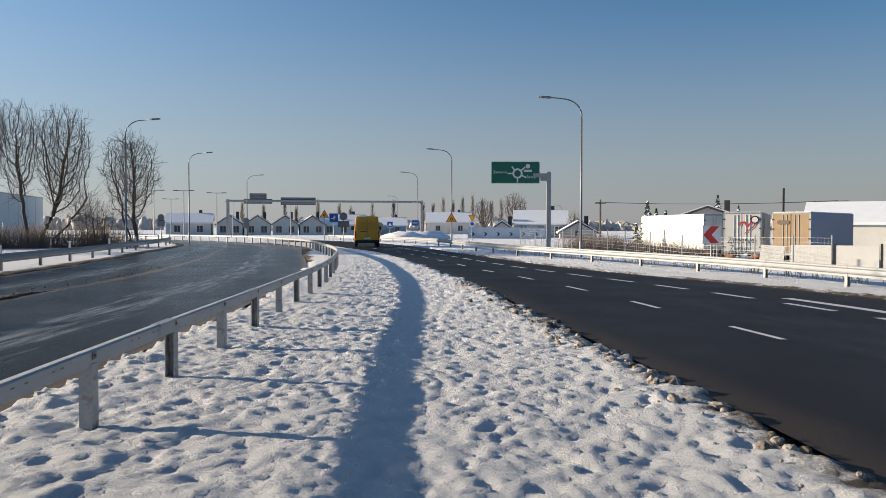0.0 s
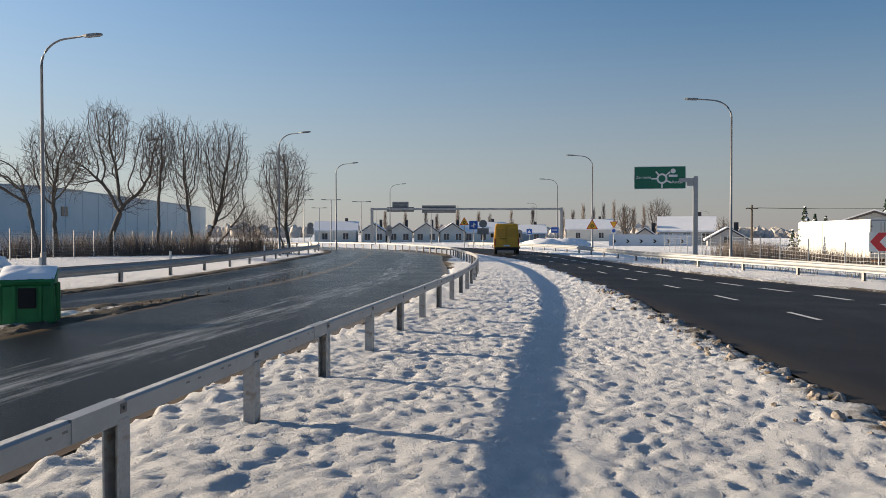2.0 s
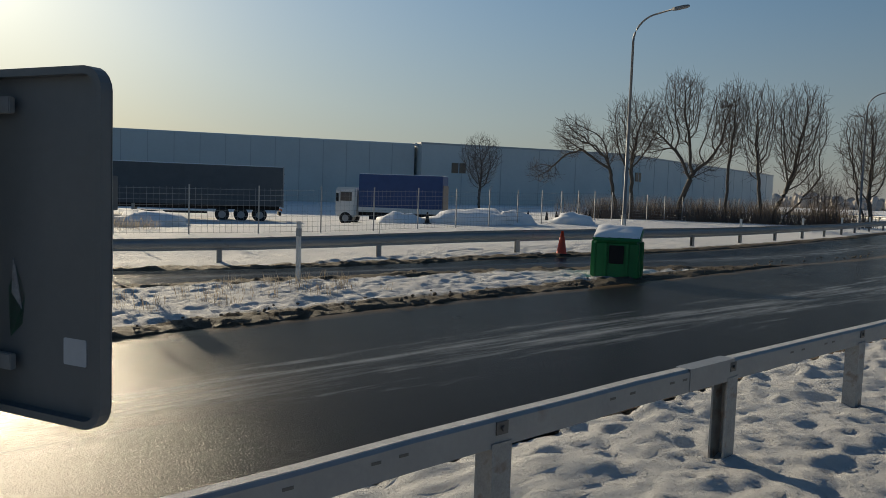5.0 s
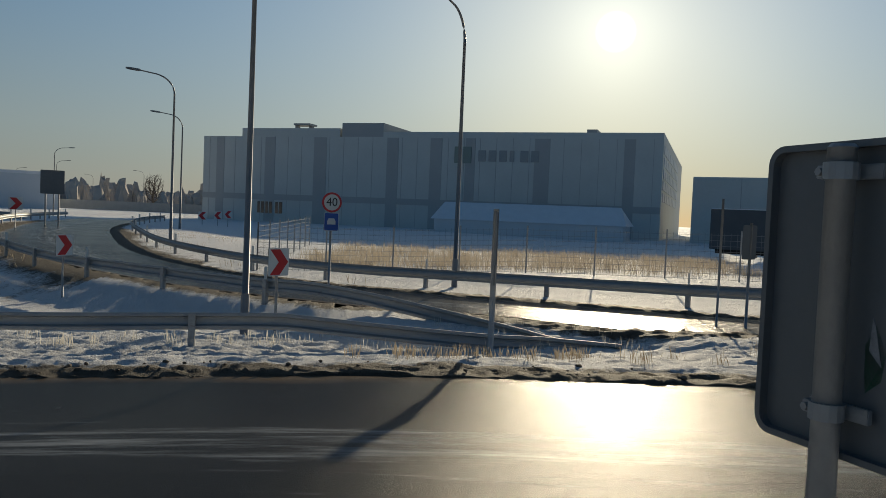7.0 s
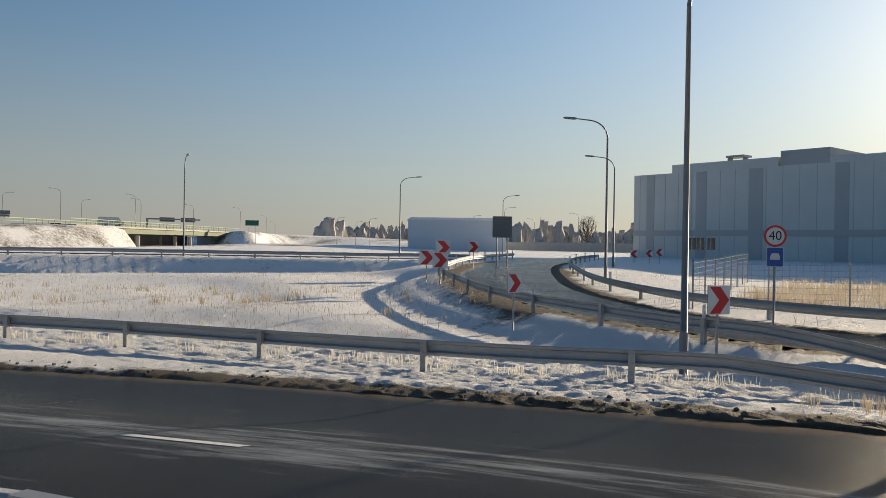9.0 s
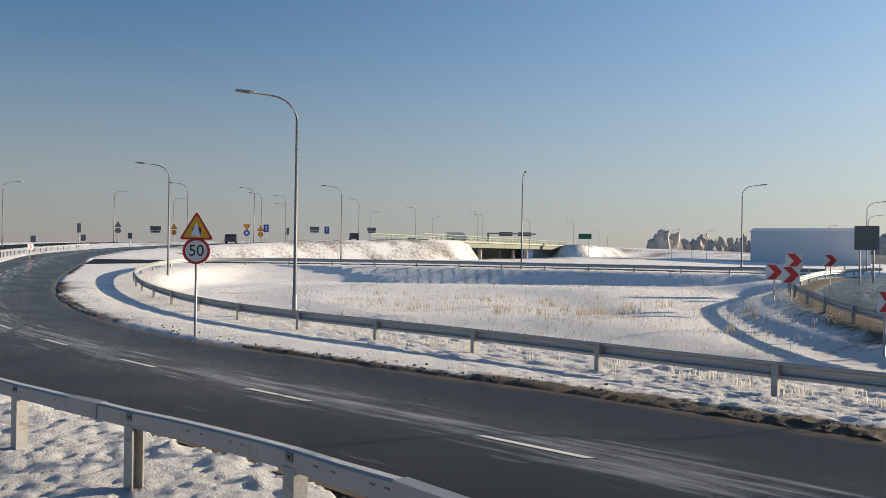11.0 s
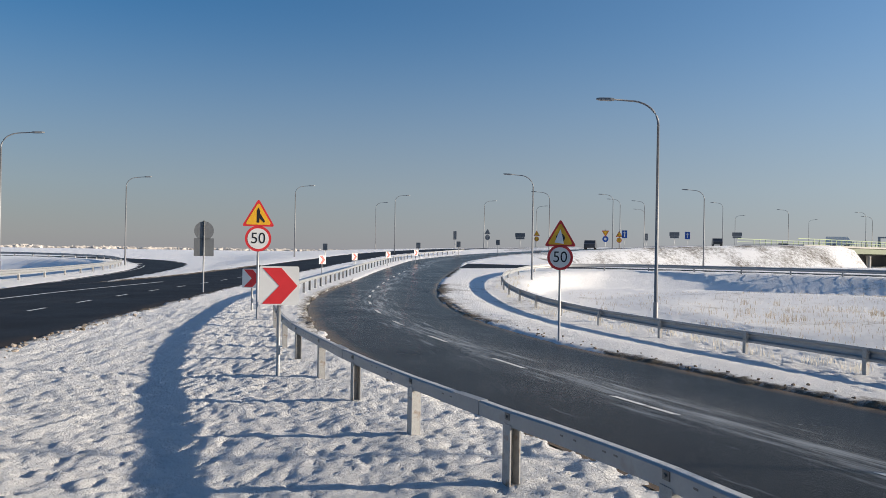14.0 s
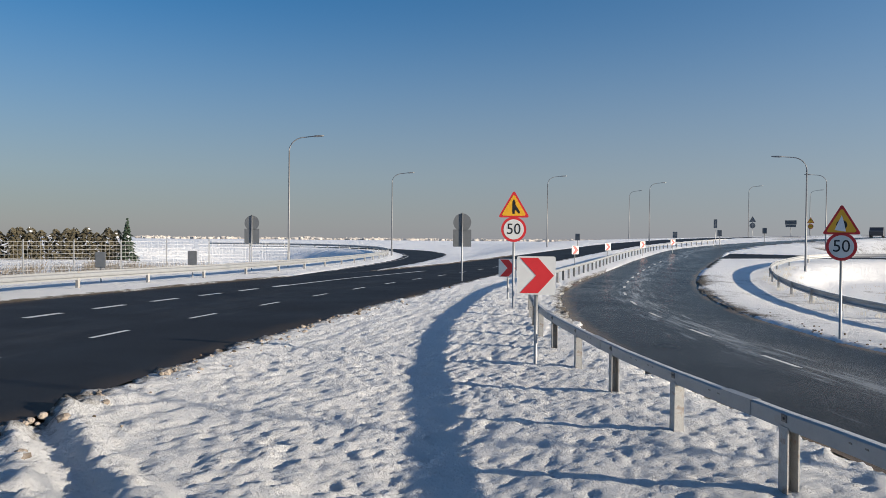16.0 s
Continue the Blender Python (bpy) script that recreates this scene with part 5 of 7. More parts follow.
chevron_sign(12.3, 35.4, 5, .85, 1.5, right=False, label="red and white chevron sign in front of the trailers")

# 40 limit with a blue motor road plate
s = sign_base("speed_limit_sign", -24.0, -5.7, 115, 2.6, "speed limit sign 40 above a blue motor road plate", r=.035, zoff=.19)
limit(s, .31, 2.36, "40")
plate = rimmed("motor_road_plate", s, rounded(.46, .56, .04, 1.76), rounded(.43, .53, .04, 1.76), M_WHITE, M_BLUE)
part("symbol", slab([(-.13, 1.68), (.13, 1.68), (.13, 1.78), (.09, 1.87), (-.09, 1.87), (-.13, 1.78)], .003, -.012), M_WHITE, plate, "white car symbol")

# pole with two edge-on plates
s = sign_base("road_sign", -13.7, -.7, 100, 2.55, "tall road sign seen edge-on beside the slip road", r=.05)
p = grey_back(s, rounded(.9, .9, .05, 2.05))
p.rotation_euler = (0, 0, radians(84))
p = grey_back(s, rounded(.4, .5, .03, 1.5), "lower_plate")
p.rotation_euler = (0, 0, radians(84))
s = sign_base("road_sign", -16.7, 4.0, 100, 2.6, "slim pole with an edge-on plate at the merging lane", r=.025)
s = sign_base("road_sign", -16.5, 4.5, 60, 2.1, "grey sign back on a low post beside the lane", r=.03)
grey_back(s, rounded(.45, .7, .04, 1.7)).rotation_euler = (0, 0, radians(68))
s = base("marker_post", -13.7, 7.2, ground_z(-13.7, 7.2) - .05, 0, "short white marker post on the snowy island", "marker post")
part("post", boxes((-.06, .06, -.03, .03, -.2, 1.25), bevel=.015), M_WHITE, s)
part("band", boxes((-.062, .062, -.032, .032, .95, 1.12), bevel=.008), mat("band_grey", (.35, .36, .38), .5), s)

# round signs seen from behind on the carriageway
for x, y in ((7.2, -36.4), (20.35, -41.2)):
    s = sign_base("road_sign", x, y, 12, 2.9, "round grey sign back above a square plate", r=.035, zoff=.22, group="sign backs")
    grey_back(s, circle(.42, 2.45), "round_plate")
    grey_back(s, rounded(.85, .8, .03, 1.72), "square_plate")
    part("bracket", boxes((-.3, .3, -.03, -.0, 2.42, 2.46)), M_ZINC, s)
for x, y in ((20.9, -29.0), (19.5, -33.65)):
    s = sign_base("marker_box", x, y, 190, .75, "small dark plate on a short post behind the guardrail", "marker", group="marker boxes")
    part("plate", boxes((-.22, .22, -.03, .03, .55, 1.2), bevel=.02), M_SIGNBACK, s)

# blue, yellow and grey signs towards the roundabout
s = sign_base("warning_sign", -13.2, 86, 2, 3.2, "yellow roundabout warning triangle beyond the guardrail", r=.04)
warning(s, 1.05, 2.9, "ring")
s = sign_base("direction_sign", -12.3, 87, 2, 3.1, "square blue lane direction sign", r=.04)
p = rimmed("plate", s, rounded(1, 1, .04, 2.6), rounded(.94, .94, .04, 2.6), M_WHITE, M_BLUE)
part("symbol", slab([(-.3, 2.45), (.0, 2.45), (.0, 2.3), (.1, 2.3), (.1, 2.6), (.3, 2.6), (.05, 2.9), (-.1, 2.55), (-.3, 2.55)], .003, -.012), M_WHITE, p)
s = sign_base("road_sign", -11.2, 87, 2, 3.1, "round grey sign back above a square plate", r=.04, group="sign backs")
grey_back(s, circle(.45, 2.75), "round_plate")
grey_back(s, rounded(1.3, .7, .04, 1.9), "square_plate")
s = sign_base("warning_sign", .75, 70.5, -2, 3.2, "yellow roundabout warning triangle in front of a lamp pole", r=.04)
warning(s, 1.05, 2.3, "ring")
s = sign_base("give_way_sign", 3.0, 80, 0, 3, "yellow give way triangle over a round mandatory sign", r=.035)
rimmed("give_way_plate", s, triangle(.8, 2.6, flip=True), triangle(.6, 2.6, flip=True), M_RED, M_YELLOW)
rimmed("ring_plate", s, circle(.33, 1.9), circle(.18, 1.9), M_WHITE, M_BLUE)
s = sign_base("direction_sign", -3.6, 100, 0, 2.6, "blue lane sign beside the gantry leg", r=.04)
p = rimmed("plate", s, rounded(1.0, .75, .04, 2.1), rounded(.94, .7, .04, 2.1), M_WHITE, M_BLUE)
part("symbol", slab([(-.35, 2.05), (.3, 2.05), (.3, 2.15), (-.35, 2.15)], .003, -.012), M_WHITE, p)
s = sign_base("crossing_sign", -7.2, 105, 0, 2.4, "blue pedestrian crossing sign by the road", r=.04)
p = rimmed("plate", s, rounded(.8, .8, .04, 1.9), rounded(.74, .74, .04, 1.9), M_WHITE, M_BLUE)
part("symbol", slab(triangle(.5, 1.88), .003, -.012), M_WHITE, p)
for x, y, zc in ((-35, 96, 2.4), (-27.5, 108, 2.2), (-8.8, 108, 1.6)):
    s = sign_base("road_sign", x, y, 0, zc + .5, "grey sign back on a post at the roadside", r=.04, group="sign backs")
    grey_back(s, circle(.42, zc + .2), "round_plate")
    grey_back(s, rounded(.9, .8, .04, zc - .5), "square_plate")

# distant signs on the embankment
def distant_sign(x, y, zc, face):
    words = {"blue": "distant blue lane sign on the embankment", "board": "distant wide grey sign board seen from behind", "yellow": "distant yellow warning signs on one post",
             "dark": "distant narrow dark sign board on a post", "box": "small dark marker plate on the far guardrail", "back": "distant warning sign seen from behind"}
    s = sign_base("road_sign", x, y, 160, zc + .4, words[face], r=.05, group="distant signs")
    if face == "blue":
        p = rimmed("plate", s, rounded(1.0, 1.5, .04, zc), rounded(.92, 1.42, .04, zc), M_WHITE, M_BLUE)
        part("arrow", slab([(-.1, zc - .5), (.1, zc - .5), (.1, zc + .2), (.3, zc + .2), (0, zc + .55), (-.3, zc + .2), (-.1, zc + .2)], .003, -.012), M_WHITE, p)
    elif face == "board":
        grey_back(s, rounded(1.9, .75, .04, zc + .2))
        grey_back(s, rounded(1.7, .4, .04, zc - .42), "lower_plate")
    elif face == "yellow":
        rimmed("warning_plate", s, triangle(1.2, zc + .4), triangle(.95, zc + .4), M_RED, M_YELLOW)
        rimmed("round_plate", s, circle(.45, zc - .55), circle(.36, zc - .55), M_RED, M_YELLOW)
    elif face == "back":
        grey_back(s, triangle(1.1, zc + .4), "warning_plate")
        grey_back(s, circle(.45, zc - .5), "round_plate")
    elif face == "dark":
        grey_back(s, rounded(.5, 1.3, .04, zc))
    else:
        part("plate", boxes((-.3, .3, -.03, .03, zc - .4, zc + .4), bevel=.02), M_SIGNBACK, s)


for spot in ((-12.9, -120.5, 2.7, "dark"), (-20.1, -134.7, 2.5, "back"), (-28.5, -148.5, 2.21, "board"), (-31.6, -147.8, 2.2, "yellow"), (-44.1, -136.2, 1.9, "yellow"), (-47.5, -143.5, 2.56, "blue"),
             (-51.3, -142.2, 1.98, "dark"), (-59.7, -149.7, 2.13, "board"), (-62, -148.8, 2.0, "blue"), (-74.7, -154, 2.04, "board"), (-6.4, -106, 1.44, "box"), (-12.6, -112.5, 1.53, "box"),
             (-19.5, -119.6, 1.6, "box"), (5.5, -96, 1.3, "box")):
    distant_sign(*spot)
s = sign_base("priority_sign", -34.8, -114, 162, 3.1, "yellow triangle above a blue round arrow sign", r=.04)
rimmed("give_way_plate", s, triangle(1.1, 2.6, flip=True), triangle(.8, 2.6, flip=True), M_RED, M_YELLOW)
rimmed("arrow_plate", s, circle(.45, 1.65), circle(.2, 1.65), M_BLUE, M_WHITE)


def panel_sign(x, y, yaw, w, h, zc, face, label, posts=2):
    z = ground_z(x, y)
    s = base("direction_board", x, y, z, yaw, label, "direction sign")
    p = rimmed("board", s, rounded(w, h, .06, zc), rounded(w - .1, h - .1, .05, zc), M_WHITE if face is not M_SIGNBACK else M_SIGNBACK, face)
    for i in range(posts):
        xx = (i - (posts - 1) / 2) * w * .55
        part("post", tube(bmesh.new(), [(xx, .08, -.3), (xx, .08, zc + h * .45)], .06, 8), M_ZINC, s)
    for dz in (-.3, 0, .3):
        part("stiffener", boxes((-w * .46, w * .46, .03, .07, zc + dz * h - .03, zc + dz * h + .03)), M_ZINC, s)
    return s


panel_sign(-54.1, -32.2, 120, 1.55, 1.7, 3.1, M_SIGNBACK, "grey direction board seen from behind at the merging bend")
panel_sign(-153, -173, 138, 3.8, 1.6, 6.2, M_GREEN, "distant green direction board on tall posts")


def green_arm_sign():
    x, y = 6.4, 47.0
    s = base("overhead_sign", x, y, ground_z(x, y), 0, "green roundabout direction board hung from a galvanised cantilever post", "direction sign")
    part("post", boxes((-.13, .13, -.13, .13, -.3, 5.05), bevel=.02), M_ZINC, s)
    part("foot", boxes((-.32, .32, -.32, .32, -.1, .12), (-.2, .2, -.2, .2, .1, .34)), M_CONC, s)
    part("arm", boxes((-.95, .12, -.1, .1, 4.72, 4.95), (-.5, .0, -.06, .06, 4.5, 4.72), bevel=.01), M_ZINC, s)
    w, h, cx, cz = 2.95, 1.33, -2.02, 5.0
    mv = lambda bm: shifted(bm, cx, 0, 0)
    board = part("board", mv(slab(rounded(w, h, .06, cz), .05, -.05)), M_SIGNBACK, s)
    part("border", mv(slab(rounded(w, h, .06, cz), .003, -.055)), M_WHITE, board)
    part("face", mv(slab(rounded(w - .06, h - .06, .05, cz), .003, -.06)), M_GREEN, board)

    def ring(r0, r1, k=24):
        bm = bmesh.new()
        a = [bm.verts.new((r1 * math.cos(6.28319 * i / k), -.064, cz + r1 * math.sin(6.28319 * i / k))) for i in range(k)]
        b = [bm.verts.new((r0 * math.cos(6.28319 * i / k), -.064, cz + r0 * math.sin(6.28319 * i / k))) for i in range(k)]
        for i in range(k):
            bm.faces.new((a[i], a[(i + 1) % k], b[(i + 1) % k], b[i]))
        return bm
    bm = ring(.2, .31)
    for ang, ln in ((180, .3), (130, .25), (40, .3), (-25, .3), (-90, .25)):
        c, sn = math.cos(radians(ang)), math.sin(radians(ang))
        pts = [(c * .3 - sn * .045, sn * .3 + c * .045), (c * .3 + sn * .045, sn * .3 - c * .045), (c * (.3 + ln) + sn * .045, sn * (.3 + ln) - c * .045), (c * (.3 + ln) - sn * .045, sn * (.3 + ln) + c * .045)]
        bm.faces.new([bm.verts.new((a, -.064, cz + b)) for a, b in pts])
    part("roundabout_symbol", shifted(bm, cx + .12, 0, -.06), M_WHITE, board, "white roundabout diagram")
    part("lettering", shifted(text_mesh("Zamienie", .23, .002), cx - .93, -.064, cz + .02), M_WHITE, board)
    part("lettering", shifted(text_mesh("Raszyn", .23, .002), cx + 1.0, -.064, cz - .27), M_WHITE, board)
    part("round_mark", shifted(slab(circle(.14, cz + .38), .003, -.066), cx + .75, 0, 0), M_WHITE, board)
    part("name_bar", shifted(slab(rounded(.5, .13, .02, cz + .1), .003, -.066), cx + .75, 0, 0), M_WHITE, board)


green_arm_sign()


def gantry():
    x0, y0, x1, y1 = -30.8, 110.8, -3.2, 114.9
    ang = math.degrees(math.atan2(y1 - y0, x1 - x0))
    length = math.hypot(x1 - x0, y1 - y0)
    s = base("sign_gantry", x0, y0, ground_z(x0, y0) - .1, ang, "steel sign gantry spanning both roads with two boards", "gantry")
    part("beam", boxes((0, length, -.14, .14, 5.25, 5.55), bevel=.02), M_ZINC, s)
    for x in (0, length):
        part("leg", boxes((x - .2, x + .2, -.2, .2, -.3, 5.6), bevel=.02), M_ZINC, s)
    for xa, xb, za, zb in ((2.2, 6.2, 5.0, 5.7), (3.0, 5.4, 5.7, 6.5), (7.4, 12.4, 4.85, 5.95)):
        b = part("board", boxes((xa, xb, .2, .32, za, zb), bevel=.02), M_SIGNBACK, s, "dark sign board seen from behind")
        for k in range(3):
            part("stiffener", boxes((xa + .1, xb - .1, .14, .2, za + (zb - za) * (.2 + .3 * k), za + (zb - za) * (.2 + .3 * k) + .06)), M_ZINC, b)
    s = base("sign_gantry", -130.8, -190.6, 1.5, 163, "distant cantilever gantry with two boards beyond the bridge", "gantry")
    part("leg", boxes((-.25, .25, -.25, .25, -3, 5.8)), M_ZINC, s)
    part("beam", boxes((0, 15, -.15, .15, 5.4, 5.8)), M_ZINC, s)
    for xa in (3.5, 9.5):
        part("board", boxes((xa, xa + 4.2, .2, .35, 4.9, 6.1)), M_SIGNBACK, s)


gantry()


# ---------------------------------------------------------------- grit bin, cones, van, lorries
def grit_bin(x, y, yaw):
    s = base("grit_bin", x, y, ground_z(x, y) + .02, yaw, "green plastic grit bin with a snow-covered lid on the island", "grit bin")
    w, d, h0, h1 = .5, .38, .74, .9
    bm = bmesh.new()
    lo = [(-w, -d), (w, -d), (w, d), (-w, d)]
    hi = [(-w * .94, -d * .9, h0), (w * .94, -d * .9, h0), (w * .94, d * .95, h1), (-w * .94, d * .95, h1)]
    a = [bm.verts.new((p, q, -.05)) for p, q in lo]
    b = [bm.verts.new(v) for v in hi]
    bm.faces.new(a[::-1])
    bm.faces.new(b)
    for i in range(4):
        bm.faces.new((a[i], a[(i + 1) % 4], b[(i + 1) % 4], b[i]))
    bmesh.ops.bevel(bm, geom=list(bm.edges), offset=.05, segments=3, affect="EDGES")
    body = part("body", bm, M_BIN, s, smooth=False)
    for xx in (-.44, -.2, .24, .44):
        part("rib", boxes((xx - .035, xx + .035, -d - .03, -d + .08, 0, .7), bevel=.015), M_BIN, body)
    for yy in (-.16, .14):
        for sx in (-1, 1):
            part("rib", boxes((sx * w - .03, sx * w + .03, yy - .04, yy + .04, 0, .74), bevel=.015), M_BIN, body)
    # no hole is cut: a near-black block paints the shade inside it
    part("opening", boxes((-.13, .17, -d - .012, -d + .02, .28, .66), bevel=.01), M_DARK, s, "near-black block holding the shade of the square hole")
    bm = bmesh.new()
    lid = [(-w * 1.02, -d * 1.02, h0), (w * 1.02, -d * 1.02, h0), (w * 1.02, d * 1.02, h1 + .02), (-w * 1.02, d * 1.02, h1 + .02)]
    a = [bm.verts.new(v) for v in lid]
    b = [bm.verts.new((p * .93, q * .93, r + .09)) for p, q, r in lid]
    bm.faces.new(a[::-1])
    bm.faces.new(b)
    for i in range(4):
        bm.faces.new((a[i], a[(i + 1) % 4], b[(i + 1) % 4], b[i]))
    bmesh.ops.bevel(bm, geom=list(bm.edges), offset=.03, segments=2, affect="EDGES")
    lid_ob = part("lid", bm, M_BIN, s)
    bm = bmesh.new()
    bmesh.ops.create_grid(bm, x_segments=14, y_segments=10, size=1)
    for v in bm.verts:
        px, py = v.co.x, v.co.y
        edge = max(abs(px), abs(py))
        v.co = (px * w * .95, py * d * .95, h0 + .08 + (py + 1) / 2 * .22 + .06 * (1 - edge**6) + .018 * noise.noise((px * 3, py * 3, 1)))
    part("snow_cap", bm, M_ROOF, lid_ob, "settled snow", smooth=True)


grit_bin(-10.45, 13.0, 31)


def traffic_cone(x, y, size, label, material):
    s = base("traffic_cone", x, y, ground_z(x, y) + .02, random.uniform(0, 90), label, "traffic cone", "cones in the yard" if material is M_TYRE else "")
    part("foot", boxes((-.2 * size, .2 * size, -.2 * size, .2 * size, 0, .04), bevel=.01), M_TYRE, s)
    part("cone", tube(bmesh.new(), [(0, 0, .03), (0, 0, .68 * size)], [.15 * size, .035 * size], 14), material, s, smooth=True)
    if material is M_ORANGE:
        part("band", tube(bmesh.new(), [(0, 0, .36), (0, 0, .48)], [.094 * size, .07 * size], 14), M_ORANGE, s)


traffic_cone(-14.3, 15.6, .95, "orange traffic cone beside the guardrail", M_ORANGE)
for k in range(16):
    traffic_cone(-31 - 1.1 * k * .6, 24 + k * 2.2 + random.uniform(-.5, .5), .9, "dark training cone standing in the snowy yard", M_TYRE)
for k in range(8):
    traffic_cone(-40 + random.uniform(-2, 2), 29 + k * 2.6, .9, "dark training cone standing in the snowy yard", M_TYRE)


def wheel(parent, x, y, r, w=.26):
    t = part("wheel", tube(bmesh.new(), [(x - w / 2, y, r), (x - w / 2 + .04, y, r), (x + w / 2 - .04, y, r), (x + w / 2, y, r)], [r * .92, r, r, r * .92], 18), M_TYRE, parent, smooth=False)
    part("rim", tube(bmesh.new(), [(x - w / 2 - .005, y, r), (x + w / 2 + .005, y, r)], r * .52, 12), M_ZINC, t)


def delivery_van(x, y, yaw):
    s = base("delivery_van", x, y, ground_z(x, y) + .03, yaw, "yellow high-roofed delivery van driving away", "van")
    bm = bmesh.new()
    # outline along the van (y forward), nose at +y
    prof = [(-2.7, .35), (-2.72, 1.2), (-2.62, 2.3), (-2.45, 2.42), (.9, 2.46), (1.5, 2.3), (2.1, 1.45), (2.85, 1.2), (3.0, .9), (3.0, .35)]
    rows = []
    for sx, inset in ((-1, 0), (1, 0)):
        rows.append([bm.verts.new((sx * (.98 - max(0, zz - 1.2) * .1), yy, zz)) for yy, zz in prof])
    k = len(prof)
    bm.faces.new(rows[0])
    bm.faces.new(rows[1][::-1])
    for i in range(k):
        bm.faces.new((rows[0][i], rows[1][i], rows[1][(i + 1) % k], rows[0][(i + 1) % k]))
    bmesh.ops.recalc_face_normals(bm, faces=bm.faces)
    bmesh.ops.bevel(bm, geom=list(bm.edges), offset=.07, segments=2, affect="EDGES")
    part("body", bm, M_VAN, s)
    for sx in (-.44, .44):
        d = part("rear_door", boxes((sx - .42, sx + .42, -2.76, -2.68, .5, 2.2), bevel=.02), M_VAN, s)
        part("door_panel", boxes((sx - .33, sx + .33, -2.775, -2.755, 1.35, 2.0), bevel=.008), mat("van_panel", (.45, .24, .02), .4), d)
    part("bumper", boxes((-.95, .95, -2.88, -2.68, .32, .55), bevel=.03), M_TYRE, s)
    for sx in (-1, 1):
        part("tail_lamp", boxes((sx * .93 - .06, sx * .93 + .06, -2.77, -2.68, .7, 1.25), bevel=.015), mat("tail_red", (.35, .02, .02), .3), s)
        part("mirror", boxes((sx * 1.12 - .12, sx * 1.12 + .12, 1.2, 1.32, 1.3, 1.65), bevel=.03), M_TYRE, s)
        for yy in (-1.75, 1.95):
            wheel(s, sx * .86, yy, .35)
    part("number_plate", boxes((-.26, .26, -2.79, -2.76, .62, .74)), M_WHITE, s)
    part("lettering_bar", boxes((-.55, -.05, -2.775, -2.765, 1.18, 1.24)), M_DARK, s)
    return s


delivery_van(-6.3, 63.5, 7)


def semi_trailer(x, y, yaw, length, label, side, rear, roof=M_ROOF, zoff=0.0, h=3.95):
    s = base("semi_trailer", x, y, ground_z(x, y) + zoff, yaw, label, "trailer", "parked trailers")
    w = 1.27
    part("box", boxes((-w, w, 0, length, 1.15, h), bevel=.03), side, s)
    part("roof_snow", boxes((-w + .04, w - .04, .04, length - .04, h - .01, h + .06), bevel=.03), roof, s, "snow on the roof")
    for sx in (-1, 1):
        d = part("rear_door", boxes((sx * .62 - .6, sx * .62 + .6, -.05, .0, 1.2, h - .08), bevel=.01), rear, s)
        for k in (.2, .9):
            part("lock_bar", tube(bmesh.new(), [(sx * (.2 + .35 * k), -.07, 1.25), (sx * (.2 + .35 * k), -.07, h - .15)], .02, 6), M_ZINC, d)
        for k in range(4):
            part("hinge", boxes((sx * 1.2 - .06, sx * 1.2 + .06, -.08, -.05, 1.5 + k * .65, 1.58 + k * .65)), M_DARK, d)
    part("frame", boxes((-w - .01, -w + .08, -.06, .02, 1.1, h + .02), (w - .08, w + .01, -.06, .02, 1.1, h + .02), (-w, w, -.06, .02, h - .07, h + .03), (-w, w, -.06, .02, 1.08, 1.2)), M_ZINC, s)
    part("chassis", boxes((-.5, -.35, .2, length - .3, .85, 1.15), (.35, .5, .2, length - .3, .85, 1.15), (-1.2, 1.2, .1, .25, .5, .75)), M_TYRE, s)
    for sx in (-1, 1):
        for k in range(3):
            wheel(s, sx * 1.0, 1.6 + k * 1.3, .5, .35)
        part("tail_lamp", boxes((sx * .85 - .25, sx * .85 + .25, .02, .1, .8, .95)), mat("lamp_orange", (.6, .15, .02), .4), s)
        part("landing_leg", boxes((sx * .8 - .08, sx * .8 + .08, length - 3, length - 2.8, 0, 1.1)), M_ZINC, s)
    part("side_guard", boxes((-w, -w + .04, 5.2, length - 3.4, .55, .7), (-w, -w + .04, 5.2, length - 3.4, .85, .95)), M_TYRE, s)
    return s


# white trailers on the yard beside the carriageway
t1 = semi_trailer(22.2, 62.3, 7.6, 13.0, "white refrigerated semi-trailer parked along the fence", M_TRAILER, M_WHITE)
t2 = semi_trailer(21.1, 54.6, -26, 11.0, "white semi-trailer with a red heart on its rear doors", M_TARPG, M_TRAILER)
part("lettering", shifted(text_mesh("Zdrowe", .62, .003), -.05, -.09, 2.0, .9, 1), mat("letter_grey", (.08, .08, .09), .5), t2)
part("lettering", shifted(text_mesh("Życie", .62, .003), -.22, -.09, 1.4, .9, 1), mat("letter_grey", (.08, .08, .09), .5), t2)
heart = [(0.1, 2.35), (.35, 2.6), (.75, 2.9), (.92, 3.15), (.8, 3.4), (.55, 3.3), (.4, 3.05), (.2, 3.35), (-.1, 3.3), (-.2, 3.0), (-.1, 3.0), (-.05, 3.2), (.15, 3.22), (.35, 2.9), (.6, 3.2), (.75, 3.25), (.8, 3.1), (.6, 2.85), (.3, 2.65)]
part("heart_mark", slab(heart[::-1], .004, -.095), mat("heart_red", (.5, .03, .04), .5), t2, "red heart outline")
part("round_mark", shifted(slab(circle(.28, 3.45), .004, -.095), .85), M_DARK, t2)
part("round_mark_inside", shifted(slab(circle(.2, 3.45), .004, -.1), .85), M_WHITE, t2)
for k, (z0, z1) in enumerate(((1.5, 2.1), (2.3, 2.9), (3.0, 3.6))):
    part("picture_patch", boxes((1.275, 1.285, 1.5 + k * .8, 3.6 + k * .5, z0, z1)), mat("picture_grey", (.2, .17, .16), .5), t2)
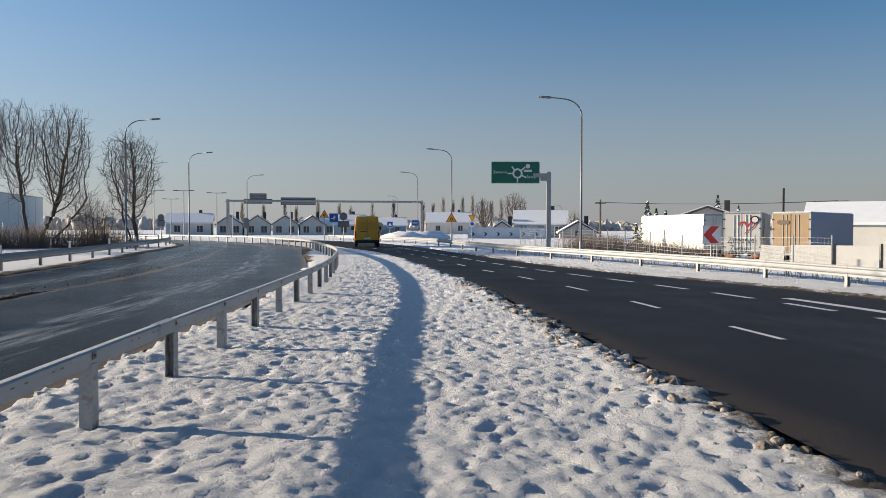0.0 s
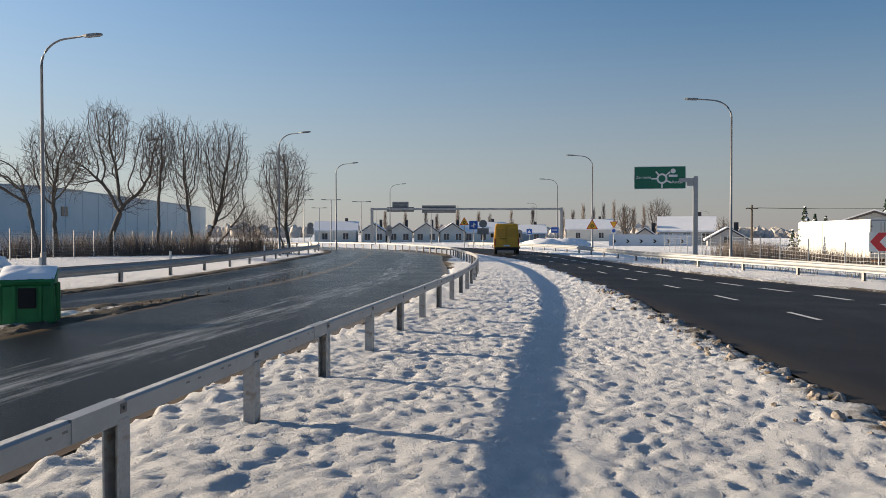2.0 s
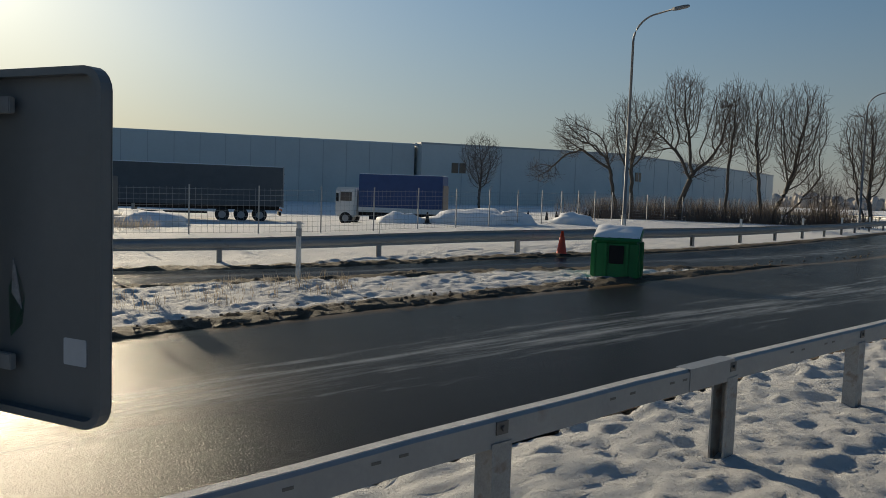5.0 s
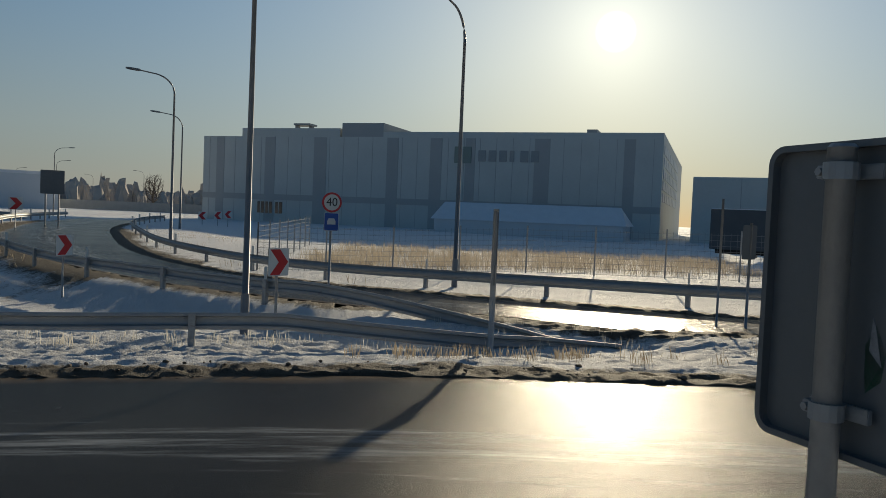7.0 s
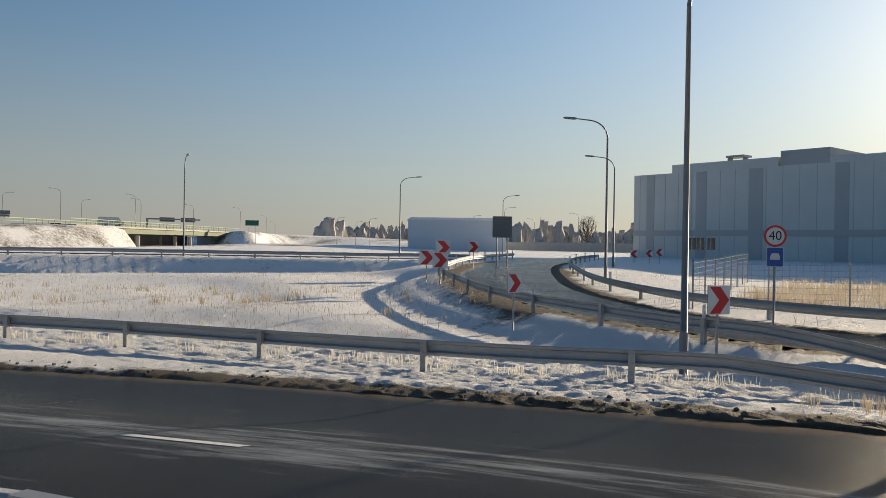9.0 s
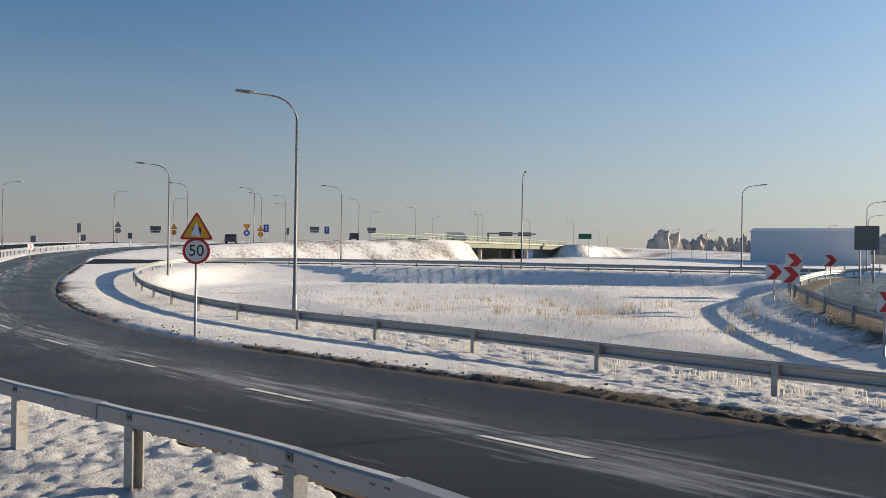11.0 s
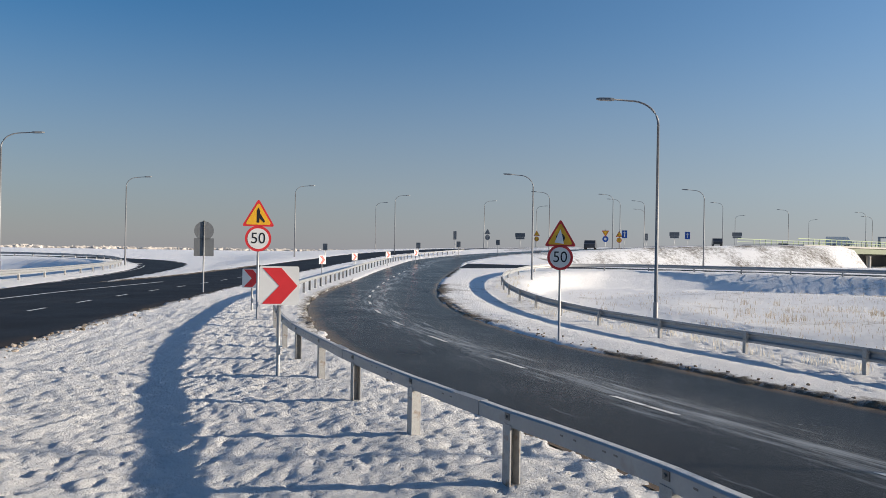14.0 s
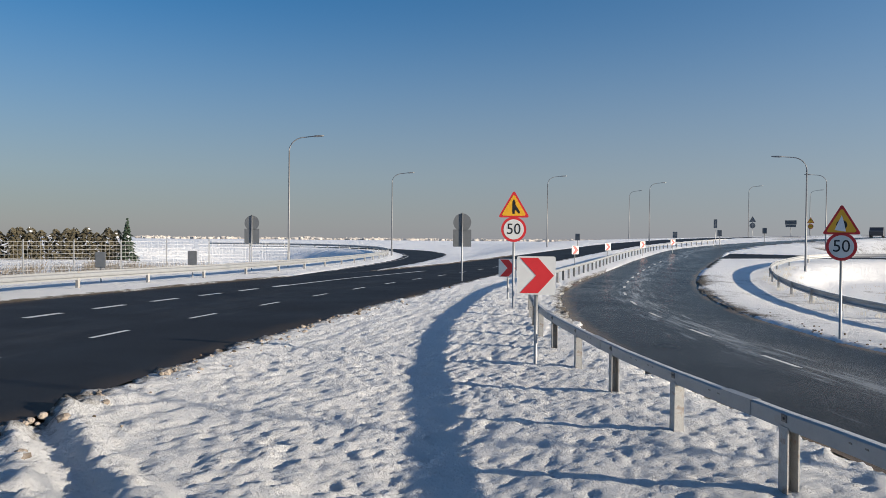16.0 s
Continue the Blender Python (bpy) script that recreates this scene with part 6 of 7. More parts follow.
t3 = semi_trailer(23.5, 52.2, -44, 9.0, "weathered beige-doored semi-trailer with a blue tarpaulin", mat("tarp_blue_grey", (.1, .15, .25), .5, vary=.15), M_BEIGE)
part("round_mark", shifted(slab(rounded(.8, .28, .13, 3.3), .004, -.095), -.5), mat("faded_brown", (.15, .11, .07), .7), t3)
t4 = semi_trailer(-51.6, 27.0, 156, 13, "dark grey tarpaulin semi-trailer parked behind the mesh fence", M_TARPG, M_TARPG, zoff=-.05)


def box_lorry(x, y, yaw):
    s = base("box_lorry", x, y, ground_z(x, y) - .1, yaw, "white box lorry with a dark blue tarpaulin side", "lorry")
    part("box", boxes((-1.25, 1.25, 0, 6.2, 1.05, 3.75), bevel=.03), M_TARP, s)
    part("lower_panel", boxes((-1.27, 1.27, -.02, 6.22, 1.0, 1.35), bevel=.01), M_WHITE, s)
    part("rear_door", boxes((-1.2, 1.2, -.05, .0, 1.1, 3.1), bevel=.01), mat("door_brown", (.2, .17, .15), .6), s)
    part("roof_snow", boxes((-1.2, 1.2, .05, 6.15, 3.74, 3.8)), M_ROOF, s)
    part("lettering", mesh_side_text("AUTO KURSY"), M_WHITE, s)
    bm = boxes((-1.15, 1.15, 6.4, 8.0, .6, 2.75), bevel=.12)
    part("cab", bm, M_WHITE, s)
    for sx in (-1.152, 1.152):
        part("cab_window", boxes((sx - .012, sx + .012, 6.75, 7.6, 1.75, 2.4), bevel=.005), M_WINDOW, s)
    part("chassis", boxes((-.45, .45, .1, 7.8, .7, 1.0)), M_TYRE, s)
    part("side_sill", boxes((-1.2, -1.15, 1.8, 5.4, .45, .9), (1.15, 1.2, 1.8, 5.4, .45, .9)), M_TYRE, s)
    for sx in (-1, 1):
        for yy in (1.2, 7.2):
            wheel(s, sx * 1.0, yy, .48, .32)
    part("mirror", boxes((-1.45, -1.3, 7.7, 7.85, 1.7, 2.3), (1.3, 1.45, 7.7, 7.85, 1.7, 2.3)), M_TYRE, s)


def mesh_side_text(body):
    bm = text_mesh(body, .55, .004)
    bmesh.ops.transform(bm, matrix=pose(1.262, 2.6, 3.35, 0, 0, 90), verts=bm.verts)
    return bm


box_lorry(-43.9, 36.2, 131)


# distant cars on the embankment
for x, y, dark in ((-34.6, -121.3, 1), (-67, -146.5, 1), (-84.8, -154.4, 1), (-95, -151, 0)):
    s = base("car", x, y, ground_z(x, y) + .05 if x > -88 else 3.95, 75 if x < -88 else 160, "distant dark car driving on the embankment" if dark else "distant grey van driving on the bridge", "car", "distant cars")
    bm = bmesh.new()
    prof = [(-2.1, .3), (-2.1, .85), (-1.5, 1.0), (-1.0, 1.45), (.6, 1.45), (1.2, .98), (2.1, .8), (2.1, .3)]
    if not dark:
        prof = [(-2.4, .3), (-2.4, 2.0), (1.2, 2.0), (1.9, 1.1), (2.4, 1.0), (2.4, .3)]
    r0, r1 = ([bm.verts.new((sx, a, b)) for a, b in prof] for sx in (-.85, .85))
    bm.faces.new(r0)
    bm.faces.new(r1[::-1])
    for i in range(len(prof)):
        j = (i + 1) % len(prof)
        bm.faces.new((r0[i], r1[i], r1[j], r0[j]))
    bmesh.ops.recalc_face_normals(bm, faces=bm.faces)
    part("body", bm, mat("car_paint", (.05, .05, .06), .3) if dark else M_WHITE, s)
    for sx in (-.75, .75):
        for yy in (-1.3, 1.35):
            wheel(s, sx, yy, .32, .2)


# ---------------------------------------------------------------- buildings
def wall_box(name, parent, x0, x1, y0, y1, z0, z1, m, label=""):
    return part(name, boxes((x0, x1, y0, y1, z0, z1)), m, parent, label)


def big_warehouse():
    """Long grey hall; x runs along its front, y goes back."""
    x0, y0, x1, y1 = -124.7, -48.0, -105.0, 21.7
    ang = math.degrees(math.atan2(y1 - y0, x1 - x0))
    L = math.hypot(x1 - x0, y1 - y0)
    s = base("warehouse", x0, y0, -1.2, ang, "huge grey clad warehouse, paled for haze, with darker bands and a company mark", "warehouse")
    M = lambda a: L * a
    wall_box("hall", s, 0, L, 0, 60, 0, 14.3, M_WALL_A)
    wall_box("roof_parapet", s, M(.1), M(.34), .0, 60, 14.3, 15.6, M_WALL_A)
    wall_box("roof_parapet", s, M(.345), M(.44), -.0, 58, 14.3, 16.4, M_WALL_A2)
    wall_box("roof_parapet", s, M(.44), L, .0, 60, 14.3, 15.1, M_WALL_A)
    wall_box("roof_step", s, M(.02), M(.1), 6, 50, 14.3, 14.9, M_WALL_A)
    wall_box("roof_vent", s, M(.85), M(.87), 4, 8, 15.1, 16.0, M_WALL_A2)
    for a, b in ((.035, .055), (.16, .185), (.28, .31), (.45, .475), (.545, .57), (.62, .64), (.76, .79), (.93, .95)):
        wall_box("dark_band", s, M(a), M(b), -.06, .1, 0, 14.2, M_WALL_A2)
    wall_box("dark_belt", s, 0, L, -.09, .1, 4.3, 5.2, M_WALL_A2)
    for k in range(30):
        xx = (k + .5) * L / 30
        wall_box("cladding_joint", s, xx - .03, xx + .03, -.03, .1, 0, 14.25, M_WALL_A2)
    for xx in (.145, .165, .19):
        w = wall_box("window", s, M(xx), M(xx) + 1.2, -.12, .1, 2.2, 4.0, M_WINDOW)
        wall_box("frame", w, M(xx) + .55, M(xx) + .65, -.15, -.1, 2.2, 4.0, M_WHITE)
    # lit squares of the far gable: the light is painted on as white panels
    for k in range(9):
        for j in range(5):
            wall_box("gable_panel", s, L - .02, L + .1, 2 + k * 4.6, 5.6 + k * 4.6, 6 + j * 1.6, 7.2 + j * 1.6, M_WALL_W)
    for xx, yy in ((.06, 20), (.2, 4), (.23, 4.6)):
        wall_box("chimney", s, M(xx), M(xx) + .6, yy, yy + .6, 14.3, 16.6, M_ZINC)
    wall_box("vent_hood", s, M(.2), M(.24), 3.5, 6, 16.5, 16.8, M_ZINC)
    # company mark: plain shapes
    mx = M(.655)
    part("mark_shape", boxes((mx - 4.2, mx - 3.2, -.16, -.06, 10.6, 13.0), (mx - 2.9, mx - 1.6, -.16, -.06, 10.6, 13.0), bevel=.05), mat("mark_green", (.26, .31, .28), .5), s)
    grey = mat("mark_grey", (.33, .35, .36), .5)
    for k in range(6):
        part("mark_bar", boxes((mx - .6 + k * 1.55, mx + .55 + k * 1.55 - .5 * (k == 3), -.14, -.06, 10.9, 12.5), bevel=.05), grey, s)
    # snow-covered lean-to in front
    t = base("storage_tent", -97.0, 3.5, -.9, ang, "long low storage tent with a snow-covered roof", "tent")
    part("wall", boxes((-12, 12, 0, 8, 0, 2.3)), M_WALL_W, t)
    bm = bmesh.new()
    a = [bm.verts.new(v) for v in ((-12.4, -.4, 2.2), (12.4, -.4, 2.2), (11.2, 4, 4.5), (-12.0, 4, 4.5), (-12.4, 8.4, 2.2), (12.4, 8.4, 2.2))]
    for f in ((0, 1, 2, 3), (3, 2, 5, 4), (0, 3, 4), (1, 5, 2), (0, 4, 5, 1)):
        bm.faces.new([a[i] for i in f])
    part("roof", bm, M_ROOF, t, "snow-covered roof")


big_warehouse()


def low_hall():
    x0, y0, x1, y1 = -101.5, 31.0, -86.5, 66.0
    ang = math.degrees(math.atan2(y1 - y0, x1 - x0))
    L = math.hypot(x1 - x0, y1 - y0)
    s = base("warehouse", x0, y0, -1.0, ang, "long low blue-grey warehouse behind the yard", "warehouse")
    wall_box("hall", s, -6, L, 0, 40, 0, 9.1, M_WALL_B)
    wall_box("roof_snow", s, -6, L, .3, 40, 9.1, 9.2, M_ROOF)
    for k in range(12):
        wall_box("cladding_joint", s, k * L / 12 - .04, k * L / 12 + .04, -.05, .1, 0, 9.0, M_WALL_A2)
    # sloping corner strip and the second hall
    bm = slab([(L - .2, 9.1), (L + .2, 9.3), (L + 6.2, 5.6), (L + 6.0, 5.0)], .3, -.1)
    part("corner_slope", bm, M_WALL_W, s, "pale sloping canopy edge")
    x2, y2 = -79, 100
    for (a, b), (c, d), hh, lab in ((((-84.8, 65.9)), (-73.5, 96.0), 9.1, "low blue-grey hall with a plain flat front behind bare trees"), ((-73.5, 96.0), (-92, 178), 9.1, "long dull hall stretching behind the bare trees")):
        an = math.degrees(math.atan2(d - b, c - a))
        ln = math.hypot(c - a, d - b)
        q = base("warehouse", a, b, -1.0, an, lab, "warehouse")
        wall_box("hall", q, 0, ln, 0, 45, 0, hh, M_WALL_B)
        wall_box("roof_edge", q, -.1, ln + .1, -.1, 45.1, hh, hh + .25, M_WALL_A2)
        for k in range(int(ln / 6)):
            wall_box("cladding_joint", q, k * 6 - .04, k * 6 + .04, -.05, .1, 0, hh - .1, M_WALL_A2)
        wd = wall_box("window", q, 4.5, 6.6, -.08, .1, 5.3, 6.7, M_WINDOW)
        wall_box("frame", wd, 5.5, 5.6, -.11, -.07, 5.3, 6.7, M_WALL_W)


low_hall()

s = base("warehouse", -120.0, -91.6, -.3, 122, "plain white sheet-metal hall far across the field", "warehouse")
wall_box("hall", s, 0, 19, 0, 30, 0, 6.2, M_WALL_W)
part("roof", slab([(-.3, 6.1), (19.3, 6.1), (18.5, 6.7), (.5, 6.7)], 30, 0), M_ROOF, s)
wall_box("grey_wall", base("yard_wall", -150, -75, -.3, 122, "long grey concrete yard wall beside the white hall", "wall"), -30, 46, 0, .4, 0, 2.2, M_CONC)


def house(x, y, yaw, w, d, eave, ridge, label, wall, gable_front=True, windows=2):
    s = base("house", x, y, ground_z(x, y) - .4, yaw, label, "house", "houses")
    part("wall", boxes((-w / 2, w / 2, 0, d, -1, eave)), wall, s)
    o = .35
    bm = bmesh.new()
    if gable_front:
        part("gable", slab([(-w / 2, eave), (w / 2, eave), (0, ridge - .1)], d, 0), wall, s)
        for sg in (-1, 1):
            v = [bm.verts.new(q) for q in ((sg * (w / 2 + o), -o, eave - .2), (0, -o, ridge), (0, d + o, ridge), (sg * (w / 2 + o), d + o, eave - .2),
                                           (sg * (w / 2 + o), -o, eave + .05), (0, -o, ridge + .25), (0, d + o, ridge + .25), (sg * (w / 2 + o), d + o, eave + .05))]
            for f in ((0, 1, 2, 3), (4, 7, 6, 5), (0, 4, 5, 1), (3, 2, 6, 7), (0, 3, 7, 4)):
                bm.faces.new([v[i] for i in f])
        verge = [(-w / 2 - o, eave - .3), (0, ridge - .1), (w / 2 + o, eave - .3), (w / 2 + o, eave - .1), (0, ridge + .12), (-w / 2 - o, eave - .1)]
        part("verge_board", slab(verge, .1, -o - .06), M_TILE, s)
    else:
        for sg, y0, y1 in ((1, -o, d / 2), (-1, d + o, d / 2)):
            v = [bm.verts.new(q) for q in ((-w / 2 - o, y0, eave - .2), (w / 2 + o, y0, eave - .2), (w / 2 + o, y1, ridge), (-w / 2 - o, y1, ridge),
                                           (-w / 2 - o, y0, eave + .05), (w / 2 + o, y0, eave + .05), (w / 2 + o, y1, ridge + .25), (-w / 2 - o, y1, ridge + .25))]
            for f in ((0, 1, 2, 3), (4, 7, 6, 5), (0, 4, 5, 1), (1, 5, 6, 2), (0, 3, 7, 4)):
                bm.faces.new([v[i] for i in f])
        for xx in (-w / 2, w / 2 - .05):
            bmq = bmesh.new()
            v = [bmq.verts.new(q) for q in ((xx, 0, eave), (xx, d, eave), (xx, d / 2, ridge), (xx + .05, 0, eave), (xx + .05, d, eave), (xx + .05, d / 2, ridge))]
            for f in ((0, 1, 2), (3, 5, 4), (0, 3, 4, 1), (1, 4, 5, 2), (2, 5, 3, 0)):
                bmq.faces.new([v[i] for i in f])
            part("gable", bmq, wall, s)
    bmesh.ops.recalc_face_normals(bm, faces=bm.faces)
    roof = part("roof", bm, M_ROOF, s, "snow-covered roof")
    part("chimney", boxes((w * .2, w * .2 + .6, d * .5, d * .5 + .6, ridge - 1, ridge + .9)), M_TILE, roof)
    for k in range(windows):
        xx = -w / 2 + (k + .5) * w / windows
        q = part("window", boxes((xx - .55, xx + .55, -.06, .05, eave * .35, eave * .35 + 1.3)), M_WINDOW, s)
        part("frame", boxes((xx - .62, xx - .55, -.09, .02, eave * .35, eave * .35 + 1.3), (xx + .55, xx + .62, -.09, .02, eave * .35, eave * .35 + 1.3), (xx - .62, xx + .62, -.09, .02, eave * .35 + 1.3, eave * .35 + 1.38), (xx - .03, xx + .03, -.09, .02, eave * .35, eave * .35 + 1.3)), M_WHITE, q)
        part("sill", boxes((xx - .65, xx + .65, -.15, .02, eave * .35 - .1, eave * .35)), M_ROOF, q)
    return s


ROW = "white terraced house with a snowy gabled roof"
house(-50, 152, 14, 8.5, 10, 2.9, 4.6, "long white house under a snowy roof beyond the road", M_PLASTER, False, 2)
for k in range(4):
    house(-42.5 + k * 5.3, 154 + k * 1.2, 12, 5, 10, 2.6, 4.3, ROW, M_PLASTER, True, 2)
house(-20.5, 160, 8, 9, 10, 2.6, 4.5, ROW, M_PLASTER, False, 3)
house(-12.0, 168, 5, 8, 9, 2.4, 4.0, "far grey house with a snowy roof behind the signs", M_PLASTER2, False, 2)
house(1.5, 190, 0, 11, 9, 3.4, 5.6, "far pale house with a snowy roof at the roundabout", M_PLASTER, False, 2)
house(15.2, 120, -6, 8.0, 8, 2.6, 4.6, "grey house with a snow-covered roof behind the fence", M_PLASTER2, False, 3)
house(19.6, 112, -6, 5.2, 6, 1.4, 2.9, "low grey shed with a snowy gable roof", M_PLASTER2, True, 1)
house(9.0, 118, -6, 4.2, 6, 1.4, 2.9, "small shed with a snowy gable roof", M_PLASTER2, True, 1)
house(28.0, 82, -18, 9.5, 12, 3.4, 5.0, "pale gabled hall behind the white trailers", M_PLASTER, True, 0)
house(41.5, 71, -30, 15, 10, 3.7, 5.6, "house with a broad snow-covered roof and chimneys", M_PLASTER, False, 0)
part("chimney_pot", tube(bmesh.new(), [(0, 0, 0), (0, 0, 6.0)], .1, 8), M_TYRE, base("flue_pipe", 31.0, 70.5, -.8, 0, "thin black flue pipe rising behind the trailers", "flue pipe"))


# noise wall with dark arrows by the roundabout, panels and the yard fence
s = base("noise_wall", 3.5, 110, -.3, -4, "low pale blue wall with a row of dark arrow marks", "wall")
part("wall", boxes((0, 11, 0, .3, 0, 1.9)), mat("pale_blue_wall", (.42, .5, .6), .7), s)
for k in range(6):
    part("arrow_mark", slab([(k * 1.8 + .5, .7), (k * 1.8 + .75, .7), (k * 1.8 + 1.0, .95), (k * 1.8 + .75, 1.2), (k * 1.8 + .5, 1.2), (k * 1.8 + .75, .95)], .02, -.03), M_DARK, s)


def snow_mound(x, y, r, h, seed):
    bm = bmesh.new()
    bmesh.ops.create_icosphere(bm, subdivisions=3, radius=1)
    for v in bm.verts:
        k = 1 + .35 * noise.noise(v.co * 2.3 + Vector((seed, 0, 0))) + .12 * noise.noise(v.co * 6)
        v.co = (v.co.x * r * k, v.co.y * r * .7 * k, v.co.z * h * k)
    ob = part("snow_mound", bm, M_ROOF, None, smooth=True)
    ob.matrix_world = pose(x, y, ground_z(x, y) - .03, 0, 0, seed * 40)
    tagged(ob, "ploughed heap of lumpy snow", "snow heap", "snow heaps")


for k, (x, y, r, h) in enumerate(((-33, 24, 1.5, .6), (-30.5, 27, 2.4, .8), (-28.8, 33, 1.4, .6), (-36, 33.5, 2.0, .8), (-36, 12, 2.6, .7), (-29.5, 29, 1.2, .7), (-45, 44, 1.6, .7),
                                  (20.5, 46, 1.5, .6), (21.6, 48, 1.2, .5), (-5, 100, 3, 1.0), (-2, 104, 3.4, 1.1), (17, 42, 1.3, .5))):
    snow_mound(x, y, r, h, k)

s = base("panel_stack", 16.9, 36.6, ground_z(16.9, 36.6) - .1, -33, "row of white boundary panels on dark posts", "panels")
for k in range(4):
    part("panel", boxes((k * 1.9 - .4, k * 1.9 + 1.4, -.04, .04, .05, 1.25), bevel=.012), M_TRAILER, s)
    part("post", boxes((k * 1.9 + 1.44, k * 1.9 + 1.54, -.05, .05, -.2, 1.35)), M_TYRE, s)
s = base("panel", 15.9, 37.5, ground_z(15.9, 37.5) - .1, -30, "single white panel leaning beside the row", "panel")
part("sheet", boxes((-.55, .55, -.03, .03, 0, 1.25), bevel=.012), M_TRAILER, s).rotation_euler = (radians(-8), radians(4), 0)


def mesh_fence(points, h, label, step=2.5, wire=.22, row=.2, r=.03):
    """A wire mesh fence with steel posts."""
    rows = curve(points, step)
    rows[:, 2] = height(rows[:, 0], rows[:, 1])
    s = base("mesh_fence", 0, 0, 0, 0, label, "fence", "mesh fences")
    mesh = None
    for i, p in enumerate(rows):
        if mesh is None:
            ob = part("post", tube(bmesh.new(), [(0, 0, -.3), (0, 0, h + .1)], r, 6), M_ZINC, s)
            mesh = ob.data
        else:
            ob = new("post", mesh)
            ob.parent = s
        ob.location = p
    vs, fs = [], []
    for a, b in zip(rows, rows[1:]):
        L = math.hypot(b[0] - a[0], b[1] - a[1])
        d = (b - a) / max(L, .01)

        def bar(p, q, t):
            k = len(vs)
            up = (0, 0, t) if abs(p[2] - q[2]) < .5 else tuple(d * t)
            vs.extend([tuple(p), tuple(q), tuple(np.add(q, up)), tuple(np.add(p, up))])
            fs.append((k, k + 1, k + 2, k + 3))
        z = .08
        while z < h:
            bar(a + (0, 0, z), b + (0, 0, z), .011)
            z += row
        u = wire
        while u < L:
            bar(a + d * u + (0, 0, .05), a + d * u + (0, 0, h), .008)
            u += wire
    me = bpy.data.meshes.new("wire_mesh")
    me.from_pydata(vs, [], fs)
    me.materials.append(M_WIRE)
    ob = new("wire_mesh", me)
    ob.parent = s
    tagged(ob, "thin grey wire mesh", kind="stuff")
    return s


mesh_fence([(-29, -9.5), (-30, -4), (-29.5, 4), (-28, 10), (-27, 16), (-27.6, 23), (-29, 30), (-32, 40), (-33.5, 52), (-32.5, 66)], 1.75, "tall wire mesh fence around the snowy yard")
mesh_fence([(-29, -9.5), (-37, -10.5), (-48, -12)], 1.75, "wire mesh fence turning away along the yard")
mesh_fence([(15.6, 31), (14.9, 34.6), (13.2, 39), (10.8, 44.5), (9.5, 52), (8.5, 62), (7.5, 75)], 1.5, "wire mesh fence between the carriageway and the trailers")
mesh_fence([(30, -22), (28.5, -30), (26.5, -37), (23.5, -43), (20.8, -47)], 1.7, "wire mesh fence behind the far guardrail")


# ---------------------------------------------------------------- bare trees
def bare_tree(x, y, crowns, seed, stems=((0, 0, 1.6),), label="bare leafless deciduous tree behind the mesh fence", step=.25, reach=2.2, tip=.0085):
    """A leafless tree whose limbs grow into the given crowns (x, y, z, half-widths across and up, share of the buds)."""
    g = np.random.default_rng(seed)
    buds = []
    for cx, cy, cz, rw, rh, count in crowns:
        count = int(count * 4.2)
        v = g.normal(size=(count, 3))
        v *= (g.random(count)**.45 / np.linalg.norm(v, axis=1))[:, None]
        fan = (.62 + .3 * (v[:, 2:] + 1))
        buds.append(np.array((cx, cy, cz)) + v * np.hstack([fan * rw, fan * rw, np.full_like(fan, rh)]))
    buds = np.vstack(buds)
    pts, up = [], []
    for sx, sy, hh in stems:
        n = max(2, int(hh / step))
        lean = g.normal(0, .06, 2)
        for i in range(n + 1):
            up.append(len(pts) - 1 if i else -1)
            pts.append((sx + lean[0] * i * step + g.normal(0, .02), sy + lean[1] * i * step + g.normal(0, .02), i * hh / n))
    pts, up = [np.array(p) for p in pts], list(up)
    near, best = np.full(len(buds), 0), np.full(len(buds), 1e9)
    fresh, live = list(range(len(pts))), np.ones(len(buds), bool)
    for _ in range(75):
        new_p = np.array([pts[i] for i in fresh])
        d = np.linalg.norm(buds[:, None] - new_p[None], axis=2)
        k = d.argmin(1)
        better = d[np.arange(len(buds)), k] < best
        best[better] = d[np.arange(len(buds)), k][better]
        near[better] = np.array(fresh)[k[better]]
        live &= best > step * 1.05
        pull = {}
        lim = reach if best[live].size and best[live].min() < reach else best[live].min() + .01 if best[live].size else 0
        for b in np.nonzero(live & (best < lim))[0]:
            v = buds[b] - pts[near[b]]
            pull[near[b]] = pull.get(near[b], 0) + v / np.linalg.norm(v)
        fresh = []
        for i, v in pull.items():
            old = pts[i] - pts[up[i]] if up[i] >= 0 else np.array((0, 0, step))
            v = v / max(np.linalg.norm(v), .01) + old / step * .55 + g.normal(0, .16, 3)
            p = pts[i] + v / np.linalg.norm(v) * step
            fresh.append(len(pts))
            pts.append(p)
            up.append(i)
        if not fresh:
            break
    # side twigs
    for i in range(len(pts)):
        if pts[i][2] > 1.5 and g.random() < .95 and up[i] >= 0:
            d = pts[i] - pts[up[i]]
            v = d / max(np.linalg.norm(d), .01) + g.normal(0, .6, 3) + (0, 0, .25)
            v /= np.linalg.norm(v)
            a = len(pts)
            pts += [pts[i] + v * .3, pts[i] + v * .65 + g.normal(0, .05, 3) + (0, 0, .05)]
            up += [i, a]
    n = len(pts)
    load = np.zeros(n)
    kids = [[] for _ in range(n)]
    for i in range(n - 1, -1, -1):
        load[i] = max(load[i], 1)
        if up[i] >= 0:
            load[up[i]] += load[i]
            kids[up[i]].append(i)
    rad = tip * load**.41
    s = base("bare_tree", x, y, ground_z(x, y) - .2, 0, label, "tree", "bare trees")
    wood, twig = bmesh.new(), bmesh.new()
    todo = [[i] for i in range(n) if up[i] < 0]
    while todo:
        chain = todo.pop()
        while kids[chain[-1]]:
            ks = sorted(kids[chain[-1]], key=lambda q: -load[q])
